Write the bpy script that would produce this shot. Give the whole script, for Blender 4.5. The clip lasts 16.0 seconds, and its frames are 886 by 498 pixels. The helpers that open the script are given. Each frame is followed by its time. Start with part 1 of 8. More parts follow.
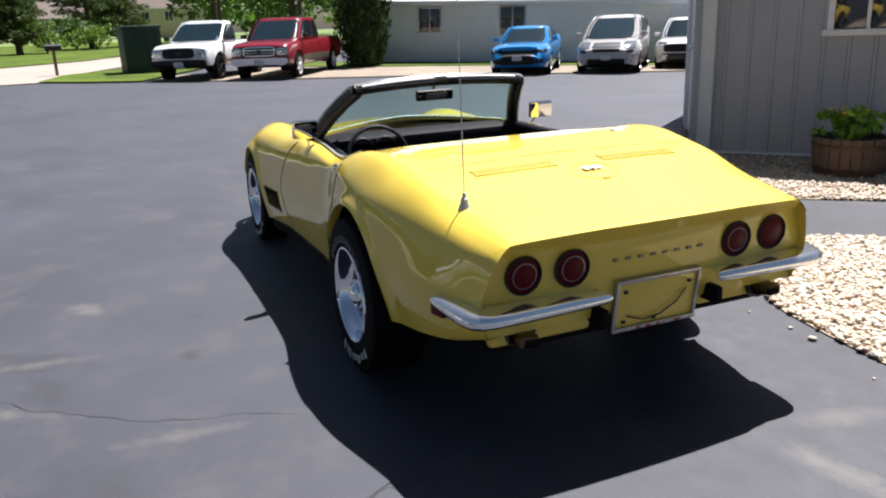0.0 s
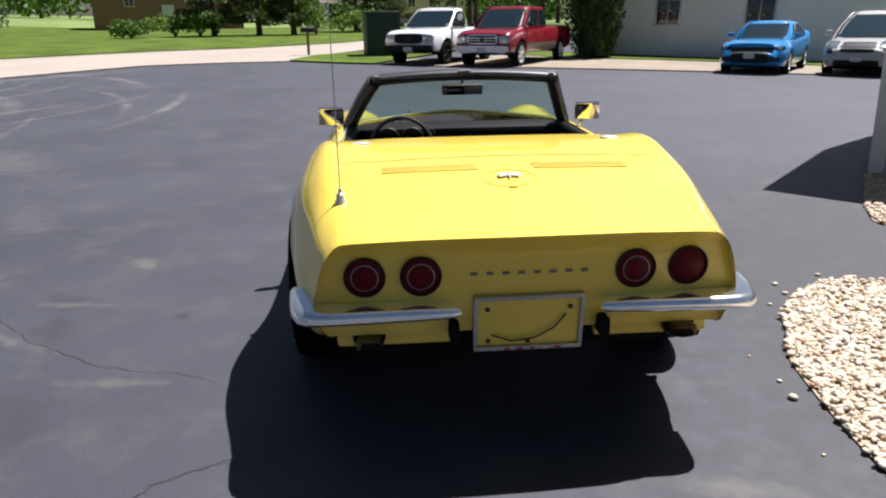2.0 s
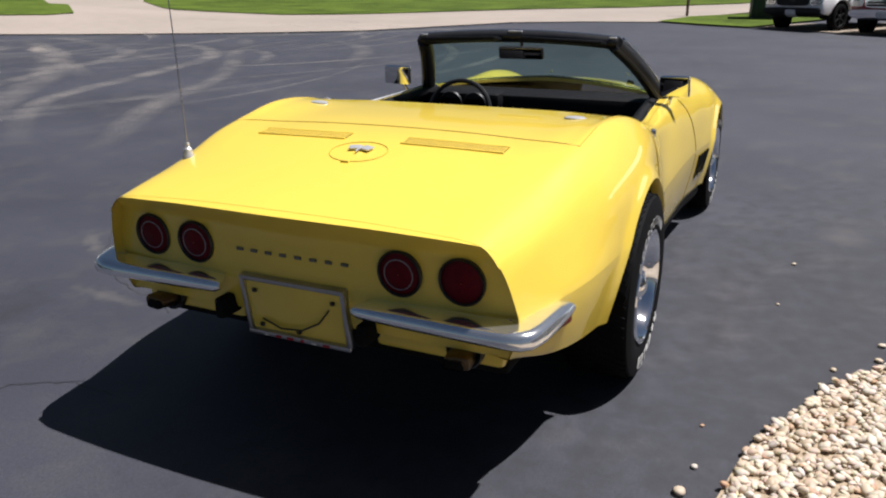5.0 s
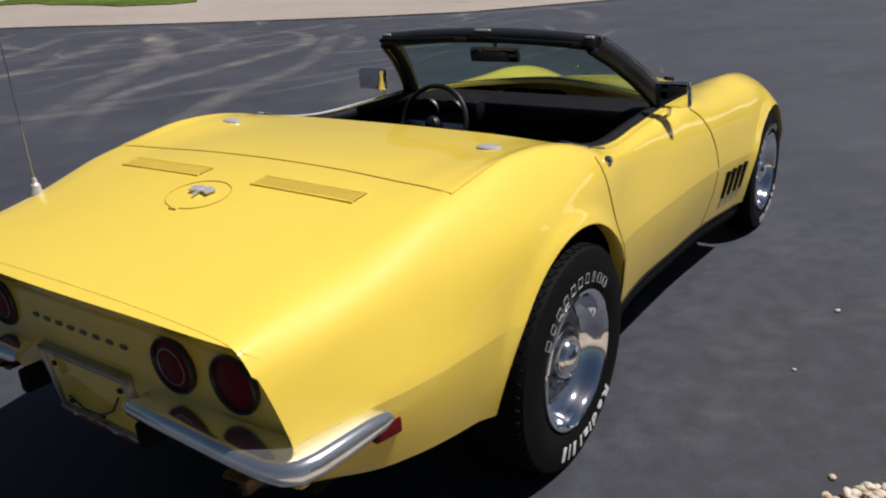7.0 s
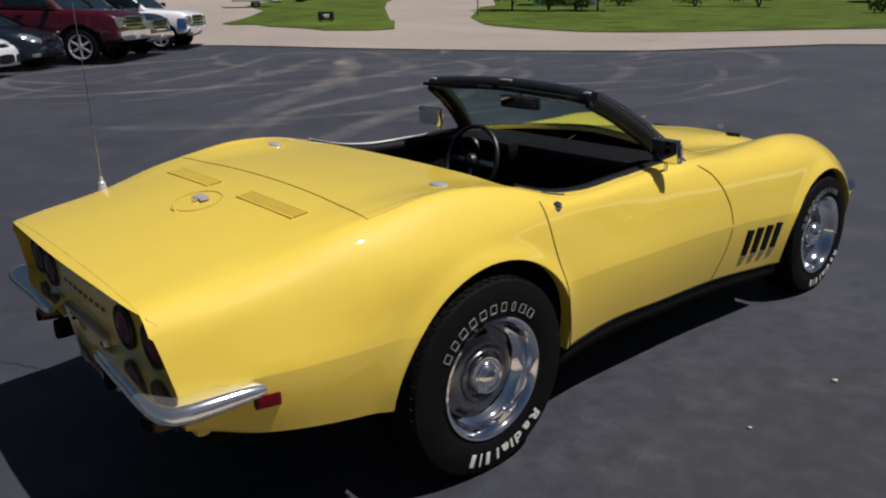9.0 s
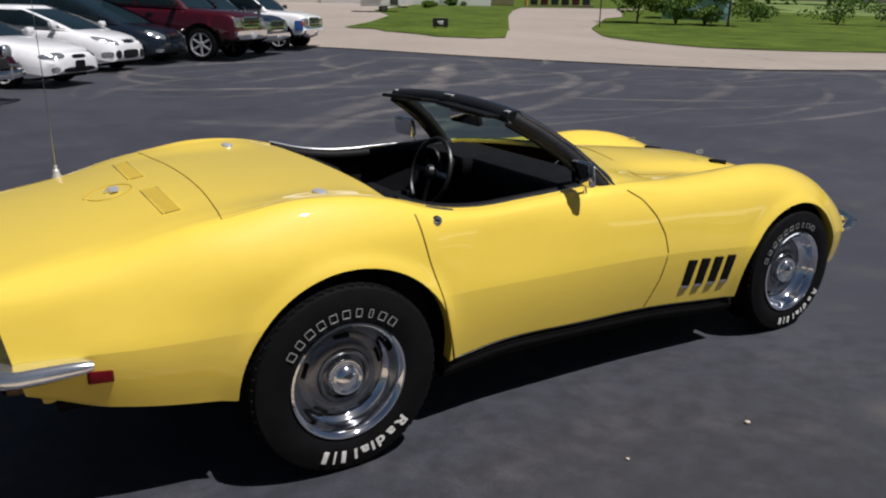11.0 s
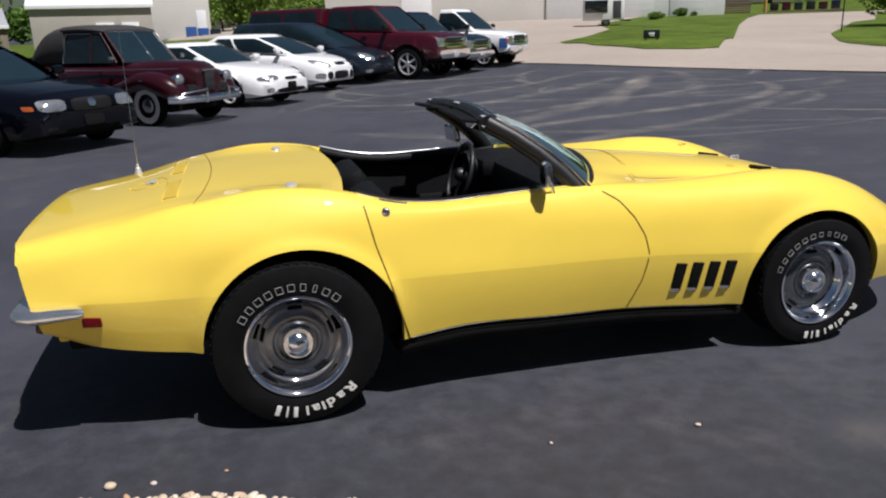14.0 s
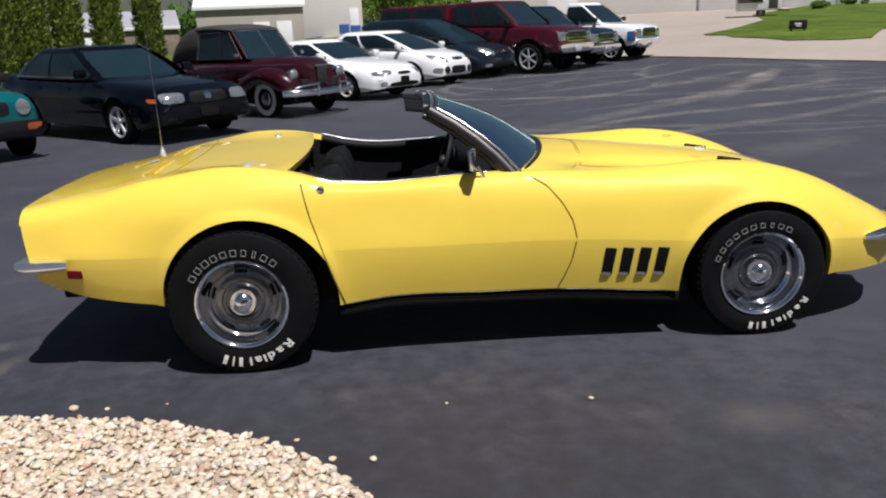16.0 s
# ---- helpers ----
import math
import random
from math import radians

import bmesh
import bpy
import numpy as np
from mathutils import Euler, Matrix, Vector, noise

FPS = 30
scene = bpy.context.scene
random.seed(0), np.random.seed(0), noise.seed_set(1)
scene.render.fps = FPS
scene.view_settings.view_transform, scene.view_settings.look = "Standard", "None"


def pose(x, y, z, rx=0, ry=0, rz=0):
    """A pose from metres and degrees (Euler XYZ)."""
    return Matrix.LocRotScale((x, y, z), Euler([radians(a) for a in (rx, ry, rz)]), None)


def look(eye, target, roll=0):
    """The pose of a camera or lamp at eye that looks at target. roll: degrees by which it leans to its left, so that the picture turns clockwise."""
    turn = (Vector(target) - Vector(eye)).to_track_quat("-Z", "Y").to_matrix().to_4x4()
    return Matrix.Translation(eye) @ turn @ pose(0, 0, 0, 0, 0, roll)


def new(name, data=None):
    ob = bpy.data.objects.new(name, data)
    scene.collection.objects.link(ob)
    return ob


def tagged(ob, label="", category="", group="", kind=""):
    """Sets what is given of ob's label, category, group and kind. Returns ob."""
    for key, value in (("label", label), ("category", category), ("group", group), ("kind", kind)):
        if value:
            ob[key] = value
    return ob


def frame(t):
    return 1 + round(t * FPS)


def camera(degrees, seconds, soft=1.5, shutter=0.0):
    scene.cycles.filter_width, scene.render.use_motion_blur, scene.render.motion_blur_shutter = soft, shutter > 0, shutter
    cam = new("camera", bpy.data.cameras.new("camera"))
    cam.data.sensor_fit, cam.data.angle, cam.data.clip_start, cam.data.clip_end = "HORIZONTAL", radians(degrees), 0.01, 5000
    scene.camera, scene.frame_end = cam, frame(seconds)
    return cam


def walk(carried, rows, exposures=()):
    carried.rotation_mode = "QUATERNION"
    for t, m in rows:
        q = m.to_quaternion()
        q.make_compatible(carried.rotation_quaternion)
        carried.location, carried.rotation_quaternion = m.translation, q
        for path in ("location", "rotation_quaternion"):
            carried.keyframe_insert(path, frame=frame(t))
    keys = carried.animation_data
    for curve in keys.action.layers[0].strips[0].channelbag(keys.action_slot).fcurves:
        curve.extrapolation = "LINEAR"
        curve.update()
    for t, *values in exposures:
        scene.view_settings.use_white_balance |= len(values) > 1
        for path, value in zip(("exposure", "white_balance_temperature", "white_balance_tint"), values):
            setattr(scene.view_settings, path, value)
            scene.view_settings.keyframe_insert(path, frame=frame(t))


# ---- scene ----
cam = camera(59.6, 16.0, soft=2.1)
PATH = [
    (0, (-3.055, 1.709, 1.452), (-1.286, 0.960, 0.894), -2.2),
    (0.5, (-3.135, 1.405, 1.465), (-1.317, 0.771, 0.923), -1.3),
    (1, (-3.269, 1.082, 1.458), (-1.394, 0.626, 0.933), -0.7),
    (1.5, (-3.308, 0.779, 1.437), (-1.404, 0.480, 0.901), -1.5),
    (2, (-3.312, 0.473, 1.441), (-1.401, 0.317, 0.874), -0.8),
    (2.5, (-3.361, 0.132, 1.419), (-1.456, 0.158, 0.812), 0.4),
    (3, (-3.288, -0.185, 1.411), (-1.400, 0.046, 0.794), -0.9),
    (3.2, (-3.236, -0.306, 1.415), (-1.346, -0.079, 0.801), -0.5),
    (5.3, (-2.543, -1.393, 1.393), (-0.897, -0.511, 0.676), -1.1),
    (5.5, (-2.436, -1.436, 1.409), (-0.825, -0.564, 0.607), -0.7),
    (6, (-2.180, -1.448, 1.438), (-0.529, -0.589, 0.705), -2.2),
    (6.5, (-1.999, -1.494, 1.435), (-0.422, -0.502, 0.709), -2.5),
    (7, (-1.830, -1.688, 1.435), (-0.293, -0.610, 0.745), -2.7),
    (7.5, (-1.705, -1.820, 1.432), (-0.283, -0.612, 0.711), -2.2),
    (8, (-1.641, -2.000, 1.466), (-0.243, -0.739, 0.790), -1.5),
    (8.5, (-1.637, -2.226, 1.474), (-0.349, -0.840, 0.825), -1.6),
    (8.7, (-1.627, -2.324, 1.492), (-0.348, -0.917, 0.871), -1.3),
    (10.8, (-1.067, -3.006, 1.547), (-0.149, -1.354, 0.894), 0.0),
    (11, (-0.979, -3.028, 1.548), (0.031, -1.406, 0.958), 0.9),
    (11.5, (-0.768, -3.147, 1.548), (0.137, -1.452, 0.994), -0.0),
    (12, (-0.639, -3.250, 1.554), (0.168, -1.509, 0.990), -1.2),
    (12.5, (-0.449, -3.259, 1.540), (0.258, -1.473, 0.982), -0.4),
    (13, (-0.416, -3.471, 1.534), (0.266, -1.683, 0.953), -1.3),
    (13.5, (-0.322, -3.707, 1.530), (0.301, -1.884, 0.994), 1.0),
    (14, (-0.141, -3.750, 1.537), (0.343, -1.889, 0.988), -1.7),
    (14.5, (0.040, -3.939, 1.538), (0.412, -2.054, 0.984), -1.5),
    (15, (0.235, -4.098, 1.540), (0.541, -2.202, 0.985), -3.7),
    (15.5, (0.501, -4.161, 1.522), (0.705, -2.254, 0.955), -0.4),
    (16, (0.741, -4.236, 1.513), (0.854, -2.316, 0.965), -2.6),
]
# The clip's camera opens for the shaded start and closes down on the sunlit side.
EXPOSURES = [(0.0, 1.02), (1.5, 0.86), (2.5, 0.78), (3.2, 0.68), (5.5, 0.22), (7.0, -0.13), (8.0, -0.40), (11.0, -0.22), (12.0, 0.0), (13.0, 0.05), (16.0, 0.07)]
walk(cam, [(t, look(eye, target, roll)) for t, eye, target, roll in PATH], EXPOSURES)

# ---- daylight ----
SUN_WAY = Vector((0.235, -0.41, 1.0)).normalized()
world = bpy.data.worlds.new("sky")
scene.world = world
world.use_nodes = True
wn = world.node_tree.nodes
sky = wn.new("ShaderNodeTexSky")
sky.sky_type = "NISHITA"
sky.sun_disc = False
sky.sun_elevation = math.asin(SUN_WAY.z)
sky.sun_rotation = math.atan2(SUN_WAY.x, SUN_WAY.y)
sky.air_density, sky.dust_density, sky.ozone_density = 1.0, 1.2, 1.0
wn["Background"].inputs["Strength"].default_value = 0.028
world.node_tree.links.new(sky.outputs["Color"], wn["Background"].inputs["Color"])
sun = new("sun", bpy.data.lights.new("sun", "SUN"))
sun.data.energy, sun.data.angle, sun.data.color = 5.8, radians(0.53), (1.0, 0.970, 0.985)
sun.matrix_world = look((0, 0, 30), Vector((0, 0, 30)) - SUN_WAY)


# ---- materials ----
def shader(name):
    m = bpy.data.materials.new(name)
    m.use_nodes = True
    return m, m.node_tree.nodes, m.node_tree.links, m.node_tree.nodes["Principled BSDF"]


def paint(name, colour, rough=0.5, metal=0.0, vary=0.12, scale=6.0, bump=0.0, bump_scale=60.0, coat=0.0, coat_rough=0.03, second=None, spec=0.5, stretch=(1, 1, 1), per_piece=0.0):
    """A surface whose colour drifts at two scales, with fine relief."""
    m, n, l, b = shader(name)
    b.inputs["Metallic"].default_value = metal
    b.inputs["Coat Weight"].default_value = coat
    b.inputs["Coat Roughness"].default_value = coat_rough
    b.inputs["Specular IOR Level"].default_value = spec
    tc, mp = n.new("ShaderNodeTexCoord"), n.new("ShaderNodeMapping")
    mp.inputs["Scale"].default_value = stretch
    l.new(tc.outputs["Object"], mp.inputs["Vector"])
    big, small = n.new("ShaderNodeTexNoise"), n.new("ShaderNodeTexNoise")
    for tex, s, d in ((big, scale, 4), (small, scale * 9, 6)):
        tex.inputs["Scale"].default_value, tex.inputs["Detail"].default_value = s, d
        l.new(mp.outputs["Vector"], tex.inputs["Vector"])
    mix = n.new("ShaderNodeMix")
    mix.data_type = "FLOAT"
    mix.inputs["Factor"].default_value = 0.4
    l.new(big.outputs["Fac"], mix.inputs[2])
    l.new(small.outputs["Fac"], mix.inputs[3])
    ramp = n.new("ShaderNodeValToRGB")
    c0 = [max(0.0, c * (1 - vary)) for c in colour]
    c1 = [min(1.0, c * (1 + vary)) for c in (second or colour)]
    ramp.color_ramp.elements[0].position, ramp.color_ramp.elements[1].position = 0.32, 0.68
    ramp.color_ramp.elements[0].color, ramp.color_ramp.elements[1].color = (*c0, 1), (*c1, 1)
    l.new(mix.outputs[0], ramp.inputs["Fac"])
    out = ramp.outputs["Color"]
    if per_piece:
        info, hsv = n.new("ShaderNodeObjectInfo"), n.new("ShaderNodeHueSaturation")
        rng = n.new("ShaderNodeMapRange")
        rng.inputs["To Min"].default_value, rng.inputs["To Max"].default_value = 1 - per_piece, 1 + per_piece
        l.new(info.outputs["Random"], rng.inputs["Value"])
        l.new(rng.outputs["Result"], hsv.inputs["Value"])
        l.new(out, hsv.inputs["Color"])
        out = hsv.outputs["Color"]
    l.new(out, b.inputs["Base Color"])
    rr = n.new("ShaderNodeMapRange")
    rr.inputs["To Min"].default_value, rr.inputs["To Max"].default_value = max(0.02, rough * 0.8), min(1.0, rough * 1.2)
    l.new(mix.outputs[0], rr.inputs["Value"])
    l.new(rr.outputs["Result"], b.inputs["Roughness"])
    if bump:
        fine, bp = n.new("ShaderNodeTexNoise"), n.new("ShaderNodeBump")
        fine.inputs["Scale"].default_value, fine.inputs["Detail"].default_value = bump_scale, 5
        bp.inputs["Strength"].default_value, bp.inputs["Distance"].default_value = bump, 0.01
        l.new(mp.outputs["Vector"], fine.inputs["Vector"])
        l.new(fine.outputs["Fac"], bp.inputs["Height"])
        l.new(bp.outputs["Normal"], b.inputs["Normal"])
    return m


def glass_mat(name, colour, rough=0.02):
    """Thin tinted glass: clear with a tint, mirror-like toward grazing angles."""
    m, n, l, b = shader(name)
    clear, gloss, mix, fres = n.new("ShaderNodeBsdfTransparent"), n.new("ShaderNodeBsdfGlossy"), n.new("ShaderNodeMixShader"), n.new("ShaderNodeFresnel")
    clear.inputs["Color"].default_value = (*colour, 1)
    gloss.inputs["Roughness"].default_value = rough
    gloss.inputs["Color"].default_value = (0.75, 0.95, 1.0, 1)
    fres.inputs["IOR"].default_value = 1.62
    l.new(fres.outputs["Fac"], mix.inputs["Fac"])
    l.new(clear.outputs["BSDF"], mix.inputs[1])
    l.new(gloss.outputs["BSDF"], mix.inputs[2])
    l.new(mix.outputs["Shader"], n["Material Output"].inputs["Surface"])
    return m


def foliage(name, dark, light, scale=3.0):
    m, n, l, b = shader(name)
    b.inputs["Roughness"].default_value = 0.55
    b.inputs["Specular IOR Level"].default_value = 0.3
    geo, ramp = n.new("ShaderNodeNewGeometry"), n.new("ShaderNodeValToRGB")
    ramp.color_ramp.elements[0].color, ramp.color_ramp.elements[1].color = (*dark, 1), (*light, 1)
    l.new(geo.outputs["Random Per Island"], ramp.inputs["Fac"])
    tr, mix = n.new("ShaderNodeBsdfTranslucent"), n.new("ShaderNodeMixShader")
    mix.inputs["Fac"].default_value = 0.3
    l.new(ramp.outputs["Color"], b.inputs["Base Color"])
    l.new(ramp.outputs["Color"], tr.inputs["Color"])
    l.new(b.outputs["BSDF"], mix.inputs[1])
    l.new(tr.outputs["BSDF"], mix.inputs[2])
    l.new(mix.outputs["Shader"], n["Material Output"].inputs["Surface"])
    return m


YELLOW = paint("yellow_paint", (0.80, 0.585, 0.078), 0.5, vary=0.025, scale=1.5, coat=1.0, coat_rough=0.02, spec=0.2)
BRIGHT_TRIM = paint("bright_trim", (0.62, 0.63, 0.66), 0.16, 1.0, vary=0.05, scale=10)
LENS_RING = paint("dull_lens_ring", (0.30, 0.30, 0.31), 0.4, 0.8, vary=0.2, scale=40)
SOFT_SEAM = paint("soft_gap", (0.46, 0.31, 0.03), 0.6, vary=0.15, scale=20)
SATIN = paint("satin_chrome", (0.60, 0.60, 0.61), 0.34, 0.45, vary=0.08, scale=40)
WHEEL_CHROME = paint("wheel_chrome", (0.86, 0.89, 0.95), 0.055, 1.0, vary=0.06, scale=14)
RING_CHROME = paint("polished_ring", (0.90, 0.92, 0.96), 0.13, 0.93, vary=0.08, scale=14)
CHROME = paint("chrome", (0.90, 0.91, 0.93), 0.09, 1.0, vary=0.04, scale=8)
DULL_METAL = paint("cast_metal", (0.42, 0.42, 0.43), 0.3, 1.0, vary=0.15, scale=20)
BLACK_TRIM = paint("black_trim", (0.012, 0.012, 0.013), 0.4, vary=0.3, scale=9, bump=0.08, bump_scale=200)
VINYL = paint("black_vinyl", (0.006, 0.006, 0.007), 0.55, spec=0.18, vary=0.25, scale=14, bump=0.25, bump_scale=300)
RUBBER = paint("tyre_rubber", (0.005, 0.005, 0.0055), 0.75, spec=0.1, vary=0.35, scale=12, bump=0.15, bump_scale=160)
WHITE_RUBBER = paint("white_rubber", (0.62, 0.61, 0.57), 0.6, vary=0.12, scale=40)
UNDER = paint("underbody", (0.007, 0.007, 0.007), 0.85, vary=0.4, scale=8, spec=0.1)
SEAM = paint("panel_gap", (0.20, 0.125, 0.008), 0.7, vary=0.3, scale=20)
RED_LENS = paint("red_lens", (0.10, 0.002, 0.006), 0.4, vary=0.3, scale=60, spec=0.14)
RED_PRINT = paint("red_print", (0.42, 0.02, 0.03), 0.5, vary=0.2, scale=50)
AMBER = paint("amber_lens", (0.34, 0.075, 0.016), 0.2, vary=0.15, scale=40, coat=1.0)
LAMP = paint("clear_lamp", (0.46, 0.48, 0.50), 0.12, 0.75, vary=0.2, scale=12, coat=1.0)
MIRROR = paint("mirror_glass", (0.66, 0.67, 0.68), 0.02, 1.0, vary=0.01)
WINDSHIELD = glass_mat("tinted_windshield", (0.55, 0.74, 0.70))
# Upper sidewall print: grey outlines, darkened further in colour for the weak light there.
MARK = paint("dimmed_sidewall_bars", (0.26, 0.26, 0.255), 0.7, vary=0.25, scale=60)
DISC_METAL = paint("silver_disc", (0.17, 0.175, 0.19), 0.26, 0.85, vary=0.15, scale=20)
FRONT_GLASS = paint("teal_windshield", (0.010, 0.022, 0.030), 0.05, vary=0.12, scale=1.5, spec=0.55)
DARK_GRILLE = paint("dark_grille", (0.010, 0.010, 0.011), 0.5, vary=0.3, scale=20, spec=0.25)
DARK_GLASS = paint("car_glass", (0.008, 0.016, 0.019), 0.05, vary=0.4, scale=2, spec=0.5)
# Tail badge chrome: its dark reflection is put into the base colour.
BADGE_METAL = paint("shaded_badge_metal", (0.16, 0.155, 0.14), 0.3, 0.7, vary=0.3, scale=60)
BRONZE = paint("heat_stained_steel", (0.12, 0.08, 0.045), 0.35, 0.9, vary=0.3, scale=25)


# ---- mesh helpers ----
def mesh_ob(name, verts, faces, material, parent=None, label="", smooth=True, sharp=40.0, mats=None, picks=None):
    me = bpy.data.meshes.new(name)
    me.from_pydata([tuple(v) for v in verts], [], faces)
    for one in (mats or [material]):
        me.materials.append(one)
    if picks:
        me.polygons.foreach_set("material_index", picks)
    if smooth:
        me.shade_smooth()
        me.set_sharp_from_angle(angle=radians(sharp))
    me.update()
    ob = new(name, me)
    ob.parent = parent
    if label:
        tagged(ob, label)
    return ob


def part(name, bm, material, parent, label="", smooth=True, sharp=35.0):
    me = bpy.data.meshes.new(name)
    bmesh.ops.recalc_face_normals(bm, faces=bm.faces)
    bm.to_mesh(me)
    bm.free()
    me.materials.append(material)
    if smooth:
        me.shade_smooth()
        me.set_sharp_from_angle(angle=radians(sharp))
    ob = new(name, me)
    ob.parent = parent
    if label:
        tagged(ob, label)
    return ob


def thing(name, m, label, category, group="", kind=""):
    ob = new(name)
    ob.matrix_world = m
    ob.empty_display_size = 0.2
    return tagged(ob, label, category, group, kind)


def box(bm, size, at=(0, 0, 0), bevel=0.0, turn=None, segments=2):
    m = Matrix.Translation(at) @ (turn if turn else Matrix.Identity(4)) @ Matrix.Diagonal((*size, 1))
    got = bmesh.ops.create_cube(bm, size=1.0, matrix=m)
    if bevel:
        edges = list({e for v in got["verts"] for e in v.link_edges})
        bmesh.ops.bevel(bm, geom=edges, offset=bevel, segments=segments, affect="EDGES", profile=0.6)
    return bm


def box_part(name, size, at, material, parent, bevel=0.01, label="", turn=None):
    return part(name, box(bmesh.new(), size, at, bevel, turn), material, parent, label)


def rings(loops, closed=True, cap=True):
    """Verts and faces that join loops of equal length."""
    n = len(loops[0])
    verts = [tuple(v) for loop in loops for v in loop]
    faces = []
    for a in range(len(loops) - 1):
        for b in range(n if closed else n - 1):
            c = (b + 1) % n
            faces.append((a * n + b, a * n + c, (a + 1) * n + c, (a + 1) * n + b))
    if cap and closed:
        faces.append(tuple(range(n - 1, -1, -1)))
        faces.append(tuple((len(loops) - 1) * n + b for b in range(n)))
    return verts, faces


def tube(points, radius, n=8, flat=1.0):
    """A tube along points; radius may be one number or one for each point; flat squeezes it upright."""
    pts = [Vector(p) for p in points]
    loops = []
    for i, p in enumerate(pts):
        way = (pts[min(i + 1, len(pts) - 1)] - pts[max(i - 1, 0)]).normalized()
        side = way.cross(Vector((0, 0, 1)))
        side = side.normalized() if side.length > 1e-4 else Vector((0, 1, 0))
        up = side.cross(way).normalized()
        r = radius[i] if isinstance(radius, (list, tuple)) else radius
        loops.append([p + side * r * math.cos(2 * math.pi * k / n) + up * r * flat * math.sin(2 * math.pi * k / n) for k in range(n)])
    return rings(loops)


def tube_part(name, points, radius, material, parent, n=8, flat=1.0, label=""):
    v, f = tube(points, radius, n, flat)
    return mesh_ob(name, v, f, material, parent, label, sharp=60)


def lathe(profile, n=48, turn=None):
    """A profile of (radius, along) turned round the y axis."""
    loops = [[(r * math.cos(2 * math.pi * k / n), y, r * math.sin(2 * math.pi * k / n)) for k in range(n)] for r, y in profile]
    v, f = rings(loops, cap=False)
    if turn:
        v = [tuple(turn @ Vector(p)) for p in v]
    return v, f


def lathe_part(name, profile, material, parent, n=48, turn=None, label="", sharp=35):
    v, f = lathe(profile, n, turn)
    return mesh_ob(name, v, f, material, parent, label, sharp=sharp)


def glide(table, x):
    """A smooth curve through the rows (x, a, b...) of a table."""
    t = np.asarray(table, float)
    xs, ys = t[:, 0], t[:, 1:]
    x = min(max(x, xs[0]), xs[-1])
    i = min(max(int(np.searchsorted(xs, x)) - 1, 0), len(xs) - 2)

    def slope(k):
        if k == 0 or k == len(xs) - 1:
            j = min(k, len(xs) - 2)
            return (ys[j + 1] - ys[j]) / (xs[j + 1] - xs[j])
        a, b = (ys[k] - ys[k - 1]) / (xs[k] - xs[k - 1]), (ys[k + 1] - ys[k]) / (xs[k + 1] - xs[k])
        wa, wb = xs[k + 1] - xs[k], xs[k] - xs[k - 1]
        return (a * wa + b * wb) / (wa + wb)

    h = xs[i + 1] - xs[i]
    u = (x - xs[i]) / h
    return (2 * u**3 - 3 * u**2 + 1) * ys[i] + (u**3 - 2 * u**2 + u) * h * slope(i) + (-2 * u**3 + 3 * u**2) * ys[i + 1] + (u**3 - u**2) * h * slope(i + 1)


def through_points(pts, per):
    """A smooth curve through points of a section, level at its first."""
    p = [np.array(q, float) for q in pts]
    p = [np.array((-p[1][0], p[1][1]))] + p + [2 * p[-1] - p[-2]]
    out = []
    for i in range(1, len(p) - 2):
        for k in range(per):
            u = k / per
            out.append(0.5 * (2 * p[i] + (p[i + 1] - p[i - 1]) * u + (2 * p[i - 1] - 5 * p[i] + 4 * p[i + 1] - p[i + 2]) * u * u + (3 * p[i] - p[i - 1] - 3 * p[i + 1] + p[i + 2]) * u**3))
    out.append(p[-2])
    return np.array(out)


# ---- the yellow convertible: its design lines (x, y, z), half of the body ----
L_MID = [(-1.075, 0, 0.838), (-1.012, 0, 0.849), (-0.68, 0, 0.908), (-0.46, 0, 0.948), (-0.3, 0, 0.961), (0.05, 0, 0.968), (0.36, 0, 0.957), (0.9, 0, 0.952), (1.4, 0, 0.952), (1.7, 0, 0.925), (2, 0, 0.896), (2.3, 0, 0.858), (2.55, 0, 0.82), (2.8, 0, 0.752), (3.05, 0, 0.655), (3.3, 0, 0.53), (3.46, 0, 0.43)]
L_BULGE = [(-1.075, 0.3, 0.836), (-1.012, 0.3, 0.847), (-0.68, 0.3, 0.906), (-0.46, 0.3, 0.946), (-0.3, 0.3, 0.96), (0.05, 0.3, 0.967), (0.36, 0.3, 0.957), (1.4, 0.3, 0.94), (1.7, 0.28, 0.898), (2, 0.26, 0.872), (2.3, 0.24, 0.838), (2.55, 0.23, 0.802), (2.8, 0.24, 0.742), (3.05, 0.25, 0.65), (3.3, 0.2, 0.53), (3.46, 0.12, 0.43)]
L_VALLEY = [(-1.075, 0.5, 0.828), (-1.012, 0.5, 0.84), (-0.68, 0.5, 0.899), (-0.46, 0.5, 0.942), (-0.3, 0.5, 0.957), (0.05, 0.5, 0.969), (0.36, 0.5, 0.955), (0.9, 0.52, 0.93), (1.4, 0.5, 0.915), (1.7, 0.45, 0.862), (2, 0.41, 0.825), (2.3, 0.39, 0.785), (2.55, 0.39, 0.745), (2.8, 0.38, 0.69), (3.05, 0.38, 0.615), (3.3, 0.3, 0.515), (3.46, 0.18, 0.43)]
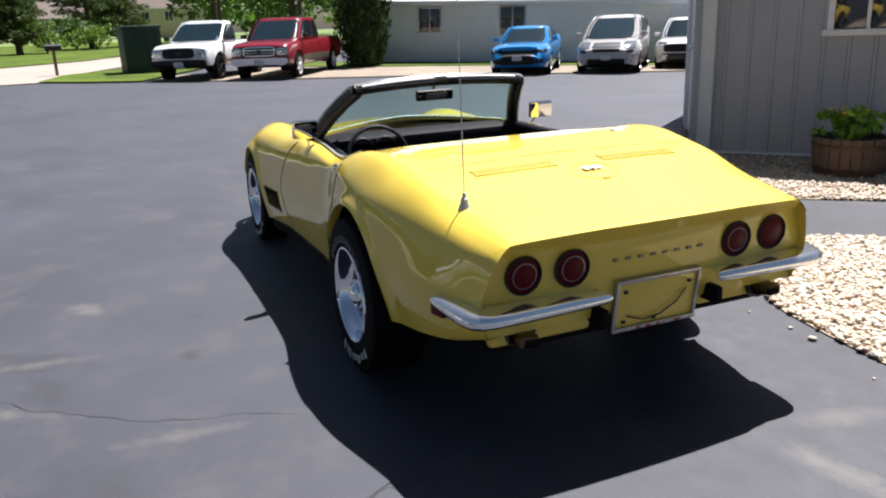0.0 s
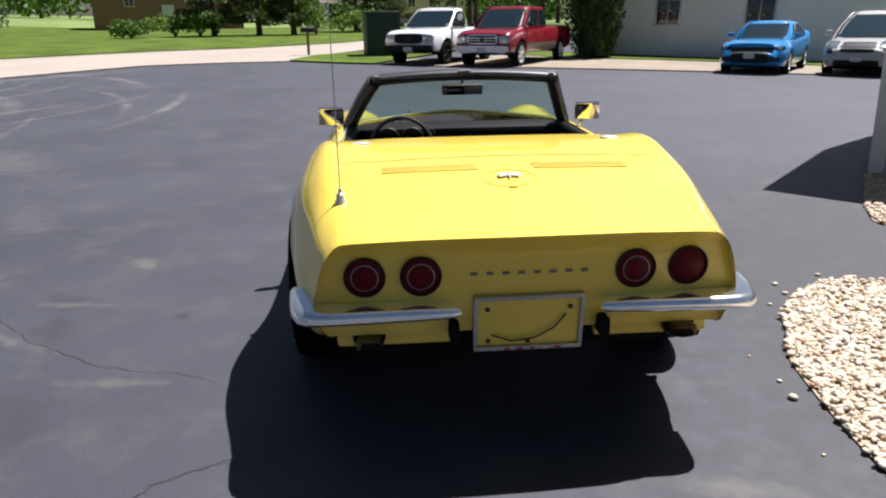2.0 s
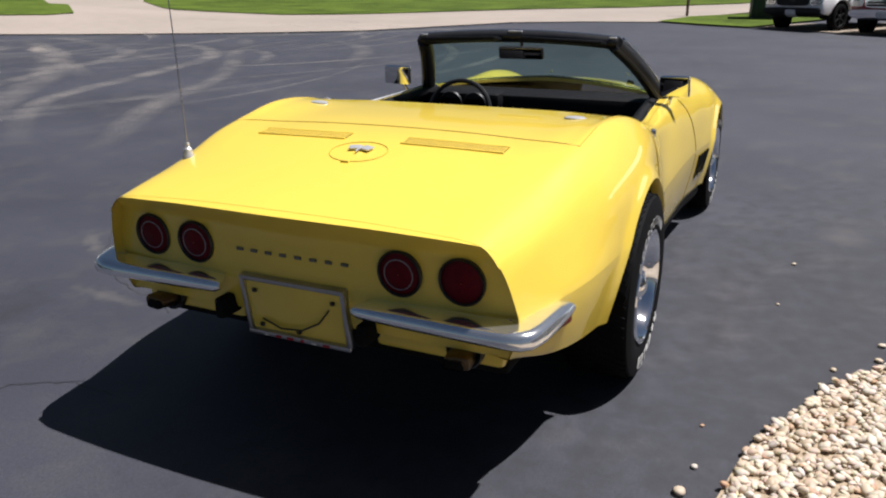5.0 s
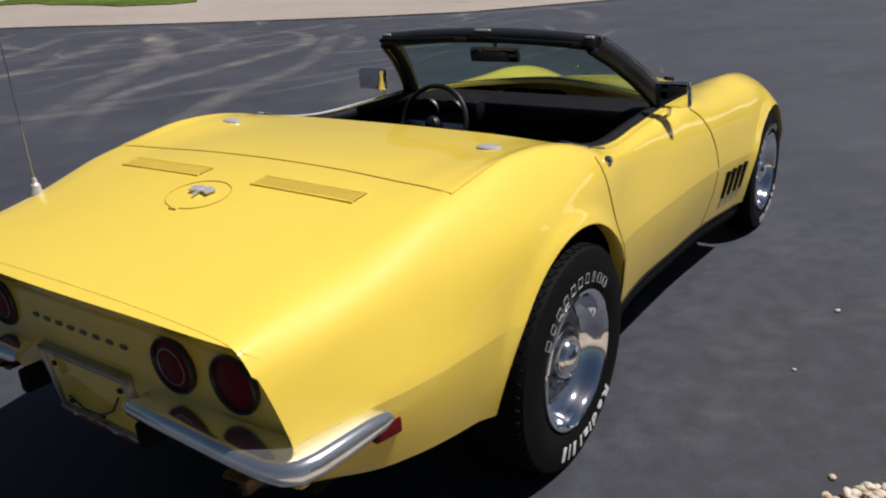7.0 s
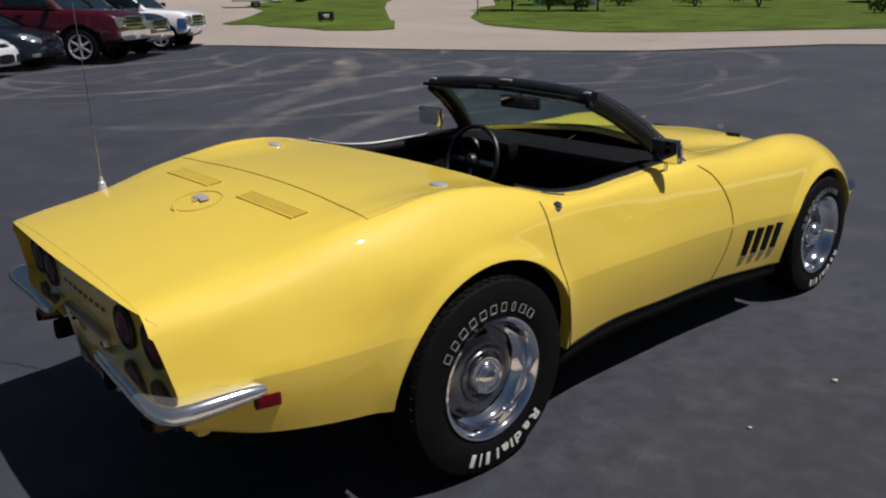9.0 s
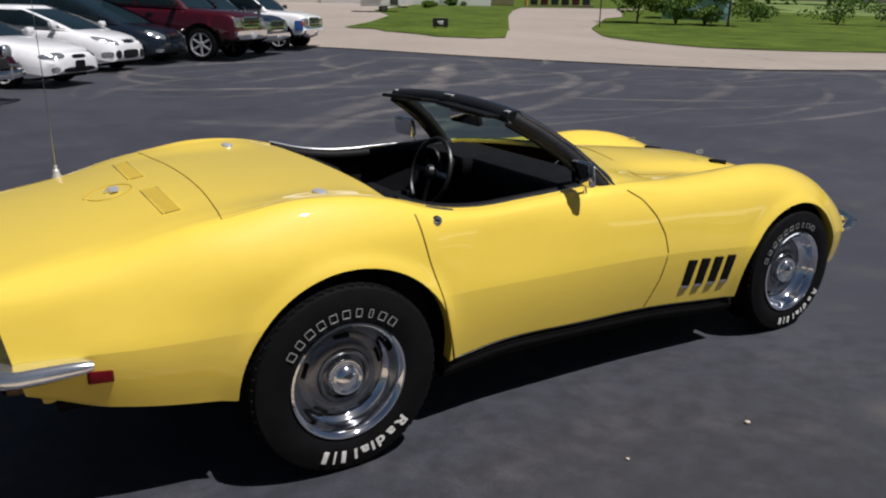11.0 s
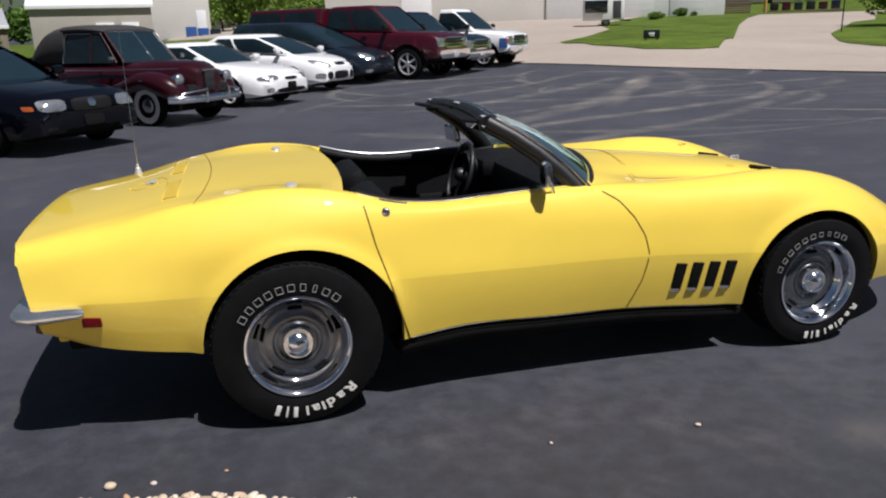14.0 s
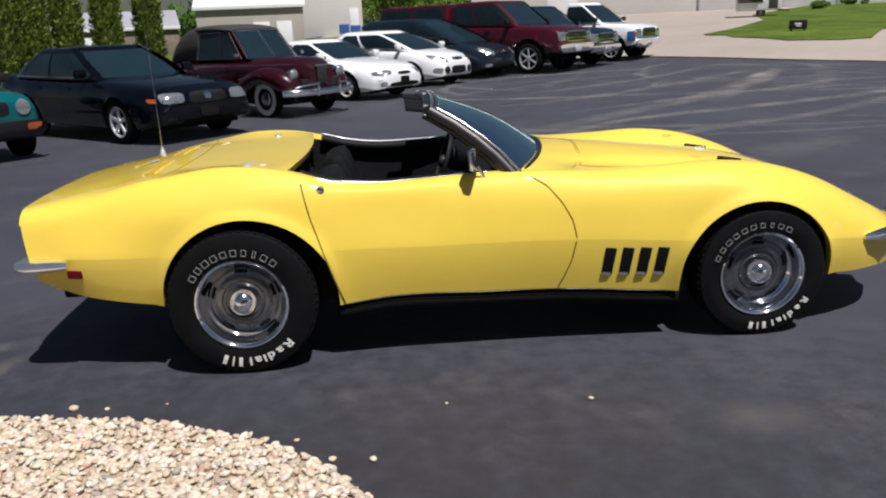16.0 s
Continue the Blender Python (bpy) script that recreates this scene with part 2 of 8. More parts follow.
L_EDGE = [(-1.075, 0.605, 0.82), (-1.012, 0.61, 0.832), (-0.68, 0.61, 0.891), (-0.46, 0.63, 0.939), (-0.3, 0.635, 0.96), (-0.1, 0.65, 0.979), (0.05, 0.662, 0.98), (0.2, 0.682, 0.966), (0.3, 0.7, 0.944), (0.36, 0.71, 0.926), (0.42, 0.715, 0.908), (0.6, 0.705, 0.88), (0.9, 0.68, 0.881), (1.2, 0.665, 0.892), (1.4, 0.655, 0.892), (1.7, 0.59, 0.868), (2, 0.56, 0.858), (2.3, 0.55, 0.856), (2.55, 0.54, 0.822), (2.8, 0.52, 0.742), (3.05, 0.48, 0.632), (3.3, 0.38, 0.51), (3.46, 0.22, 0.425)]
L_CREST = [(-1.075, 0.655, 0.801), (-1.012, 0.66, 0.812), (-0.68, 0.685, 0.874), (-0.46, 0.712, 0.927), (-0.3, 0.72, 0.954), (-0.1, 0.73, 0.982), (0.05, 0.742, 0.981), (0.2, 0.755, 0.96), (0.3, 0.764, 0.934), (0.36, 0.766, 0.915), (0.42, 0.761, 0.897), (0.6, 0.742, 0.873), (0.9, 0.72, 0.876), (1.2, 0.71, 0.886), (1.4, 0.71, 0.885), (1.7, 0.685, 0.869), (2, 0.665, 0.874), (2.3, 0.655, 0.883), (2.55, 0.645, 0.85), (2.8, 0.62, 0.766), (3.05, 0.57, 0.634), (3.3, 0.45, 0.5), (3.46, 0.26, 0.42)]
L_SHOULDER = [(-1.075, 0.692, 0.752), (-1.012, 0.704, 0.762), (-0.68, 0.747, 0.825), (-0.35, 0.795, 0.875), (-0.1, 0.808, 0.897), (0.1, 0.822, 0.89), (0.3, 0.815, 0.872), (0.42, 0.8, 0.862), (0.6, 0.778, 0.845), (0.9, 0.76, 0.848), (1.2, 0.753, 0.855), (1.4, 0.75, 0.85), (1.7, 0.755, 0.83), (2, 0.76, 0.825), (2.3, 0.765, 0.83), (2.55, 0.755, 0.792), (2.8, 0.72, 0.71), (3.05, 0.65, 0.585), (3.3, 0.5, 0.47), (3.46, 0.29, 0.4)]
L_UPPER = [(-1.075, 0.715, 0.692), (-1.012, 0.728, 0.697), (-0.68, 0.787, 0.74), (-0.35, 0.842, 0.772), (0.1, 0.858, 0.785), (0.3, 0.842, 0.775), (0.6, 0.8, 0.755), (1.2, 0.79, 0.76), (1.7, 0.8, 0.74), (2, 0.808, 0.73), (2.3, 0.825, 0.73), (2.55, 0.824, 0.7), (2.8, 0.785, 0.62), (3.05, 0.7, 0.52), (3.3, 0.53, 0.43), (3.46, 0.31, 0.38)]
L_CREASE = [(-1.075, 0.738, 0.6), (-1.012, 0.752, 0.602), (-0.68, 0.832, 0.605), (-0.35, 0.862, 0.605), (0.1, 0.875, 0.6), (0.3, 0.866, 0.592), (0.6, 0.834, 0.58), (0.9, 0.824, 0.572), (1.4, 0.826, 0.567), (1.7, 0.831, 0.556), (2, 0.845, 0.535), (2.3, 0.853, 0.53), (2.55, 0.854, 0.53), (2.8, 0.82, 0.49), (3.05, 0.725, 0.45), (3.3, 0.55, 0.39), (3.46, 0.32, 0.36)]
L_SILL = [(-1.075, 0.702, 0.47), (-1.012, 0.712, 0.452), (-0.68, 0.79, 0.392), (-0.35, 0.818, 0.35), (0.1, 0.828, 0.3), (0.45, 0.808, 0.3), (0.7, 0.796, 0.325), (1.1, 0.788, 0.315), (1.5, 0.788, 0.305), (2.08, 0.803, 0.262), (2.5, 0.808, 0.25), (2.8, 0.783, 0.29), (3.05, 0.698, 0.275), (3.3, 0.538, 0.28), (3.46, 0.328, 0.32)]
LINES = [L_MID, L_BULGE, L_VALLEY, L_EDGE, L_CREST, L_SHOULDER, L_UPPER, L_CREASE, L_SILL]
PER = 6
DECK_END, COWL = 0.25, 1.33
ARCHES = ((0.035, 0.35, 0.415), (2.445, 0.33, 0.375))
TAIL = -1.075


def section(x):
    """The half section of the body at x, from the middle of the top to the sill: rows of y, z."""
    pts = [glide(line, x) for line in LINES]
    top = through_points(pts[:8], PER)
    a, b = pts[7], pts[8]
    low = [a + (b - a) * u + np.array((0.005 * math.sin(math.pi * u), 0)) for u in np.linspace(0, 1, 7)[1:]]
    half = np.vstack([top, low])
    # The crease along the flank is softly rounded.
    k = len(top) - 1
    half[k - 2:k + 3] = 0.25 * half[k - 3:k + 2] + 0.5 * half[k - 2:k + 3] + 0.25 * half[k - 1:k + 4]
    return half


def low_edge(x):
    z = float(glide(L_SILL, x)[1])
    for cx, cz, r in ARCHES:
        if abs(x - cx) < r:
            z = max(z, cz + math.sqrt(r * r - (x - cx) ** 2))
    return z


def arch_gap(x, z):
    return min(math.hypot(x - cx, max(z - cz, 0)) - r for cx, cz, r in ARCHES)


def body_top(x, y):
    """The height of the body's top at (x, y)."""
    s = section(x)[: 5 * PER + 1]
    return float(np.interp(abs(y), s[:, 0], s[:, 1]))


def body_side(x, z):
    """How far out the body's side stands at (x, z)."""
    s = section(x)[4 * PER:]
    y = float(np.interp(-z, -s[:, 1], s[:, 0]))
    return y + 0.016 * math.exp(-(max(arch_gap(x, z), 0) / 0.035) ** 2)


def top_shift(u, y):
    """The windshield's base and the deck's edge bow forwards at the middle."""
    bow = 1 - min(abs(y) / 0.68, 1) ** 2
    fade = math.exp(-((u - COWL) / 0.28) ** 2) if u < COWL else math.exp(-((u - COWL) / 0.45) ** 2)
    deck = math.exp(-((u - DECK_END) / 0.3) ** 2) if u > -0.6 else 0.0
    return 0.19 * bow * fade + 0.045 * bow * deck


def tuck(u, z):
    """How far the rear end leans forwards below its lip."""
    k = min(max((-0.76 - u) / 0.315, 0.0), 1.0)
    return 0.19 * max(0.0, 0.80 - z) * k * k * (3 - 2 * k)


def body_shell(parent):
    us = set(np.round(np.arange(TAIL, 3.461, 0.04), 4)) | {DECK_END, COWL}
    for cx, cz, r in ARCHES:
        us = {u for u in us if abs(abs(u - cx) - r) > 0.012 or u in (DECK_END, COWL)}
        us |= {round(cx + r * math.cos(a), 4) for a in np.linspace(0.02, math.pi - 0.02, 34)} | {round(cx - r - 0.002, 4), round(cx + r + 0.002, 4)}
    us = sorted(us)
    nt, ns = 5 * PER, 18
    rows = []
    for u in us:
        base = section(u)
        row = []
        for v in range(nt):
            y = base[v][0]
            x = u + top_shift(u, y)
            row.append((x, y, section(x)[v][1] if x != u else base[v][1]))
        side, zl = base[nt:], low_edge(u)
        fold = max(float(glide(L_CREASE, u)[1]), zl + 0.002)
        zs = np.r_[np.linspace(side[0][1], fold, ns - 7), np.linspace(fold, zl, 7)]
        for z in zs:
            row.append((u + tuck(u, z), float(np.interp(-z, -side[:, 1], side[:, 0])) + 0.016 * math.exp(-(max(arch_gap(u, z), 0) / 0.035) ** 2), z))
        x, y, z = row[-1]
        row.append((x, y - 0.012, z - 0.004))
        row.append((x, y - 0.05, z + 0.004))
        rows.append(row)
    verts, faces, at = [], [], {}

    def vert(i, j, s):
        key = (i, j, 1 if j == 0 else s)
        if key not in at:
            x, y, z = rows[i][j]
            at[key] = len(verts)
            verts.append((x, y * s, z))
        return at[key]

    n = len(rows[0])
    for i in range(len(us) - 1):
        inside = us[i] >= DECK_END - 1e-6 and us[i + 1] <= COWL + 1e-6
        for j in range(3 * PER if inside else 0, n - 1):
            if j == nt + ns - 8:
                continue
            for s in (1, -1):
                f = [vert(i, j, s), vert(i + 1, j, s), vert(i + 1, j + 1, s), vert(i, j + 1, s)]
                faces.append(tuple(f if s > 0 else f[::-1]))
    # Turned-down lips of the deck's front edge, the cockpit's sides and the cowl.
    for i in (us.index(DECK_END), us.index(COWL)):
        step = 0.02 if us[i] == COWL else 0.03
        for s in (1, -1):
            for j in range(3 * PER):
                a, b = vert(i, j, s), vert(i, j + 1, s)
                k = len(verts)
                verts.extend([(verts[a][0] - step * 0.2, verts[a][1], verts[a][2] - step), (verts[b][0] - step * 0.2, verts[b][1], verts[b][2] - step)])
                faces.append((a, b, k + 1, k))
    for i in range(us.index(DECK_END), us.index(COWL)):
        for s in (1, -1):
            a, b = vert(i, 3 * PER, s), vert(i + 1, 3 * PER, s)
            k = len(verts)
            verts.extend([(verts[a][0], verts[a][1] - s * 0.012, verts[a][2] - 0.03), (verts[b][0], verts[b][1] - s * 0.012, verts[b][2] - 0.03)])
            faces.append((a, b, k + 1, k))
    return mesh_ob("body", verts, faces, YELLOW, parent, "glossy yellow fibreglass body with rounded fender humps", sharp=50)


def tail_x(y, z):
    return TAIL - 0.004 - 0.03 * (1 - min(abs(y) / 0.72, 1) ** 2) + 1.15 * min(max(0.82 - z, 0), 0.0625) + 0.05 * min(max(0.70 - z, 0), 0.14) + 0.16 * max(0.0, 0.56 - z)


def tail_panel(parent):
    s = section(TAIL)
    widest = int(np.argmax(s[:, 0]))
    wide = s[widest][0]
    loops = []
    for a in np.linspace(-math.pi / 2, math.pi / 2, 49):
        y = wide * math.sin(a) * 0.9995
        zt = float(np.interp(abs(y), s[: widest + 1, 0], s[: widest + 1, 1]))
        zb = float(np.interp(-abs(y), -s[widest:, 0], s[widest:, 1])) if abs(y) > s[-1][0] else s[-1][1]
        col = []
        for k, u in enumerate(np.linspace(0, 1, 15)):
            edge = zt - 0.27 * (TAIL - tail_x(y, zt))
            z = zt if k == 0 else edge + (zb - edge) * (u - 1 / 14) * 14 / 13
            rim = k == 0 or k == 14 or abs(a) > 1.55
            col.append((TAIL + 0.004 + tuck(TAIL, z) if rim else tail_x(y, z), y, z))
        loops.append(col)
    v, f = rings(loops, closed=False)
    return mesh_ob("tail_panel", v, f, YELLOW, parent, "yellow upright tail panel", sharp=50)


def seam(name, pts, parent, r=0.0035, material=None):
    return tube_part(name, pts, r, material or SEAM, parent, n=6)


def wheel(parent, x, s, radius, rim, half=0.105, out=0.845):
    """One wheel: tyre with tread blocks, chrome trim ring, slotted disc and cap. s: +1 on the car's left."""
    hub = new("wheel")
    hub.parent = parent
    hub.matrix_local = pose(x, s * (out - half), radius, 0, 0, 0 if s > 0 else 180)
    r, w = radius, half
    prof = [(rim * 0.93, -w * 0.8), (rim + 0.012, -w * 0.93), (rim + 0.05, -w), (r - 0.045, -w), (r - 0.014, -w * 0.93), (r - 0.006, -w * 0.8), (r - 0.004, 0), (r - 0.006, w * 0.8), (r - 0.014, w * 0.93), (r - 0.045, w * 1.0), (rim + 0.05, w * 1.01), (rim + 0.014, w * 0.95), (rim * 0.95, w * 0.86), (rim * 0.93, w * 0.6)]
    tyre = lathe_part("tyre", prof, RUBBER, hub, 64, label="black radial tyre with raised white sidewall marks")
    bm = bmesh.new()
    count = 58
    for k in range(count):
        a = 2 * math.pi * k / count
        for row, off in ((-0.7, 0.0), (-0.35, 0.5), (0.0, 0.0), (0.35, 0.5), (0.7, 0.0)):
            b = a + off * 2 * math.pi / count
            m = Matrix.Rotation(-b, 4, "Y") @ Matrix.Translation((r - 0.0085, row * w, 0)) @ Matrix.Rotation(radians(18 if row < 0.2 else -18), 4, "X")
            box(bm, (0.011, w * 0.29, 0.028), turn=m)
    part("tread", bm, RUBBER, tyre, smooth=False)
    # Raised sidewall marks: an arc of plain outlined bars above, white lettering and plain bars below.
    mid, skew = (rim + r) / 2 + 0.004, 4 if x < 1 else 16
    tall = 0.50 * (r - rim - 0.045)
    for k, (a, wide) in enumerate(zip(np.linspace(38, 134, 10), (1, 0.9, 1.1, 1, 1, 1, 0.8, 0.5, 1, 1))):
        turn = Matrix.Rotation(-radians(a - skew), 4, "Y") @ Matrix.Translation((rim + 0.038, w * 1.006, 0))
        bm, low = bmesh.new(), tall * 0.62
        for size, at in (((0.0026, 0.004, 0.026 * wide), (low / 2, 0, 0)), ((0.0026, 0.004, 0.026 * wide), (-low / 2, 0, 0)), ((low, 0.004, 0.0026), (0, 0, 0.013 * wide)), ((low, 0.004, 0.0026), (0, 0, -0.013 * wide))):
            box(bm, size, (0, 0, 0), 0.0008, turn @ Matrix.Translation(at))
        part("sidewall_mark", bm, MARK, tyre, "plain grey outlined bar on the sidewall")
    for a, letter in zip((230, 240.5, 250.5, 257.5, 264, 271.5), "Radial"):
        curve = bpy.data.curves.new("sidewall_letter", "FONT")
        curve.body, curve.size, curve.extrude, curve.offset, curve.align_x = letter, tall * 1.2, 0.002, 0.0014, "CENTER"
        text = bpy.data.objects.new("sidewall_letter", curve)
        me = bpy.data.meshes.new_from_object(text)
        bpy.data.objects.remove(text)
        me.transform(Matrix(((0, 1, 0, 0), (0, 0, 1, 0), (1.35, 0, 0, 0), (0, 0, 0, 1))))
        me.transform(Matrix.Rotation(-radians(a - skew), 4, "Y") @ Matrix.Translation((mid - tall * 0.45, w * 1.006, 0)))
        me.materials.clear()
        me.materials.append(WHITE_RUBBER)
        mark = new("sidewall_letter", me)
        mark.parent = tyre
    for a, size in ((281, (tall, 0.004, 0.017)), (288, (tall * 1.05, 0.004, 0.008)), (295.5, (tall, 0.004, 0.019))):
        bm = box(bmesh.new(), size, (0, 0, 0), 0.0012, Matrix.Rotation(-radians(a - skew), 4, "Y") @ Matrix.Translation((mid, w * 1.006, 0)))
        part("sidewall_mark", bm, WHITE_RUBBER, tyre, "plain white bar on the sidewall")
    face = w * 0.9
    lathe_part("trim_ring", [(rim * 0.95, face - 0.03), (rim * 1.0, face - 0.004), (rim * 1.02, face + 0.003), (rim * 1.01, face + 0.010), (rim * 0.975, face + 0.012), (rim * 0.94, face + 0.006), (rim * 0.91, face - 0.008), (rim * 0.885, face - 0.026), (rim * 0.855, face - 0.042), (rim * 0.815, face - 0.054), (rim * 0.77, face - 0.061), (rim * 0.75, face - 0.068)], WHEEL_CHROME, hub, 64, label="polished chrome trim ring")
    disc = lathe_part("wheel_disc", [(rim * 0.77, face - 0.072), (rim * 0.745, face - 0.069), (rim * 0.70, face - 0.062), (rim * 0.63, face - 0.051), (rim * 0.55, face - 0.044), (rim * 0.48, face - 0.044), (rim * 0.43, face - 0.052), (rim * 0.30, face - 0.056)], DISC_METAL, hub, 64, label="dark silver-grey slotted wheel disc")
    for k in range(5):
        a = radians(90 + 72 * k)
        m = Matrix.Rotation(-a, 4, "Y") @ Matrix.Translation((rim * 0.675, face - 0.0600, 0)) @ Matrix.Rotation(radians(-40), 4, "Z")
        bm = box(bmesh.new(), (0.018, 0.010, 0.058), (0, 0, 0), 0.0048, m)
        part("slot", bm, UNDER, disc)
    lathe_part("hub_ring", [(rim * 0.46, face - 0.054), (rim * 0.46, face - 0.042), (rim * 0.43, face - 0.034), (rim * 0.39, face - 0.040), (rim * 0.37, face - 0.056)], DISC_METAL, hub, 48)
    lathe_part("hub_cap", [(rim * 0.32, face - 0.056), (rim * 0.31, face - 0.024), (rim * 0.27, face - 0.012), (rim * 0.25, face - 0.012), (rim * 0.22, face - 0.017), (rim * 0.18, face - 0.006), (rim * 0.10, face + 0.004), (0.001, face + 0.007)], CHROME, hub, 40, label="domed chrome centre cap")
    lathe_part("rim_barrel", [(rim * 0.92, -w * 0.8), (rim * 0.88, -w * 0.2), (rim * 0.87, face - 0.07)], UNDER, hub, 32)
    lathe_part("brake_backing", [(rim * 0.84, -w * 0.2), (0.001, -w * 0.2)], UNDER, hub, 24)
    return hub


def tail_lamp(parent, y, z, plain):
    """A round tail lamp set into the tail panel."""
    turn = Matrix.Translation((tail_x(y, z) - 0.004, y, z)) @ Matrix.Rotation(radians(90), 4, "Z") @ Matrix.Rotation(radians(-3), 4, "X")
    lamp = lathe_part("tail_lamp", [(0.070, -0.012), (0.0715, 0.005), (0.068, 0.010), (0.064, 0.006), (0.062, -0.001)], BLACK_TRIM, parent, 36, turn, "round dark red tail lamp in a black rim")
    lathe_part("lens", [(0.063, 0.000), (0.045, 0.007), (0.001, 0.011)], RED_LENS, lamp, 36, turn)
    if not plain:
        lathe_part("lens_ring", [(0.046, 0.006), (0.047, 0.009), (0.0445, 0.0098), (0.0435, 0.0075)], LENS_RING, lamp, 36, turn, "thin bright ring on the lens")
    return lamp


def bumper(parent, s):
    """A rear bumper half: a bright blade with a flat top that wraps round the corner."""
    plan = [(-1.098, 0.240), (-1.106, 0.262), (-1.112, 0.40), (-1.118, 0.54), (-1.122, 0.65), (-1.120, 0.72), (-1.108, 0.765), (-1.078, 0.797), (-1.03, 0.815), (-0.96, 0.825), (-0.89, 0.832), (-0.845, 0.835), (-0.82, 0.834)]
    deeps = (0.06, 0.080, 0.092, 0.10, 0.105, 0.11, 0.12, 0.115, 0.10, 0.085, 0.065, 0.045, 0.02)
    slims = (0.6, 0.9, 1.0, 1.0, 1.0, 1.05, 1.1, 1.12, 1.12, 1.1, 1.0, 0.9, 0.6)
    loops = []
    for i, (x, y) in enumerate(plan):
        a, b = Vector((*plan[max(i - 1, 0)], 0)), Vector((*plan[min(i + 1, len(plan) - 1)], 0))
        way = (b - a).normalized()
        inward = Vector((way.y, -way.x, 0))
        deep, slim = deeps[i], slims[i]
        loop = []
        for d, z in ((deep, 0.020), (deep * 0.7, 0.020), (0.032, 0.0195), (0.022, 0.0185), (0.012, 0.014), (0.005, 0.007), (0.001, -0.002), (0.0, -0.010), (0.004, -0.020), (0.012, -0.027), (0.024, -0.028), (0.028, -0.012), (deep, 0.004)):
            p = Vector((x, y, 0.572 + 0.010 * min(max((x + 1.08) / 0.2, 0), 1))) + inward * min(d, deep)
            loop.append((p.x, p.y * s, p.z + z * slim))
        loops.append(loop)
    v, f = rings(loops)
    return mesh_ob("rear_bumper", v, f, RING_CHROME, parent, "chrome wrap-round rear bumper blade", sharp=45)


def yellow_car():
    car = thing("convertible_car", Matrix.Identity(4), "bright yellow open-top two-seat sports convertible parked on the asphalt", "car")
    body = body_shell(car)
    tail_panel(car)
    for x, s, r, rim in ((0.012, 1, 0.343, 0.209), (0.012, -1, 0.343, 0.209), (2.47, 1, 0.316, 0.203), (2.47, -1, 0.316, 0.203)):
        wheel(car, x, s, r, rim, 0.121 if x < 1 else 0.105, 0.862 if x < 1 else 0.82)
    # Wheel wells and floor pan.
    for (cx, cz, r) in ARCHES:
        for s in (1, -1):
            loops = [[(cx + (r + 0.012) * math.cos(a), s * y, cz + (r + 0.012) * math.sin(a)) for a in np.linspace(-0.02, math.pi + 0.02, 24)] for y in (0.45, 0.78)]
            v, f = rings(loops, closed=False)
            mesh_ob("wheel_well", v, f, UNDER, car)
            mesh_ob("wheel_well", [(cx + (r + 0.01) * math.cos(a), s * 0.46, cz + (r + 0.01) * math.sin(a)) for a in np.linspace(0, math.pi, 24)], [tuple(range(24))], UNDER, car, smooth=False)
    box_part("floor_pan", (1.62, 1.44, 0.06), (1.24, 0, 0.23), UNDER, car, 0.02)
    box_part("floor_pan", (0.50, 1.34, 0.06), (-0.68, 0, 0.40), UNDER, car, 0.02)
    box_part("floor_pan", (0.9, 0.9, 0.08), (0.0, 0, 0.30), UNDER, car, 0.02)
    box_part("floor_pan", (1.2, 0.9, 0.06), (2.5, 0, 0.26), UNDER, car, 0.02)
    for s in (1, -1):
        pts = [(x, s * (float(glide(L_SILL, x)[0]) - 0.05), float(glide(L_SILL, x)[1]) - 0.045) for x in np.linspace(0.44, 2.08, 14)]
        tube_part("rocker_panel", pts, 0.045, UNDER, car, n=8, flat=1.15, label="black rocker panel below the door")
        pts = [(x, s * (float(glide(L_SILL, x)[0]) + 0.004), float(glide(L_SILL, x)[1]) - 0.002) for x in np.linspace(0.44, 2.08, 24)]
        tube_part("rocker_moulding", pts, 0.0022, BLACK_TRIM, car, n=6)
    # Tail: lamps, maker's plain lettering bars, plate frame, bumpers, exhausts.
    for y, plain in ((0.562, False), (0.372, False), (-0.372, False), (-0.562, True)):
        tail_lamp(car, y, 0.682, plain)
    for k in range(8):
        y = 0.191 - k * 0.0546
        bm = box(bmesh.new(), (0.006, 0.024, 0.010), (tail_x(y, 0.684) - 0.003, y, 0.684), 0.002)
        part("tail_badge", bm, BADGE_METAL, car, "small dark bright-edged metal bar on the tail panel")
    plate = new("plate_recess")
    plate.parent = car
    plate.matrix_local = pose(-1.026, 0.0, 0.502, 0, -9, 0)
    for size, at in (((0.03, 0.385, 0.016), (0, 0, 0.098)), ((0.03, 0.385, 0.018), (-0.004, 0, -0.098)), ((0.03, 0.016, 0.2), (0, 0.186, 0)), ((0.03, 0.016, 0.2), (0, -0.186, 0))):
        box_part("plate_frame", size, at, DULL_METAL, plate, 0.005, "worn chrome plate frame")
    box_part("plate_back", (0.02, 0.37, 0.19), (0.006, 0, 0), YELLOW, plate, 0.003)
    for y, z in ((0.145, 0.055), (-0.145, 0.055), (0.14, -0.07), (0.0, -0.075)):
        box_part("plate_clip", (0.012, 0.016, 0.013), (-0.008, y, z), BLACK_TRIM, plate, 0.005)
    for k in range(6):
        box_part("print_bar", (0.004, 0.012 + 0.006 * (k % 3), 0.008), (-0.0205, 0.12 - 0.045 * k, -0.098), RED_PRINT if k % 4 else WHITE_RUBBER, plate, 0.001)
    pts = [(-0.012, 0.13, -0.045), (-0.016, 0.06, -0.068), (-0.016, -0.02, -0.06), (-0.016, -0.09, -0.02), (-0.012, -0.13, 0.03)]
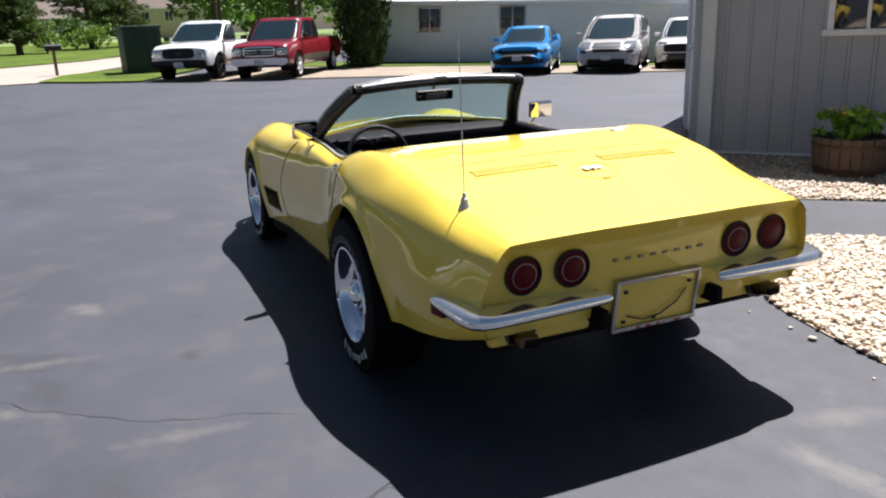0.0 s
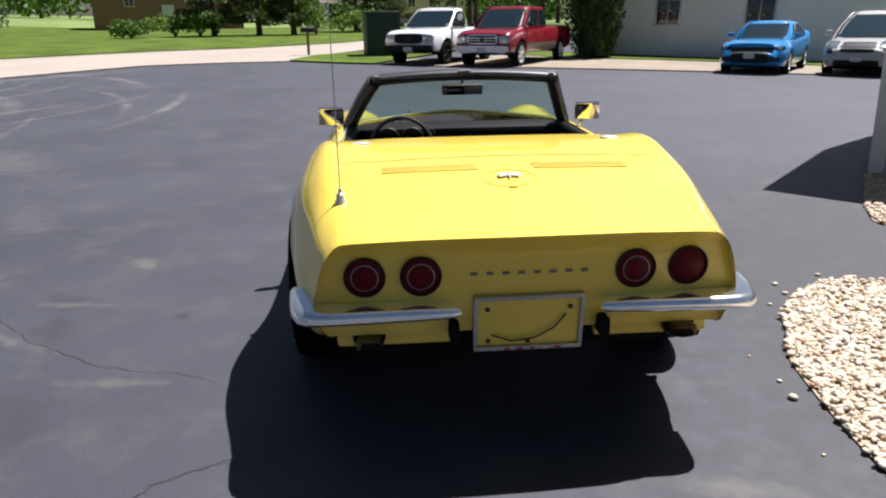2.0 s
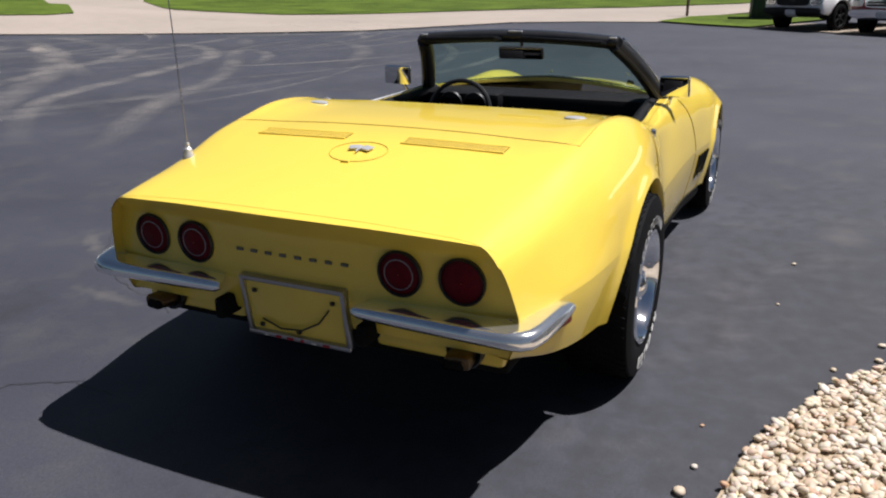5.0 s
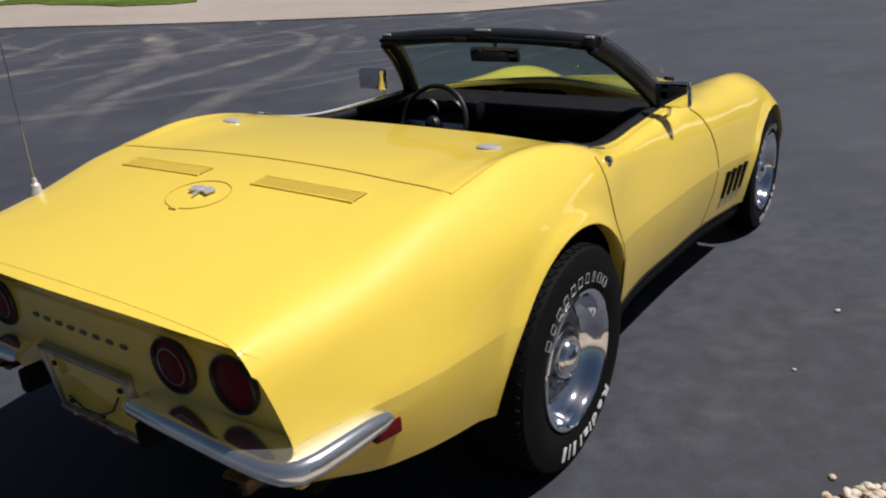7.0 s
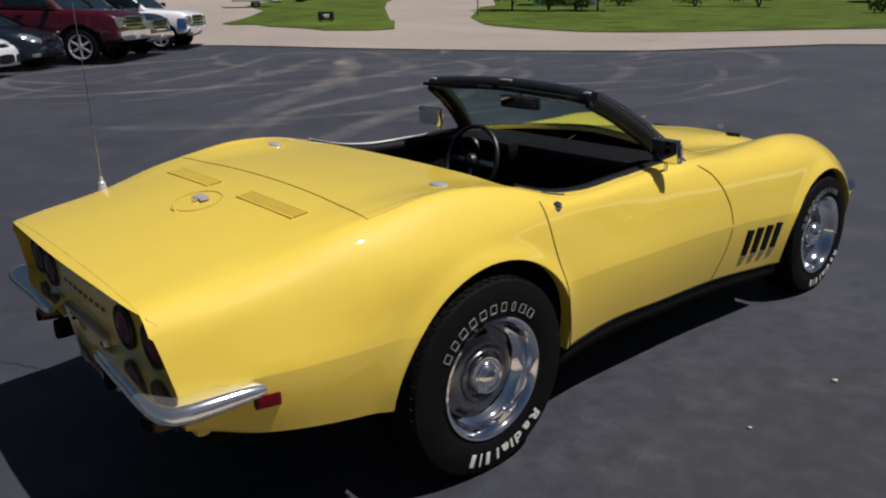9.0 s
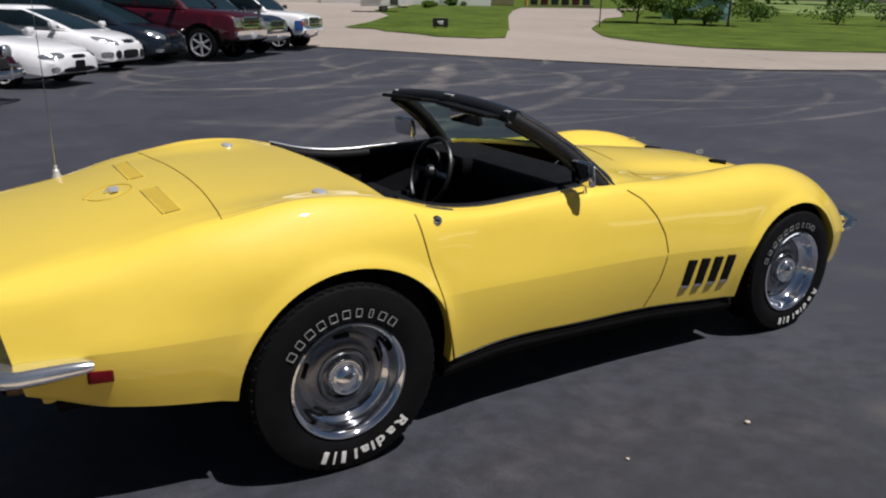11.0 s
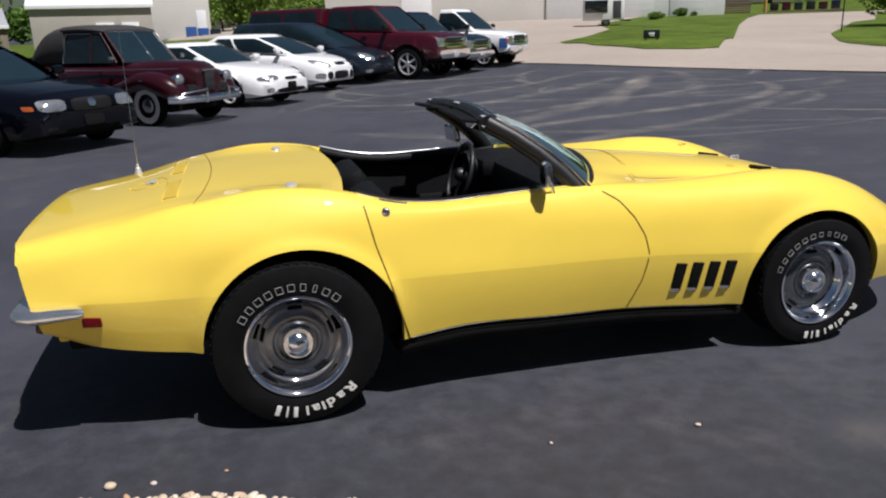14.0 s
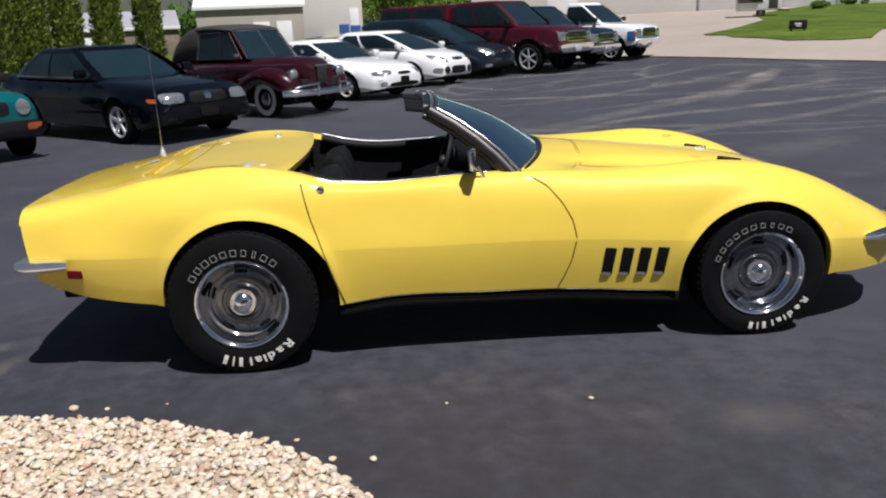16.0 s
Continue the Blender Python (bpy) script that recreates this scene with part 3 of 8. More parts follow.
    tube_part("lamp_wire", pts, 0.003, BLACK_TRIM, plate, 6)
    for s in (1, -1):
        bumper(car, s)
        box_part("bumper_bracket", (0.10, 0.035, 0.07), (-1.035, s * 0.262, 0.485), UNDER, car, 0.012)
        box_part("backing_lamp", (0.03, 0.11, 0.034), (-0.985, s * 0.375, 0.492), UNDER, car, 0.006, "small dark reversing lamp")
        pipe = new("exhaust_pipe")
        pipe.parent = car
        pipe.matrix_local = pose(-0.985, s * 0.555, 0.448, 0, 0, 0)
        m = pose(-0.02, 0, 0, 0, 4, -s * 8)
        bm = box(bmesh.new(), (0.13, 0.080, 0.044), (0, 0, 0), 0.018, m)
        part("tip", bm, BRONZE, pipe, "heat-stained flattened exhaust tip")
        bm = box(bmesh.new(), (0.012, 0.064, 0.030), (-0.062, 0, 0), 0.012, m)
        lathe_part("bezel", [(0.046, 0.0), (0.054, 0.006), (0.058, 0.002), (0.058, -0.03)], BLACK_TRIM, pipe, 28, Matrix.Translation((-0.004, 0, 0.010)) @ Matrix.Rotation(radians(90), 4, "Z"), "black round exhaust bezel")
        lathe_part("bezel_back", [(0.055, -0.004), (0.001, -0.004)], UNDER, pipe, 20, Matrix.Translation((-0.004, 0, 0.010)) @ Matrix.Rotation(radians(90), 4, "Z"))
        part("bore", bm, UNDER, pipe)
        box_part("valance", (0.05, 0.42, 0.085), (-0.945, s * 0.46, 0.452), YELLOW, car, 0.02)
        box_part("side_marker", (0.078, 0.026, 0.040), (-0.80, s * (body_side(-0.80, 0.527) - 0.004), 0.527), RED_LENS, car, 0.006, "small red side marker", Matrix.Rotation(s * radians(12), 4, "Z"))
    # Deck: lid seams, vents, filler cover, latches, aerial.
    def on_deck(x, y, lift=0.0):
        return (x, y, body_top(x, y) + lift)

    pts = [on_deck(-0.30 - 0.058 * (abs(y) / 0.7) ** 2, y, -0.001) for y in np.linspace(-0.70, 0.70, 30)]
    seam("deck_seam", pts, car, 0.0034)
    for s in (1, -1):
        seam("deck_seam", [on_deck(x, s * (0.70 + 0.02 * (x + 0.4)), -0.001) for x in np.linspace(-0.358, 0.30, 20)], car, 0.0028, SOFT_SEAM)
        vent = new("deck_vent")
        vent.parent = car
        tilt = math.degrees(math.atan2(body_top(-0.42, 0.3) - body_top(-0.52, 0.3), 0.1))
        lean = math.degrees(math.atan2(body_top(-0.47, 0.45) - body_top(-0.47, 0.15), 0.3))
        vent.matrix_local = pose(-0.47, s * 0.3, body_top(-0.47, 0.3) - 0.0005, s * lean, -tilt, 0)
        box_part("vent_bed", (0.066, 0.375, 0.004), (0, 0, 0), SEAM, vent, 0.001)
        bm = bmesh.new()
        for k in range(34):
            box(bm, (0.056, 0.0048, 0.004), (0, -0.182 + k * 0.01103, 0.0015))
        part("grille_slats", bm, YELLOW, vent, smooth=False)
        for dx in (0.031, -0.031):
            box_part("vent_rim", (0.006, 0.378, 0.007), (dx, 0, 0.001), YELLOW, vent, 0.002)
        latch = lathe_part("deck_latch", [(0.001, 0.007), (0.022, 0.006), (0.030, 0.002), (0.032, -0.004)], SATIN, car, 24, Matrix.Translation(on_deck(0.052, s * 0.572, 0.002)) @ Matrix.Rotation(radians(90), 4, "X") @ Matrix.Diagonal((0.8, 1, 1.4, 1)), "oval chrome deck latch")
    ring = [on_deck(-0.60 + 0.085 * math.cos(a), 0.105 * math.sin(a), 0.001) for a in np.linspace(0, 2 * math.pi, 40)]
    seam("filler_seam", ring, car, 0.0016, SOFT_SEAM)
    box_part("filler_lip", (0.014, 0.03, 0.006), on_deck(-0.69, 0, 0.003), YELLOW, car, 0.002)
    badge = new("filler_badge")
    badge.parent = car
    badge.matrix_local = Matrix.Translation(on_deck(-0.585, 0, 0.006)) @ pose(0, 0, 0, 0, -9, 0)
    for s, mat in ((1, SATIN), (-1, SATIN)):
        box_part("flag", (0.034, 0.040, 0.005), (0.003, s * 0.024, 0.002), mat, badge, 0.002, "", Matrix.Rotation(radians(s * 18), 4, "Z"))
    box_part("badge_staff", (0.05, 0.006, 0.007), (-0.01, 0.0, 0.002), SATIN, badge, 0.001)
    mast = new("aerial")
    mast.parent = car
    base = Vector(on_deck(-0.724, 0.642))
    mast.matrix_local = Matrix.Translation(base)
    lathe_part("aerial_base", [(0.021, -0.008), (0.021, 0.006), (0.016, 0.014), (0.015, 0.030), (0.009, 0.036), (0.007, 0.052), (0.001, 0.054)], SATIN, mast, 20, Matrix.Rotation(radians(90), 4, "X"))
    tube_part("aerial_rod", [(0, 0, 0.04), (-0.002, 0.004, 0.4), (-0.006, 0.01, 0.78)], [0.0028, 0.0022, 0.0014], BRIGHT_TRIM, mast, 6, label="thin aerial rod")
    # Sides: door seams, lock buttons, handles, louvres, mirrors.
    for s in (1, -1):
        def on_side(x, z, lift=0.0):
            return (x, s * (body_side(x, z) + lift), z)

        rear_edge = [(0.315, 0.905), (0.328, 0.84), (0.348, 0.745), (0.385, 0.62), (0.425, 0.48), (0.458, 0.365), (0.475, 0.305)]
        front_edge = [(1.375, 0.868), (1.445, 0.825), (1.51, 0.745), (1.555, 0.66), (1.573, 0.57), (1.548, 0.45), (1.51, 0.36), (1.488, 0.312)]
        for edge in (rear_edge, front_edge):
            pts = [on_side(*np.array([np.interp(u, np.linspace(0, 1, len(edge)), [e[k] for e in edge]) for k in (0, 1)]), -0.0012) for u in np.linspace(0, 1, 26)]
            seam("door_seam", pts, car, 0.0042)
        lathe_part("lock_button", [(0.001, 0.012), (0.012, 0.011), (0.017, 0.007), (0.0185, 0.001), (0.019, -0.006)], BRIGHT_TRIM, car, 20, Matrix.Translation(on_side(0.402, 0.872, 0.001)) @ Matrix.Rotation(0 if s > 0 else math.pi, 4, "Z"), "round chrome lock button")
        seam("handle_slot", [(x, s * (0.742 - 0.02 * (x - 0.39)), body_top(x, 0.742) + 0.002) for x in np.linspace(0.385, 0.50, 6)], car, 0.006, CHROME)
        for k in range(4):
            x0 = 1.726 + k * 0.083
            slot = new("side_louvre")
            slot.parent = car
            zmid = 0.441 - 0.003 * k
            m = Matrix.Translation((x0, s * body_side(x0, zmid), zmid)) @ Matrix.Rotation(-s * radians(10), 4, "X") @ Matrix.Rotation(radians(7), 4, "Y")
            slot.matrix_local = m
            box_part("opening", (0.052, 0.012, 0.142), (0, 0, 0), UNDER, slot, 0.003)
            box_part("lower_lip", (0.046, 0.014, 0.017), (-0.005, s * 0.003, -0.066), BRIGHT_TRIM, slot, 0.005)
        mirror = new("door_mirror")
        mirror.parent = car
        mirror.matrix_local = pose(1.16, s * 0.716, 0.856)
        box_part("foot", (0.075, 0.03, 0.012), (0.0, s * 0.004, 0.002), CHROME, mirror, 0.005)
        tube_part("stalk", [(0, 0, 0), (-0.016, s * 0.016, 0.045), (-0.04, s * 0.034, 0.088)], [0.014, 0.008, 0.008], CHROME, mirror, 8)
        turn = pose(-0.054, s * 0.042, 0.118, s * 2, -6, s * 10)
        part("shell", box(bmesh.new(), (0.034, 0.148, 0.104), (0, 0, 0), 0.015, turn), CHROME, mirror, "chrome mirror housing")
        part("glass", box(bmesh.new(), (0.003, 0.136, 0.092), (-0.0175, 0, 0), 0.001, turn), MIRROR, mirror)
    # Hood: seams, dome scoop grilles, number badges, wiper cowl.
    def on_hood(x, y, lift=0.0):
        return (x, y, body_top(x, y) + lift)

    seam("hood_seam", [on_hood(1.66 + 0.07 * (1 - (y / 0.5) ** 2), y, -0.001) for y in np.linspace(-0.5, 0.5, 20)], car, 0.0035)
    seam("cowl_seam", [on_hood(1.60 + 0.12 * (1 - (y / 0.6) ** 2), y, -0.001) for y in np.linspace(-0.6, 0.6, 20)], car, 0.003)
    for s in (1, -1):
        seam("hood_seam", [on_hood(x, s * (0.50 - 0.06 * (x - 1.66)), -0.001) for x in np.linspace(1.66, 2.9, 20)], car, 0.0035)
        box_part("hood_grille", (0.13, 0.022, 0.03), on_hood(2.53, s * 0.245, 0.004), UNDER, car, 0.006, "", Matrix.Rotation(radians(10), 4, "Y"))
        digits = bpy.data.curves.new("number_badge", "FONT")
        digits.body, digits.size, digits.extrude, digits.align_x = "427", 0.038, 0.001, "CENTER"
        digits.materials.append(LENS_RING)
        text = new("number_badge", digits)
        text.parent = car
        text.matrix_local = Matrix.Translation(on_hood(2.36, s * 0.262, 0.012)) @ Matrix.Rotation(radians(0 if s < 0 else 180), 4, "Z") @ Matrix.Rotation(radians(42), 4, "X")
    # Windshield: pillars, header, glass, visors, mirror.
    def header(y):
        u = abs(y) / 0.515
        return Vector((0.972 - 0.02 * u * u, y, 1.222 - 0.024 * u * u))

    def foot(y):
        u = abs(y) / 0.685
        x = COWL + 0.19 * (1 - u * u)
        return Vector((x, y, (body_top(x + 0.01, y) if u < 0.9 else 0.885) + 0.004 - 0.008 * u))

    cols, ranks = 21, 9
    loops = []
    for i in range(cols):
        u = -1 + 2 * i / (cols - 1)
        a, b = foot(u * 0.672), header(u * 0.505)
        loops.append([a.lerp(b, k / (ranks - 1)) + Vector((0.03, 0, 0.022)) * math.sin(math.pi * k / (ranks - 1)) for k in range(ranks)])
    v, f = rings(loops, closed=False)
    pane = mesh_ob("windshield", v, f, WINDSHIELD, car, "curved greenish windshield glass")
    pane.visible_shadow = False
    for s in (1, -1):
        a, b = foot(s * 0.685), header(s * 0.515)
        mid = a.lerp(b, 0.5) + Vector((0.022, 0, 0.016))
        pts = [a, a.lerp(b, 0.25) + Vector((0.017, 0, 0.012)), mid, a.lerp(b, 0.75) + Vector((0.017, 0, 0.012)), b]
        tube_part("pillar", [p + Vector((-0.026, -s * 0.016, -0.018)) for p in pts], 0.039, BLACK_TRIM, car, 10, label="black windshield pillar")
        tube_part("pillar_trim", [p + Vector((0.004, s * 0.012, 0.004)) for p in pts], 0.009, BRIGHT_TRIM, car, 8, label="bright chrome pillar trim")
        tube_part("weather_strip", [p + Vector((-0.056, -s * 0.008, -0.034)) for p in pts], 0.015, BLACK_TRIM, car, 8)
    ys = np.linspace(-0.515, 0.515, 17)
    tube_part("header_rail", [header(y) + Vector((-0.024, 0, -0.014)) for y in ys], 0.038, BLACK_TRIM, car, 12, 0.80, "black padded header rail")
    tube_part("header_trim", [header(y) + Vector((0.012, 0, 0.006)) for y in ys], 0.008, BRIGHT_TRIM, car, 8, 0.8, "chrome header trim")
    tube_part("header_trim", [header(y) + Vector((-0.016, 0, 0.015)) for y in ys], 0.006, CHROME, car, 8, 0.6)
    for y in (-0.49, 0.0, 0.49):
        box_part("top_latch", (0.022, 0.035 if y else 0.075, 0.009), tuple(header(y) + Vector((-0.044, 0, 0.010))), SATIN, car, 0.004, "small chrome top latch")
    tube_part("base_trim", [foot(y) + Vector((0.012, 0, 0.002)) for y in np.linspace(-0.67, 0.67, 21)], 0.012, BLACK_TRIM, car, 8, 0.6)
    for s in (1, -1):
        box_part("sun_visor", (0.145, 0.40, 0.018), (0.885, s * 0.265, 1.192), VINYL, car, 0.008, "black folded sun visor", pose(0, 0, 0, s * -2, 8, 0))
    rear_view = new("rear_view_mirror")
    rear_view.parent = car
    rear_view.matrix_local = pose(1.02, 0.0, 1.122, 0, -13, 2)
    box_part("housing", (0.03, 0.235, 0.064), (0, 0, 0), BLACK_TRIM, rear_view, 0.012)
    box_part("glass", (0.003, 0.218, 0.052), (-0.0155, 0, 0), MIRROR, rear_view, 0.001)
    tube_part("stem", [(0.01, 0, 0.02), (0.02, 0, 0.07)], 0.008, BLACK_TRIM, rear_view, 8)
    # Cockpit: bulkhead, doors' inner faces, dash, wheel, seats, console.
    inner = new("cockpit")
    inner.parent = car
    box_part("bulkhead", (0.04, 1.32, 0.66), (0.20, 0, 0.60), VINYL, inner, 0.02)
    box_part("shelf", (0.26, 1.26, 0.05), (0.33, 0, 0.70), VINYL, inner, 0.02)
    box_part("floor_mat", (1.1, 1.28, 0.03), (0.9, 0, 0.275), VINYL, inner, 0.01)
    for s in (1, -1):
        pts = [(x, s * float(glide(L_EDGE, x)[0]), float(glide(L_EDGE, x)[1]) - 0.002) for x in np.linspace(0.30, 1.32, 18)]
        tube_part("door_cap", [(x, y - s * 0.030, z - 0.018) for x, y, z in pts], 0.030, VINYL, inner, 8, label="black padded door cap")
        tube_part("window_slot_trim", [(x, y + s * 0.004, z + (0.010 if s > 0 else 0.004)) for x, y, z in pts], 0.006 if s > 0 else 0.0028, SATIN if s > 0 else BRIGHT_TRIM, inner, 6)
        v = []
        for x in np.linspace(0.24, 1.40, 12):
            z = float(glide(L_EDGE, x)[1]) - 0.02
            v += [(x, s * (float(glide(L_EDGE, x)[0]) - 0.006), z), (x, s * 0.64, 0.28)]
        f = [(2 * k, 2 * k + 2, 2 * k + 3, 2 * k + 1) for k in range(11)]
        mesh_ob("door_lining", v, f, VINYL, inner, "black vinyl door lining")
        box_part("armrest", (0.38, 0.05, 0.07), (0.86, s * 0.605, 0.60), VINYL, inner, 0.02)
        seat = new("bucket_seat")
        seat.parent = inner
        seat.matrix_local = pose(0.62, s * 0.355, 0.36)
        box_part("cushion", (0.50, 0.48, 0.14), (0.16, 0, 0.04), VINYL, seat, 0.05, "", Matrix.Rotation(radians(-6), 4, "Y"))
        box_part("backrest", (0.14, 0.46, 0.52), (-0.14, 0, 0.28), VINYL, seat, 0.055, "", Matrix.Rotation(radians(-20), 4, "Y"))
        for k in range(6):
            box_part("pleat", (0.012, 0.05, 0.36), (-0.072, -0.17 + 0.068 * k, 0.27), VINYL, seat, 0.005, "", Matrix.Rotation(radians(-20), 4, "Y"))
    box_part("dash", (0.30, 1.26, 0.20), (1.31, 0, 0.79), VINYL, inner, 0.05, "black padded dashboard")
    box_part("dash_face", (0.10, 1.24, 0.26), (1.25, 0, 0.66), VINYL, inner, 0.03)
    box_part("cluster_hood", (0.20, 0.42, 0.10), (1.20, 0.36, 0.845), VINYL, inner, 0.035)
    box_part("console", (0.72, 0.24, 0.26), (0.88, 0, 0.40), VINYL, inner, 0.03)
    for k, y in enumerate((0.29, 0.43)):
        lathe_part("gauge", [(0.001, 0.0), (0.06, 0.0), (0.066, 0.01), (0.07, 0.0)], BLACK_TRIM, inner, 24, Matrix.Translation((1.10, y, 0.83)) @ Matrix.Rotation(radians(90), 4, "Z"))
    steer = new("steering_wheel")
    steer.parent = inner
    steer.matrix_local = pose(1.035, 0.355, 0.785, 0, 17, 0)
    loops = []
    for a in np.linspace(0, 2 * math.pi, 41):
        loops.append([((0.012 * math.sin(b)), (0.182 + 0.0125 * math.cos(b)) * math.cos(a), (0.182 + 0.0125 * math.cos(b)) * math.sin(a)) for b in np.linspace(0, 2 * math.pi, 9)[:-1]])
    v, f = rings(loops, cap=False)
    mesh_ob("rim", v, f, BLACK_TRIM, steer, "black steering wheel rim")
    for a in (0, 180, 270):
        m = Matrix.Rotation(radians(a - 90), 4, "X") @ Matrix.Translation((0.006, 0, 0.095))
        part("spoke", box(bmesh.new(), (0.005, 0.03, 0.15), (0, 0, 0), 0.002, m), DULL_METAL, steer, "dull metal spoke")
    lathe_part("horn_button", [(0.001, 0.03), (0.03, 0.026), (0.04, 0.01), (0.042, -0.01)], BLACK_TRIM, steer, 24, Matrix.Rotation(radians(90), 4, "Z"))
    tube_part("column", [(0.0, 0, 0), (0.2, 0, -0.03)], 0.03, BLACK_TRIM, steer, 10)
    # Front bumper ends and nose lamps.
    for s in (1, -1):
        pts = [(3.02, s * 0.738, 0.456), (3.08, s * 0.725, 0.458), (3.2, s * 0.68, 0.46), (3.32, s * 0.56, 0.45), (3.42, s * 0.4, 0.44), (3.48, s * 0.2, 0.44)]
        tube_part("front_bumper", pts, [0.012, 0.024, 0.032, 0.032, 0.032, 0.032], CHROME, car, 10, 1.1, "slim chrome front bumper")
    return car


def settle(ob, up):
    """Scales the drawn body to fit the camera's view: the tail a little shorter, the whole lower and narrower towards
    the back.
    """
    for kid in ob.children:
        m = up @ kid.matrix_basis
        if kid.name.split(".")[0] == "wheel":
            continue
        if kid.type == "MESH":
            back = m.inverted()
            for v in kid.data.vertices:
                p = m @ v.co
                wide = float(np.interp(p.x, (-1.0, 0.0, 1.3, 2.1, 3.4), (0.95, 0.958, 0.968, 0.975, 0.975)))
                v.co = back @ Vector((p.x * (0.925 if p.x < 0 else 1.0), p.y * wide, p.z * 0.957))
        settle(kid, m)


settle(yellow_car(), Matrix.Identity(4))


# ---- the ground ----
def ground_z(x, y):
    """Height of the ground: level round the car, a low bank under the sign, falling towards the long building and rising gently far off."""
    r = math.hypot(x - 0.5, y + 1)
    s = min(max((r - 5) / 9, 0), 1)
    far = -0.042 + 0.0065 * min(max(x, -60), 150) + 0.0043 * min(max(y, 0), 110) + 0.0221 * max(min(y, 0), -25) + 0.0066 * min(max(x - 22, 0), 90) + 0.033 * min(max(y - 26, 0), 80) * min(max((x + 20) / 28, 0.25), 1)
    far -= 0.11 * math.exp(-((x - 25) ** 2 + (y + 1.5) ** 2) / 40)
    far += 0.66 * math.exp(-((x - 17.5) ** 2 + (y - 26) ** 2) / 35)
    return s * s * (3 - 2 * s) * far


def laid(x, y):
    """The plan of far things, turned by bearing and drawn in to fit the camera's view."""
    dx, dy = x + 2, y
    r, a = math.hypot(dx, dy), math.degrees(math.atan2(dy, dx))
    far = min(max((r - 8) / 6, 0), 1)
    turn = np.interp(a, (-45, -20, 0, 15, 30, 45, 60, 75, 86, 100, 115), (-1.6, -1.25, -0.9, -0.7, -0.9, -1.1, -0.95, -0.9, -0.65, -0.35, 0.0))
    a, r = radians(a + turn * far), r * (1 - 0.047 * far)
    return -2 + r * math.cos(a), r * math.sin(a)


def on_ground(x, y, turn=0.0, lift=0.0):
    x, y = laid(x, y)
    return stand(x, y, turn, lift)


def stand(x, y, turn=0.0, lift=0.0):
    """A pose on the ground in the lot's own axes."""
    return pose(x, y, ground_z(x, y) + lift, 0, 0, turn)


OIL, CHALK = (0.012, 0.011, 0.011), (0.11, 0.10, 0.088)
# The first two are broad darker patches on the asphalt right of the car.
ASPHALT_MARKS = [(0.5, -2.5, 6.2, 2.5, -8, 0.6, (0.010, 0.010, 0.014)), (-0.2, -2.0, 5.6, 2.4, -12, 0.5, (0.010, 0.010, 0.014)), (0.51, 1.51, 0.10, 0.06, 20, 0.8, OIL), (1.06, 1.43, 0.09, 0.05, 60, 0.6, OIL), (1.47, 1.96, 0.22, 0.10, 30, 0.6, CHALK), (0.8, 2.19, 0.45, 0.14, 50, 0.5, OIL), (0.38, 2.1, 0.30, 0.14, 20, 0.5, OIL),
          (0.3, 2.3, 0.5, 0.07, 55, 0.5, CHALK), (-1.5, -0.32, 0.42, 0.09, 10, 0.7, CHALK), (-1.25, -0.62, 0.3, 0.1, 70, 0.5, CHALK), (0.75, 2.15, 0.3, 0.06, 80, 0.5, CHALK), (-0.6, 1.9, 0.4, 0.2, 15, 0.4, OIL),
          (1.4, 2.95, 0.6, 0.2, 40, 0.25, CHALK), (2.8, 3.2, 0.8, 0.3, 20, 0.25, CHALK), (2.11, -1.6, 0.25, 0.2, 0, 0.4, CHALK), (5.5, 4.5, 1.6, 0.5, 35, 0.35, CHALK), (-0.25, 1.62, 0.3, 0.06, 85, 0.45, CHALK), (9.8, 14.6, 1.0, 0.26, 52, 0.9, (0.24, 0.205, 0.175)), (12.6, 16.2, 1.5, 0.5, 120, 0.5, CHALK), (15.4, 12.4, 1.6, 0.5, 125, 0.5, CHALK), (19.0, 9.0, 1.8, 0.4, 155, 0.5, CHALK)]


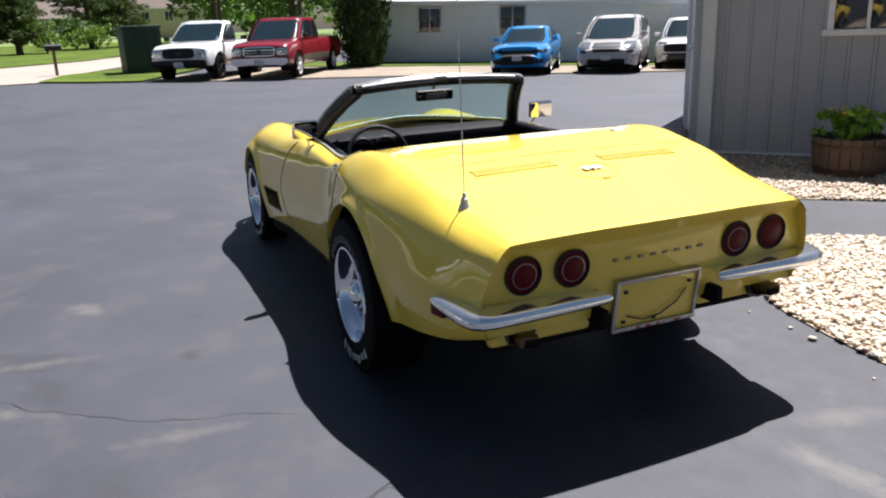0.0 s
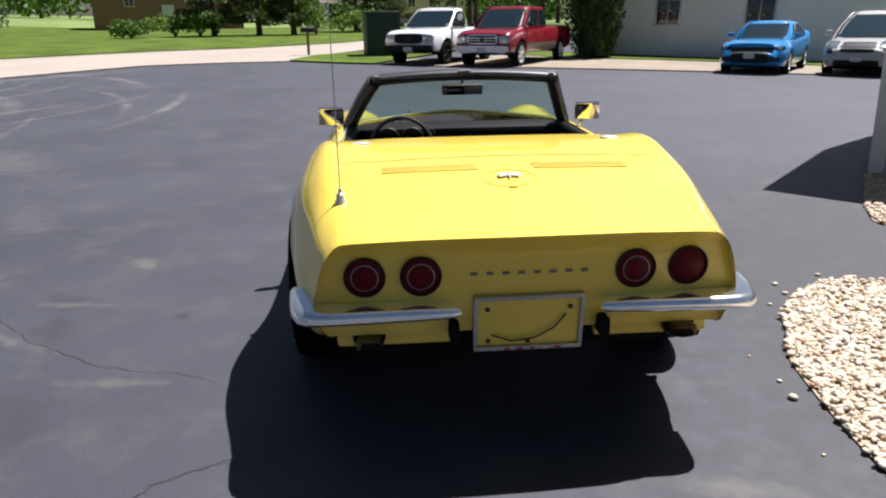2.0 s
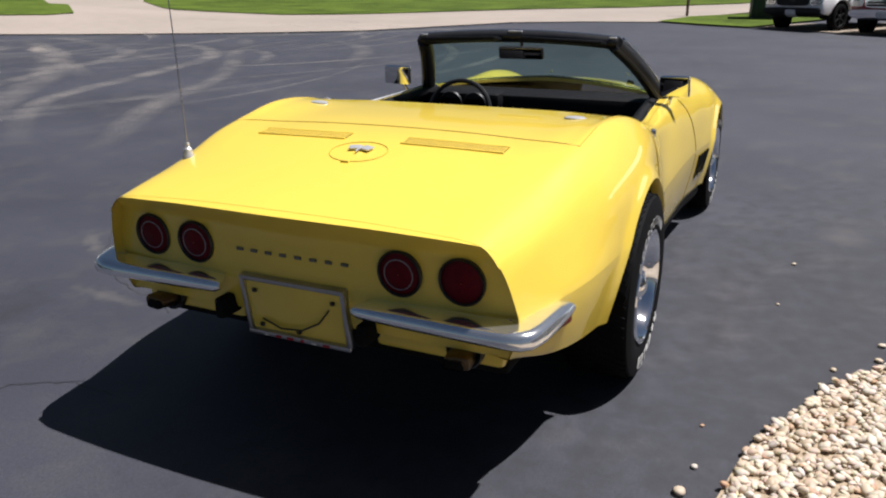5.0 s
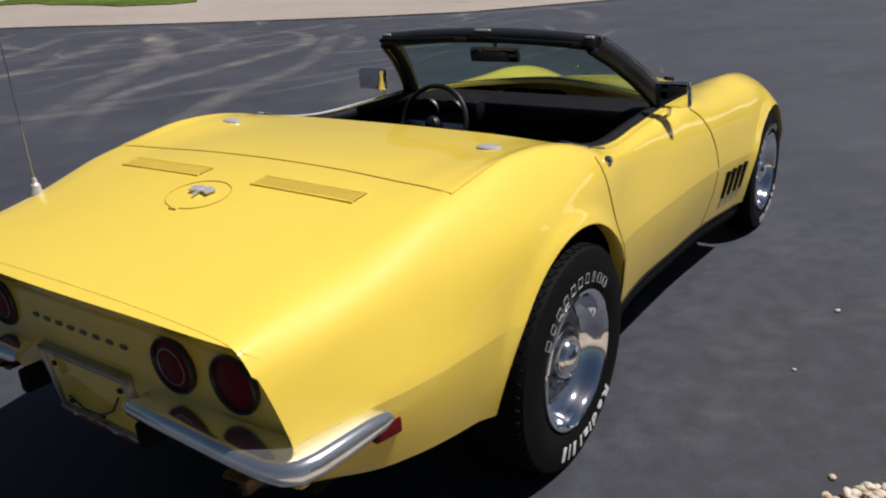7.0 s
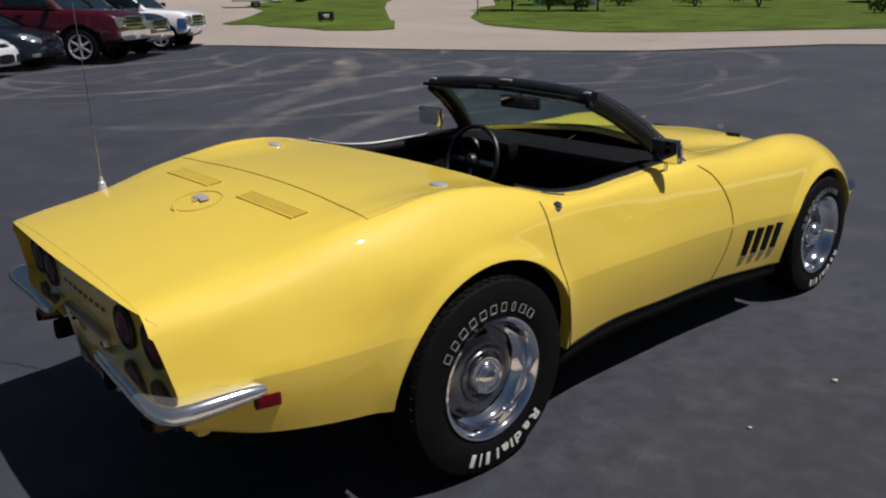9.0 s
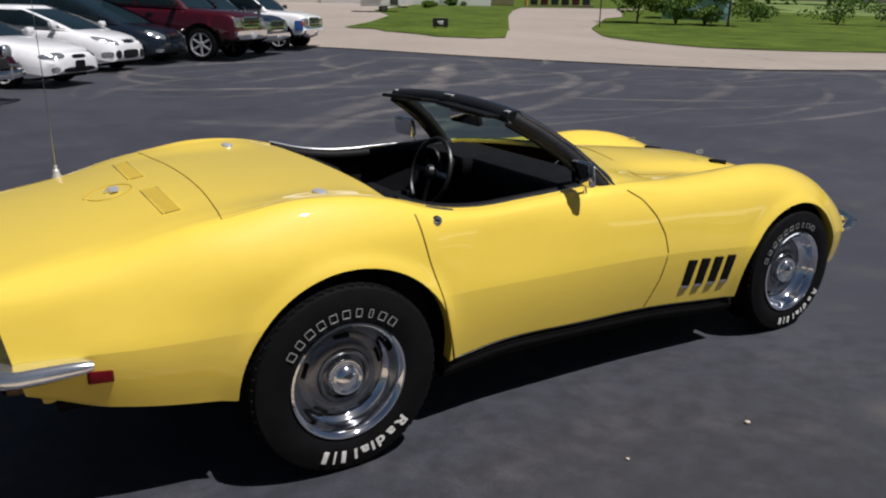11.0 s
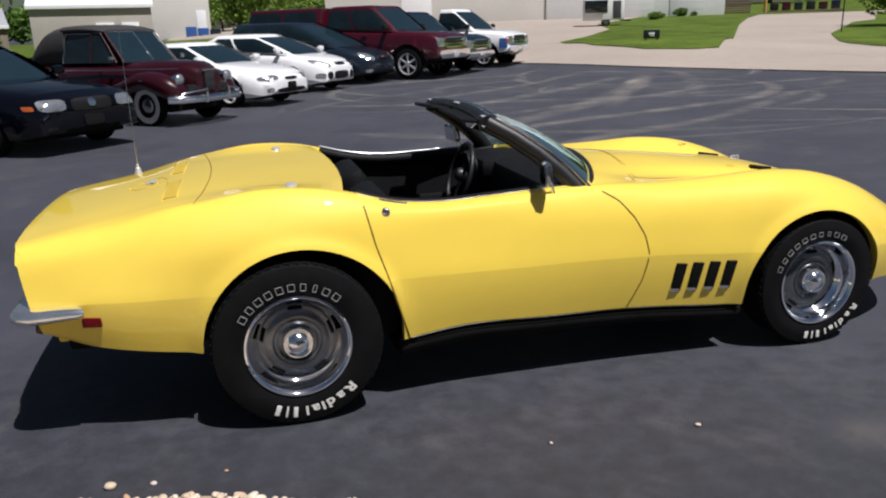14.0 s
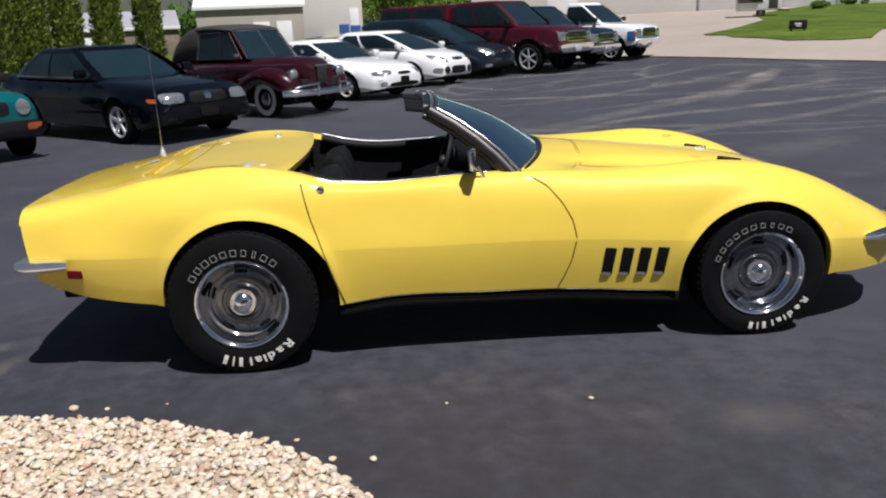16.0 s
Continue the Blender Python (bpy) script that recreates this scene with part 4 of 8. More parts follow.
def asphalt_mat():
    m, n, l, b = shader("asphalt")
    tc = n.new("ShaderNodeTexCoord")

    def tex(scale, detail, rough=0.55):
        t = n.new("ShaderNodeTexNoise")
        t.inputs["Scale"].default_value, t.inputs["Detail"].default_value, t.inputs["Roughness"].default_value = scale, detail, rough
        l.new(tc.outputs["Object"], t.inputs["Vector"])
        return t.outputs["Fac"]

    def ramp(fac, stops):
        r = n.new("ShaderNodeValToRGB")
        while len(r.color_ramp.elements) < len(stops):
            r.color_ramp.elements.new(0.5)
        for e, (p, c) in zip(r.color_ramp.elements, stops):
            e.position, e.color = p, (*c, 1)
        l.new(fac, r.inputs["Fac"])
        return r.outputs["Color"]

    def blend(a, c, fac, mode="MIX"):
        x = n.new("ShaderNodeMix")
        x.data_type, x.blend_type = "RGBA", mode
        l.new(a, x.inputs[6])
        l.new(c, x.inputs[7])
        if isinstance(fac, float):
            x.inputs[0].default_value = fac
        else:
            l.new(fac, x.inputs[0])
        return x.outputs[2]

    base = ramp(tex(0.55, 5), [(0.3, (0.020, 0.0215, 0.031)), (0.7, (0.035, 0.037, 0.050))])
    grit = ramp(tex(120, 3, 0.7), [(0.35, (0.45, 0.45, 0.45)), (0.65, (1.6, 1.6, 1.6))])
    worn = ramp(tex(2.3, 7, 0.65), [(0.50, (0, 0, 0)), (0.85, (1, 1, 1))])
    dust = n.new("ShaderNodeRGB")
    dust.outputs[0].default_value = (0.058, 0.055, 0.056, 1)
    c = blend(base, dust.outputs[0], worn)
    c = blend(c, grit, 0.55, "MULTIPLY")
    # Oil spots, chalky scuffs and patches with ragged edges.
    ragged = tex(9, 6, 0.7)
    for x, y, rx, ry, turn, strength, shade in ASPHALT_MARKS:
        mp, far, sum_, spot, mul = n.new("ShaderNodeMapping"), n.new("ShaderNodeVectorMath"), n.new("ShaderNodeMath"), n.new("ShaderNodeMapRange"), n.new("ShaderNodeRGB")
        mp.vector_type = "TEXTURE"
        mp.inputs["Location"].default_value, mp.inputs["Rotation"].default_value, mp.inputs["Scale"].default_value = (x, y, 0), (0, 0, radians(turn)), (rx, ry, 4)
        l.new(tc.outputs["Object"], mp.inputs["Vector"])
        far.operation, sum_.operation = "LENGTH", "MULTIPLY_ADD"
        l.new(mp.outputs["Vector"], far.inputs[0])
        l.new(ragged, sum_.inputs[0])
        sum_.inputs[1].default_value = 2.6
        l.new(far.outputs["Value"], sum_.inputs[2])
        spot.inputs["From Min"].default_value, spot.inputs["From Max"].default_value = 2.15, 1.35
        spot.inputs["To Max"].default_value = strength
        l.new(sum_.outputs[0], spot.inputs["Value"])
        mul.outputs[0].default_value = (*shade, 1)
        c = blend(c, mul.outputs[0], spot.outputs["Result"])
    l.new(c, b.inputs["Base Color"])
    rr = n.new("ShaderNodeMapRange")
    rr.inputs["To Min"].default_value, rr.inputs["To Max"].default_value = 0.60, 0.74
    l.new(tex(0.9, 4), rr.inputs["Value"])
    l.new(rr.outputs["Result"], b.inputs["Roughness"])
    b.inputs["Specular IOR Level"].default_value = 0.65
    b.inputs["Diffuse Roughness"].default_value = 0.0
    b.inputs["Sheen Weight"].default_value, b.inputs["Sheen Roughness"].default_value = 0.12, 0.3
    b.inputs["Sheen Tint"].default_value = (0.80, 0.80, 0.92, 1)
    bp = n.new("ShaderNodeBump")
    bp.inputs["Strength"].default_value, bp.inputs["Distance"].default_value = 0.35, 0.004
    l.new(tex(180, 4, 0.7), bp.inputs["Height"])
    l.new(bp.outputs["Normal"], b.inputs["Normal"])
    return m


def pebble_mat(name, single):
    m, n, l, b = shader(name)
    if single:
        src = n.new("ShaderNodeObjectInfo").outputs["Random"]
    else:
        src = n.new("ShaderNodeNewGeometry").outputs["Random Per Island"]
    r = n.new("ShaderNodeValToRGB")
    stops = [(0.0, (0.52, 0.41, 0.29)), (0.2, (0.70, 0.58, 0.43)), (0.4, (0.80, 0.72, 0.60)), (0.55, (0.58, 0.46, 0.33)), (0.68, (0.78, 0.66, 0.50)), (0.8, (0.36, 0.30, 0.25)), (0.88, (0.84, 0.77, 0.66)), (0.95, (0.52, 0.31, 0.18)), (1.0, (0.68, 0.57, 0.44))]
    while len(r.color_ramp.elements) < len(stops):
        r.color_ramp.elements.new(0.5)
    for e, (p, c) in zip(r.color_ramp.elements, stops):
        e.position, e.color = p, (*c, 1)
    l.new(src, r.inputs["Fac"])
    tc, t = n.new("ShaderNodeTexCoord"), n.new("ShaderNodeTexNoise")
    t.inputs["Scale"].default_value, t.inputs["Detail"].default_value = 70, 4
    l.new(tc.outputs["Object"], t.inputs["Vector"])
    mix = n.new("ShaderNodeMix")
    mix.data_type, mix.blend_type = "RGBA", "MULTIPLY"
    mix.inputs[0].default_value = 0.45
    l.new(r.outputs["Color"], mix.inputs[6])
    l.new(t.outputs["Color"], mix.inputs[7])
    l.new(mix.outputs[2], b.inputs["Base Color"])
    b.inputs["Roughness"].default_value = 0.6
    return m


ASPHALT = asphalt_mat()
GRAVEL_BED = paint("gravel_bed", (0.36, 0.28, 0.19), 0.9, vary=0.3, scale=25, bump=0.6, bump_scale=80)
PEBBLES, PEBBLE = pebble_mat("river_pebbles", False), pebble_mat("river_pebble", True)
CONCRETE = paint("pale_road", (0.31, 0.262, 0.22), 0.9, vary=0.10, scale=0.25, bump=0.3, bump_scale=60)
GRASS = paint("lawn", (0.042, 0.070, 0.011), 0.95, vary=0.3, scale=0.5, bump=1.0, bump_scale=25, second=(0.084, 0.120, 0.018), spec=0.1)
WILD = paint("field_grass", (0.09, 0.15, 0.03), 0.9, vary=0.3, scale=0.2, bump=1.0, bump_scale=12, second=(0.15, 0.20, 0.05))
BARE = paint("bare_gravel", (0.24, 0.195, 0.145), 0.95, vary=0.25, scale=0.8, bump=0.5, bump_scale=50)


def ground_sheet():
    verts, faces = [], []
    rs = [0.8]
    while rs[-1] < 2600:
        rs.append(rs[-1] + max(0.5, rs[-1] * (0.035 if rs[-1] < 120 else 0.08)))
    n = 240
    for r in rs:
        for k in range(n):
            a = 2 * math.pi * k / n
            x, y = 0.5 + r * math.cos(a), -1 + r * math.sin(a)
            verts.append((x, y, ground_z(x, y)))
    verts.append((0.5, -1, ground_z(0.5, -1)))
    for k in range(n):
        faces.append((k, (k + 1) % n, len(verts) - 1))
    for i in range(len(rs) - 1):
        for k in range(n):
            c = (k + 1) % n
            faces.append((i * n + k, (i + 1) * n + k, (i + 1) * n + c, i * n + c))
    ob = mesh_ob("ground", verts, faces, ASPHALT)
    return tagged(ob, "dark worn asphalt lot with faint pale scuffs", "asphalt", kind="structure")


def sheet(name, outline, material, lift, label, category, step=1.5):
    """A flat area on the ground with its own surface."""
    bm = bmesh.new()
    bm.faces.new([bm.verts.new((x, y, 0)) for x, y in outline])
    xs, ys = [p[0] for p in outline], [p[1] for p in outline]
    for axis, lo, hi in ((0, min(xs), max(xs)), (1, min(ys), max(ys))):
        gap = max(step, (hi - lo) / 70)
        at = lo + gap
        while at < hi:
            co, no = [0, 0, 0], [0, 0, 0]
            co[axis], no[axis] = at, 1
            bmesh.ops.bisect_plane(bm, geom=bm.verts[:] + bm.edges[:] + bm.faces[:], plane_co=co, plane_no=no)
            at += gap
    bmesh.ops.triangulate(bm, faces=bm.faces)
    for v in bm.verts:
        v.co.z = ground_z(v.co.x, v.co.y) + lift
    ob = part(name, bm, material, None)
    for p in ob.data.polygons:
        if p.normal.z < 0:
            p.flip()
    return tagged(ob, label, category, kind="structure")


ground = ground_sheet()
# The pale road beyond the lot, its yard and the lawns past it.
EDGE = [(10.1, 22.9), (12.3, 18.6), (14.2, 15.6), (16.1, 12.6), (17.6, 10.6), (20.2, 9.4), (23.0, 8.0), (24.2, 6.0), (25.2, 3.6)]
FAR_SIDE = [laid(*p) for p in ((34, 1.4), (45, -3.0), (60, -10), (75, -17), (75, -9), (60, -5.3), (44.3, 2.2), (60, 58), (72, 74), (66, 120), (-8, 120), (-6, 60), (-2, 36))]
sheet("road", [(2.0, 29.4), (7.0, 25.6)] + EDGE + [(28.0, 3.0)] + FAR_SIDE, CONCRETE, 0.03, "pale tan gravel road and yard beyond the asphalt", "road")
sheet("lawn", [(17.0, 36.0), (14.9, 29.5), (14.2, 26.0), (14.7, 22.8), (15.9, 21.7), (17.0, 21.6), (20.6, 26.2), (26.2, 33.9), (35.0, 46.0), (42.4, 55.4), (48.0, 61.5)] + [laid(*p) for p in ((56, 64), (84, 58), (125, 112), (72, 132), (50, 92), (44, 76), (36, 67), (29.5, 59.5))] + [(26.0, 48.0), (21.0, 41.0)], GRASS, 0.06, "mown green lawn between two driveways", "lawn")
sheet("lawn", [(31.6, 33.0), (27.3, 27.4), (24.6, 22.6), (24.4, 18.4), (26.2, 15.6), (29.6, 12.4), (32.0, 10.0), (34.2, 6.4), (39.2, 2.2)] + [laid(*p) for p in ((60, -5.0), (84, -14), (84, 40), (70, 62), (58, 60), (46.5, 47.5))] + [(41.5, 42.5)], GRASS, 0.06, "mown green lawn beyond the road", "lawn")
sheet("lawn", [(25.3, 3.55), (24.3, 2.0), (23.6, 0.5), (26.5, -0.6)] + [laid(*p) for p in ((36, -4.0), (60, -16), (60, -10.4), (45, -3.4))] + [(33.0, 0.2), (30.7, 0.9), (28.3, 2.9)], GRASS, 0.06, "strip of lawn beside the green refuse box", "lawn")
sheet("verge", [(23.6, 0.4), (22.6, -1.8), (21.7, -4.4), (20.3, -7.1), (19.0, -9.9), (17.8, -12.6), (17.0, -15.2), (15.0, -20.0), (18.5, -21.5), (21.0, -17.6), (24.6, -12.6), (27.2, -8.2), (28.5, -4.6), (26.4, -0.9)], BARE, 0.035, "bare gravel verge where vehicles are parked", "verge")
sheet("lawn", [(26.4, -7.4), (23.7, -11.7), (20.0, -16.7), (17.0, -21.1), (18.6, -23.2), (22.6, -18.4), (28.4, -10.0), (30.2, -7.3), (33.0, -5.0), (29.4, -4.4)], GRASS, 0.06, "strip of grass along the long grey building", "lawn")
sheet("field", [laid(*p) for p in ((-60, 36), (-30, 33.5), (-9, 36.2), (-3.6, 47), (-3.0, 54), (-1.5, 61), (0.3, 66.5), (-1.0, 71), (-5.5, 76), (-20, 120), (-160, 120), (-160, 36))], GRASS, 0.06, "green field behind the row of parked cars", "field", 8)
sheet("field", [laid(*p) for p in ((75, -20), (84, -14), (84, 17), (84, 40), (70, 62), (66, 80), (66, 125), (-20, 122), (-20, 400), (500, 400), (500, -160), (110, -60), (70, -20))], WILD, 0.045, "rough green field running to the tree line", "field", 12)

# Dusty tyre tracks swept over the lot.
m, n, l, b = shader("dust_track")
tc, t1, t2 = n.new("ShaderNodeTexCoord"), n.new("ShaderNodeTexNoise"), n.new("ShaderNodeTexNoise")
t1.inputs["Scale"].default_value, t1.inputs["Detail"].default_value = 1.6, 6
t2.inputs["Scale"].default_value, t2.inputs["Detail"].default_value = 30, 4
for t in (t1, t2):
    l.new(tc.outputs["Object"], t.inputs["Vector"])
mul = n.new("ShaderNodeMath")
mul.operation = "MULTIPLY"
l.new(t1.outputs["Fac"], mul.inputs[0])
l.new(t2.outputs["Fac"], mul.inputs[1])
rng = n.new("ShaderNodeMapRange")
rng.inputs["From Min"].default_value, rng.inputs["From Max"].default_value = 0.14, 0.40
rng.inputs["To Min"].default_value, rng.inputs["To Max"].default_value = 0.0, 0.75
l.new(mul.outputs[0], rng.inputs["Value"])
fade, soft = n.new("ShaderNodeAttribute"), n.new("ShaderNodeMath")
fade.attribute_name, soft.operation = "fade", "MULTIPLY"
l.new(rng.outputs["Result"], soft.inputs[0])
l.new(fade.outputs["Fac"], soft.inputs[1])
b.inputs["Base Color"].default_value = (0.20, 0.182, 0.165, 1)
b.inputs["Roughness"].default_value = 0.95
clear, mix = n.new("ShaderNodeBsdfTransparent"), n.new("ShaderNodeMixShader")
l.new(soft.outputs[0], mix.inputs["Fac"])
l.new(clear.outputs["BSDF"], mix.inputs[1])
l.new(b.outputs["BSDF"], mix.inputs[2])
l.new(mix.outputs["Shader"], n["Material Output"].inputs["Surface"])
DUST = m


def track(points, width, lift):
    pts = np.array(points, float)
    dist = np.r_[0, np.cumsum(np.hypot(*np.diff(pts, axis=0).T))]
    table = np.column_stack([dist, pts])
    us = np.linspace(0, dist[-1], max(6, int(dist[-1] / 0.5)))
    line = [glide(table, u) for u in us]
    verts, fades, strong = [], [], track_rnd.uniform(0.4, 1.0)
    for i, p in enumerate(line):
        way = line[min(i + 1, len(line) - 1)] - line[max(i - 1, 0)]
        side = np.array((-way[1], way[0])) / max(np.hypot(*way), 1e-6)
        w = width * (0.55 + 0.45 * math.sin(math.pi * (i + 0.5) / len(line))) / 2
        for s in (1.4, 0.7, 0.0, -0.7, -1.4):
            x, y = p + side * w * s
            verts.append((x, y, ground_z(x, y) + lift))
            fades.append(strong * (1 - (s / 1.4) ** 2) * min(1.0, 4 * i / len(line), 4 * (len(line) - 1 - i) / len(line)))
    faces = [(5 * k + j, 5 * k + j + 1, 5 * k + j + 6, 5 * k + j + 5) for k in range(len(line) - 1) for j in range(4)]
    ob = mesh_ob("tyre_track", verts, faces, DUST, ground, "pale dusty tyre track on the asphalt")
    ob.data.attributes.new("fade", "FLOAT", "POINT").data.foreach_set("value", fades)
    ob.visible_shadow = False


def crack(points):
    """A thin dark crack that wanders over the asphalt."""
    rnd = random.Random(len(points))
    pts = []
    for a, b in zip(points, points[1:]):
        for u in range(6):
            pts.append((a[0] + (b[0] - a[0]) * u / 6 + rnd.uniform(-0.012, 0.012), a[1] + (b[1] - a[1]) * u / 6 + rnd.uniform(-0.012, 0.012)))
    verts = []
    for i, (x, y) in enumerate(pts):
        p, q = pts[max(i - 1, 0)], pts[min(i + 1, len(pts) - 1)]
        d = max(math.hypot(q[0] - p[0], q[1] - p[1]), 1e-6)
        w = 0.0008 + 0.0014 * rnd.random()
        for s in (w, -w):
            px, py = x - s * (q[1] - p[1]) / d, y + s * (q[0] - p[0]) / d
            verts.append((px, py, ground_z(px, py) + 0.003))
    mesh_ob("crack", verts, [(2 * k, 2 * k + 1, 2 * k + 3, 2 * k + 2) for k in range(len(pts) - 1)], CRACK, ground, "thin dark crack in the asphalt")


CRACK = paint("crack_dirt", (0.028, 0.027, 0.026), 0.95, vary=0.3, scale=30)
crack([(0.61, 2.48), (0.47, 2.35), (0.28, 2.2), (0.12, 1.99), (-0.1, 1.7), (-0.19, 1.38), (-0.3, 1.15)])
crack([(-1.1, 1.3), (-1.0, 1.19), (-0.94, 1.05), (-0.95, 0.8)])

track_rnd = random.Random(21)
TRACKS = [([(3.0, 12.5), (6.0, 14.4), (10.2, 18.4)], 0.5), ([(2.0, 10.4), (4.0, 11.1), (6.9, 13.1), (10.9, 16.8)], 0.6), ([(3.5, 9.0), (6.4, 10.3), (9.1, 11.4), (11.6, 13.4)], 0.5),
          ([(1.8, 6.0), (4.4, 8.4), (6.8, 10.5), (9.6, 14.0), (12.5, 18.5)], 0.75), ([(2.0, 5.2), (4.4, 7.7), (7.1, 8.6), (10.1, 9.8), (11.9, 12.3), (11.0, 15.0)], 0.5),
          ([(4.5, 6.0), (6.5, 6.8), (9.0, 8.4), (11.8, 10.3), (14.4, 10.4)], 0.45), ([(10.8, 16.6), (10.4, 15.2), (7.7, 11.2), (6.2, 8.8)], 0.4), ([(12.4, 17.0), (10.9, 13.6), (8.7, 9.8)], 0.4),
          ([(9.6, 18.6), (10.7, 18.2), (11.3, 17.0)], 0.8), ([(2.2, 4.4), (4.9, 6.2), (7.2, 7.2)], 0.35), ([(15.5, 14.0), (15.8, 11.6), (18.2, 9.4), (22, 6.8)], 0.45)]
for k in range(76):
    cx, cy, r = track_rnd.uniform(6, 15), track_rnd.uniform(10, 18), track_rnd.uniform(4, 10)
    a0, sweep = track_rnd.uniform(0, 6.28), track_rnd.uniform(0.5, 1.2)
    TRACKS.append(([(cx + r * math.cos(a0 + sweep * u / 4), cy + r * 0.7 * math.sin(a0 + sweep * u / 4)) for u in range(5)], track_rnd.choice((0.08, 0.12, 0.18, 0.25, 0.35, 0.5))))
TRACKS = [(pts, wide) for pts, wide in TRACKS if all(4.5 < math.hypot(x - 1, y) for x, y in pts)]
for k, (pts, wide) in enumerate(TRACKS):
    track(pts, wide * (0.7 if wide > 0.4 else 1.0), 0.004 + 0.0005 * k)


# ---- river-pebble beds ----
BED_A = [(-7, -1.25), (-3.2, -1.15), (-1.6, -1.12), (-1.18, -1.14), (-0.95, -1.165), (-0.7, -1.205), (-0.4, -1.262), (-0.22, -1.325), (-0.05, -1.425), (0.12, -1.48), (0.3, -1.62), (0.45, -1.75), (0.58, -1.93), (0.62, -2.12), (0.55, -2.38), (0.4, -2.68), (0.1, -2.98), (-0.6, -3.45), (-2.2, -4.3), (-7, -6.2)]
BED_B = [(3.52, -4.08), (2.8, -3.62), (2.3, -3.3), (1.85, -3.08), (1.55, -3.12), (1.3, -3.36), (1.05, -3.68), (0.3, -4.5), (-1.2, -5.9), (0.3, -6.75)]


def inside(x, y, outline):
    hit, n = False, len(outline)
    for i in range(n):
        (xa, ya), (xb, yb) = outline[i], outline[(i + 1) % n]
        if (ya > y) != (yb > y) and x < (xb - xa) * (y - ya) / (yb - ya) + xa:
            hit = not hit
    return hit


def stone_shape(rough, rnd):
    bm = bmesh.new()
    bmesh.ops.create_icosphere(bm, subdivisions=rough, radius=1.0)
    sx, sy, sz = rnd.uniform(0.8, 1.25), rnd.uniform(0.65, 0.95), rnd.uniform(0.40, 0.62)
    off = Vector((rnd.uniform(-9, 9), rnd.uniform(-9, 9), rnd.uniform(-9, 9)))
    verts = []
    for v in bm.verts:
        k = 1 + 0.22 * noise.noise(v.co * 0.9 + off)
        verts.append((v.co.x * sx * k, v.co.y * sy * k, v.co.z * sz * k))
    faces = [tuple(v.index for v in f.verts) for f in bm.faces]
    bm.free()
    return np.array(verts), faces


def pebble_bed(name, outline, near, count_fine, count_far, singles):
    """A bed of river pebbles. near: the stretch (x0, x1, y0, y1) that is laid with finer stones."""
    rnd = random.Random(len(name) + count_fine)
    bed = sheet(name, outline, GRAVEL_BED, 0.008, "bed of rounded cream, tan and grey river pebbles", "gravel bed", 0.8)
    shapes = [stone_shape(2, rnd) for _ in range(6)]
    rough = [stone_shape(1, rnd) for _ in range(6)]
    xs, ys = [p[0] for p in outline], [p[1] for p in outline]
    meshes = []
    for sv, sf in shapes:
        me = bpy.data.meshes.new("pebble")
        me.from_pydata([tuple(v) for v in sv], [], sf)
        me.materials.append(PEBBLE)
        me.shade_smooth()
        meshes.append(me)
    verts, faces, total, made = [], [], 0, 0

    def put(x, y, size, pool, lift, single):
        nonlocal total, made
        turn = Euler((rnd.uniform(-0.5, 0.5), rnd.uniform(-0.5, 0.5), rnd.uniform(0, 6.28))).to_matrix()
        at = Vector((x, y, ground_z(x, y) + lift))
        if single:
            ob = new("pebble", meshes[made % len(meshes)])
            ob.parent = bed
            ob.matrix_local = Matrix.Translation(at) @ turn.to_4x4() @ Matrix.Diagonal((size, size, size, 1))
            made += 1
            return
        sv, sf = rnd.choice(pool)
        verts.append(sv @ np.array(turn).T * size + np.array(at))
        faces.extend(tuple(i + total for i in f) for f in sf)
        total += len(sv)

    for count, area, pool in ((count_fine, near, shapes), (count_far, (min(xs), max(xs), min(ys), max(ys)), rough)):
        done = 0
        while done < count:
            x, y = rnd.uniform(area[0], area[1]), rnd.uniform(area[2], area[3])
            done += 1
            if not inside(x, y, outline) or (pool is rough and near[0] < x < near[1] and near[2] < y < near[3]):
                continue
            size = rnd.choice((0.009, 0.012, 0.014, 0.017, 0.020))
            put(x, y, size, pool, 0.008 + size * 0.3 + rnd.uniform(0, 0.010), made < singles and pool is shapes and rnd.random() < 0.12)
    me = bpy.data.meshes.new("pebbles")
    me.from_pydata([tuple(v) for v in np.vstack(verts)], [], faces)
    me.materials.append(PEBBLES)
    me.shade_smooth()
    ob = new("pebbles", me)
    ob.parent = bed
    tagged(ob, "loose rounded river pebbles", kind="stuff")
    return bed, put


bed_a, drop_stone = pebble_bed("gravel_bed", BED_A, (-2.0, 0.7, -2.9, -1.0), 14500, 14000, 290)
pebble_bed("gravel_bed", BED_B, (0.6, 2.4, -4.1, -3.0), 3000, 6000, 0)
STRAY = [(-0.697, -1.108), (0.157, -1.57), (0.60, -1.70), (-0.30, -1.12), (0.30, -1.52), (0.72, -2.02), (-1.1, -1.0), (-0.55, -1.13), (0.45, -1.68), (0.9, -1.3), (1.5, -1.35), (0.66, -2.2)]
stone_rnd = random.Random(5)
stone_mesh = bpy.data.meshes.new("stray_pebble")
sv, sf = stone_shape(2, stone_rnd)
stone_mesh.from_pydata([tuple(v) for v in sv], [], sf)
stone_mesh.materials.append(PEBBLE)
stone_mesh.shade_smooth()
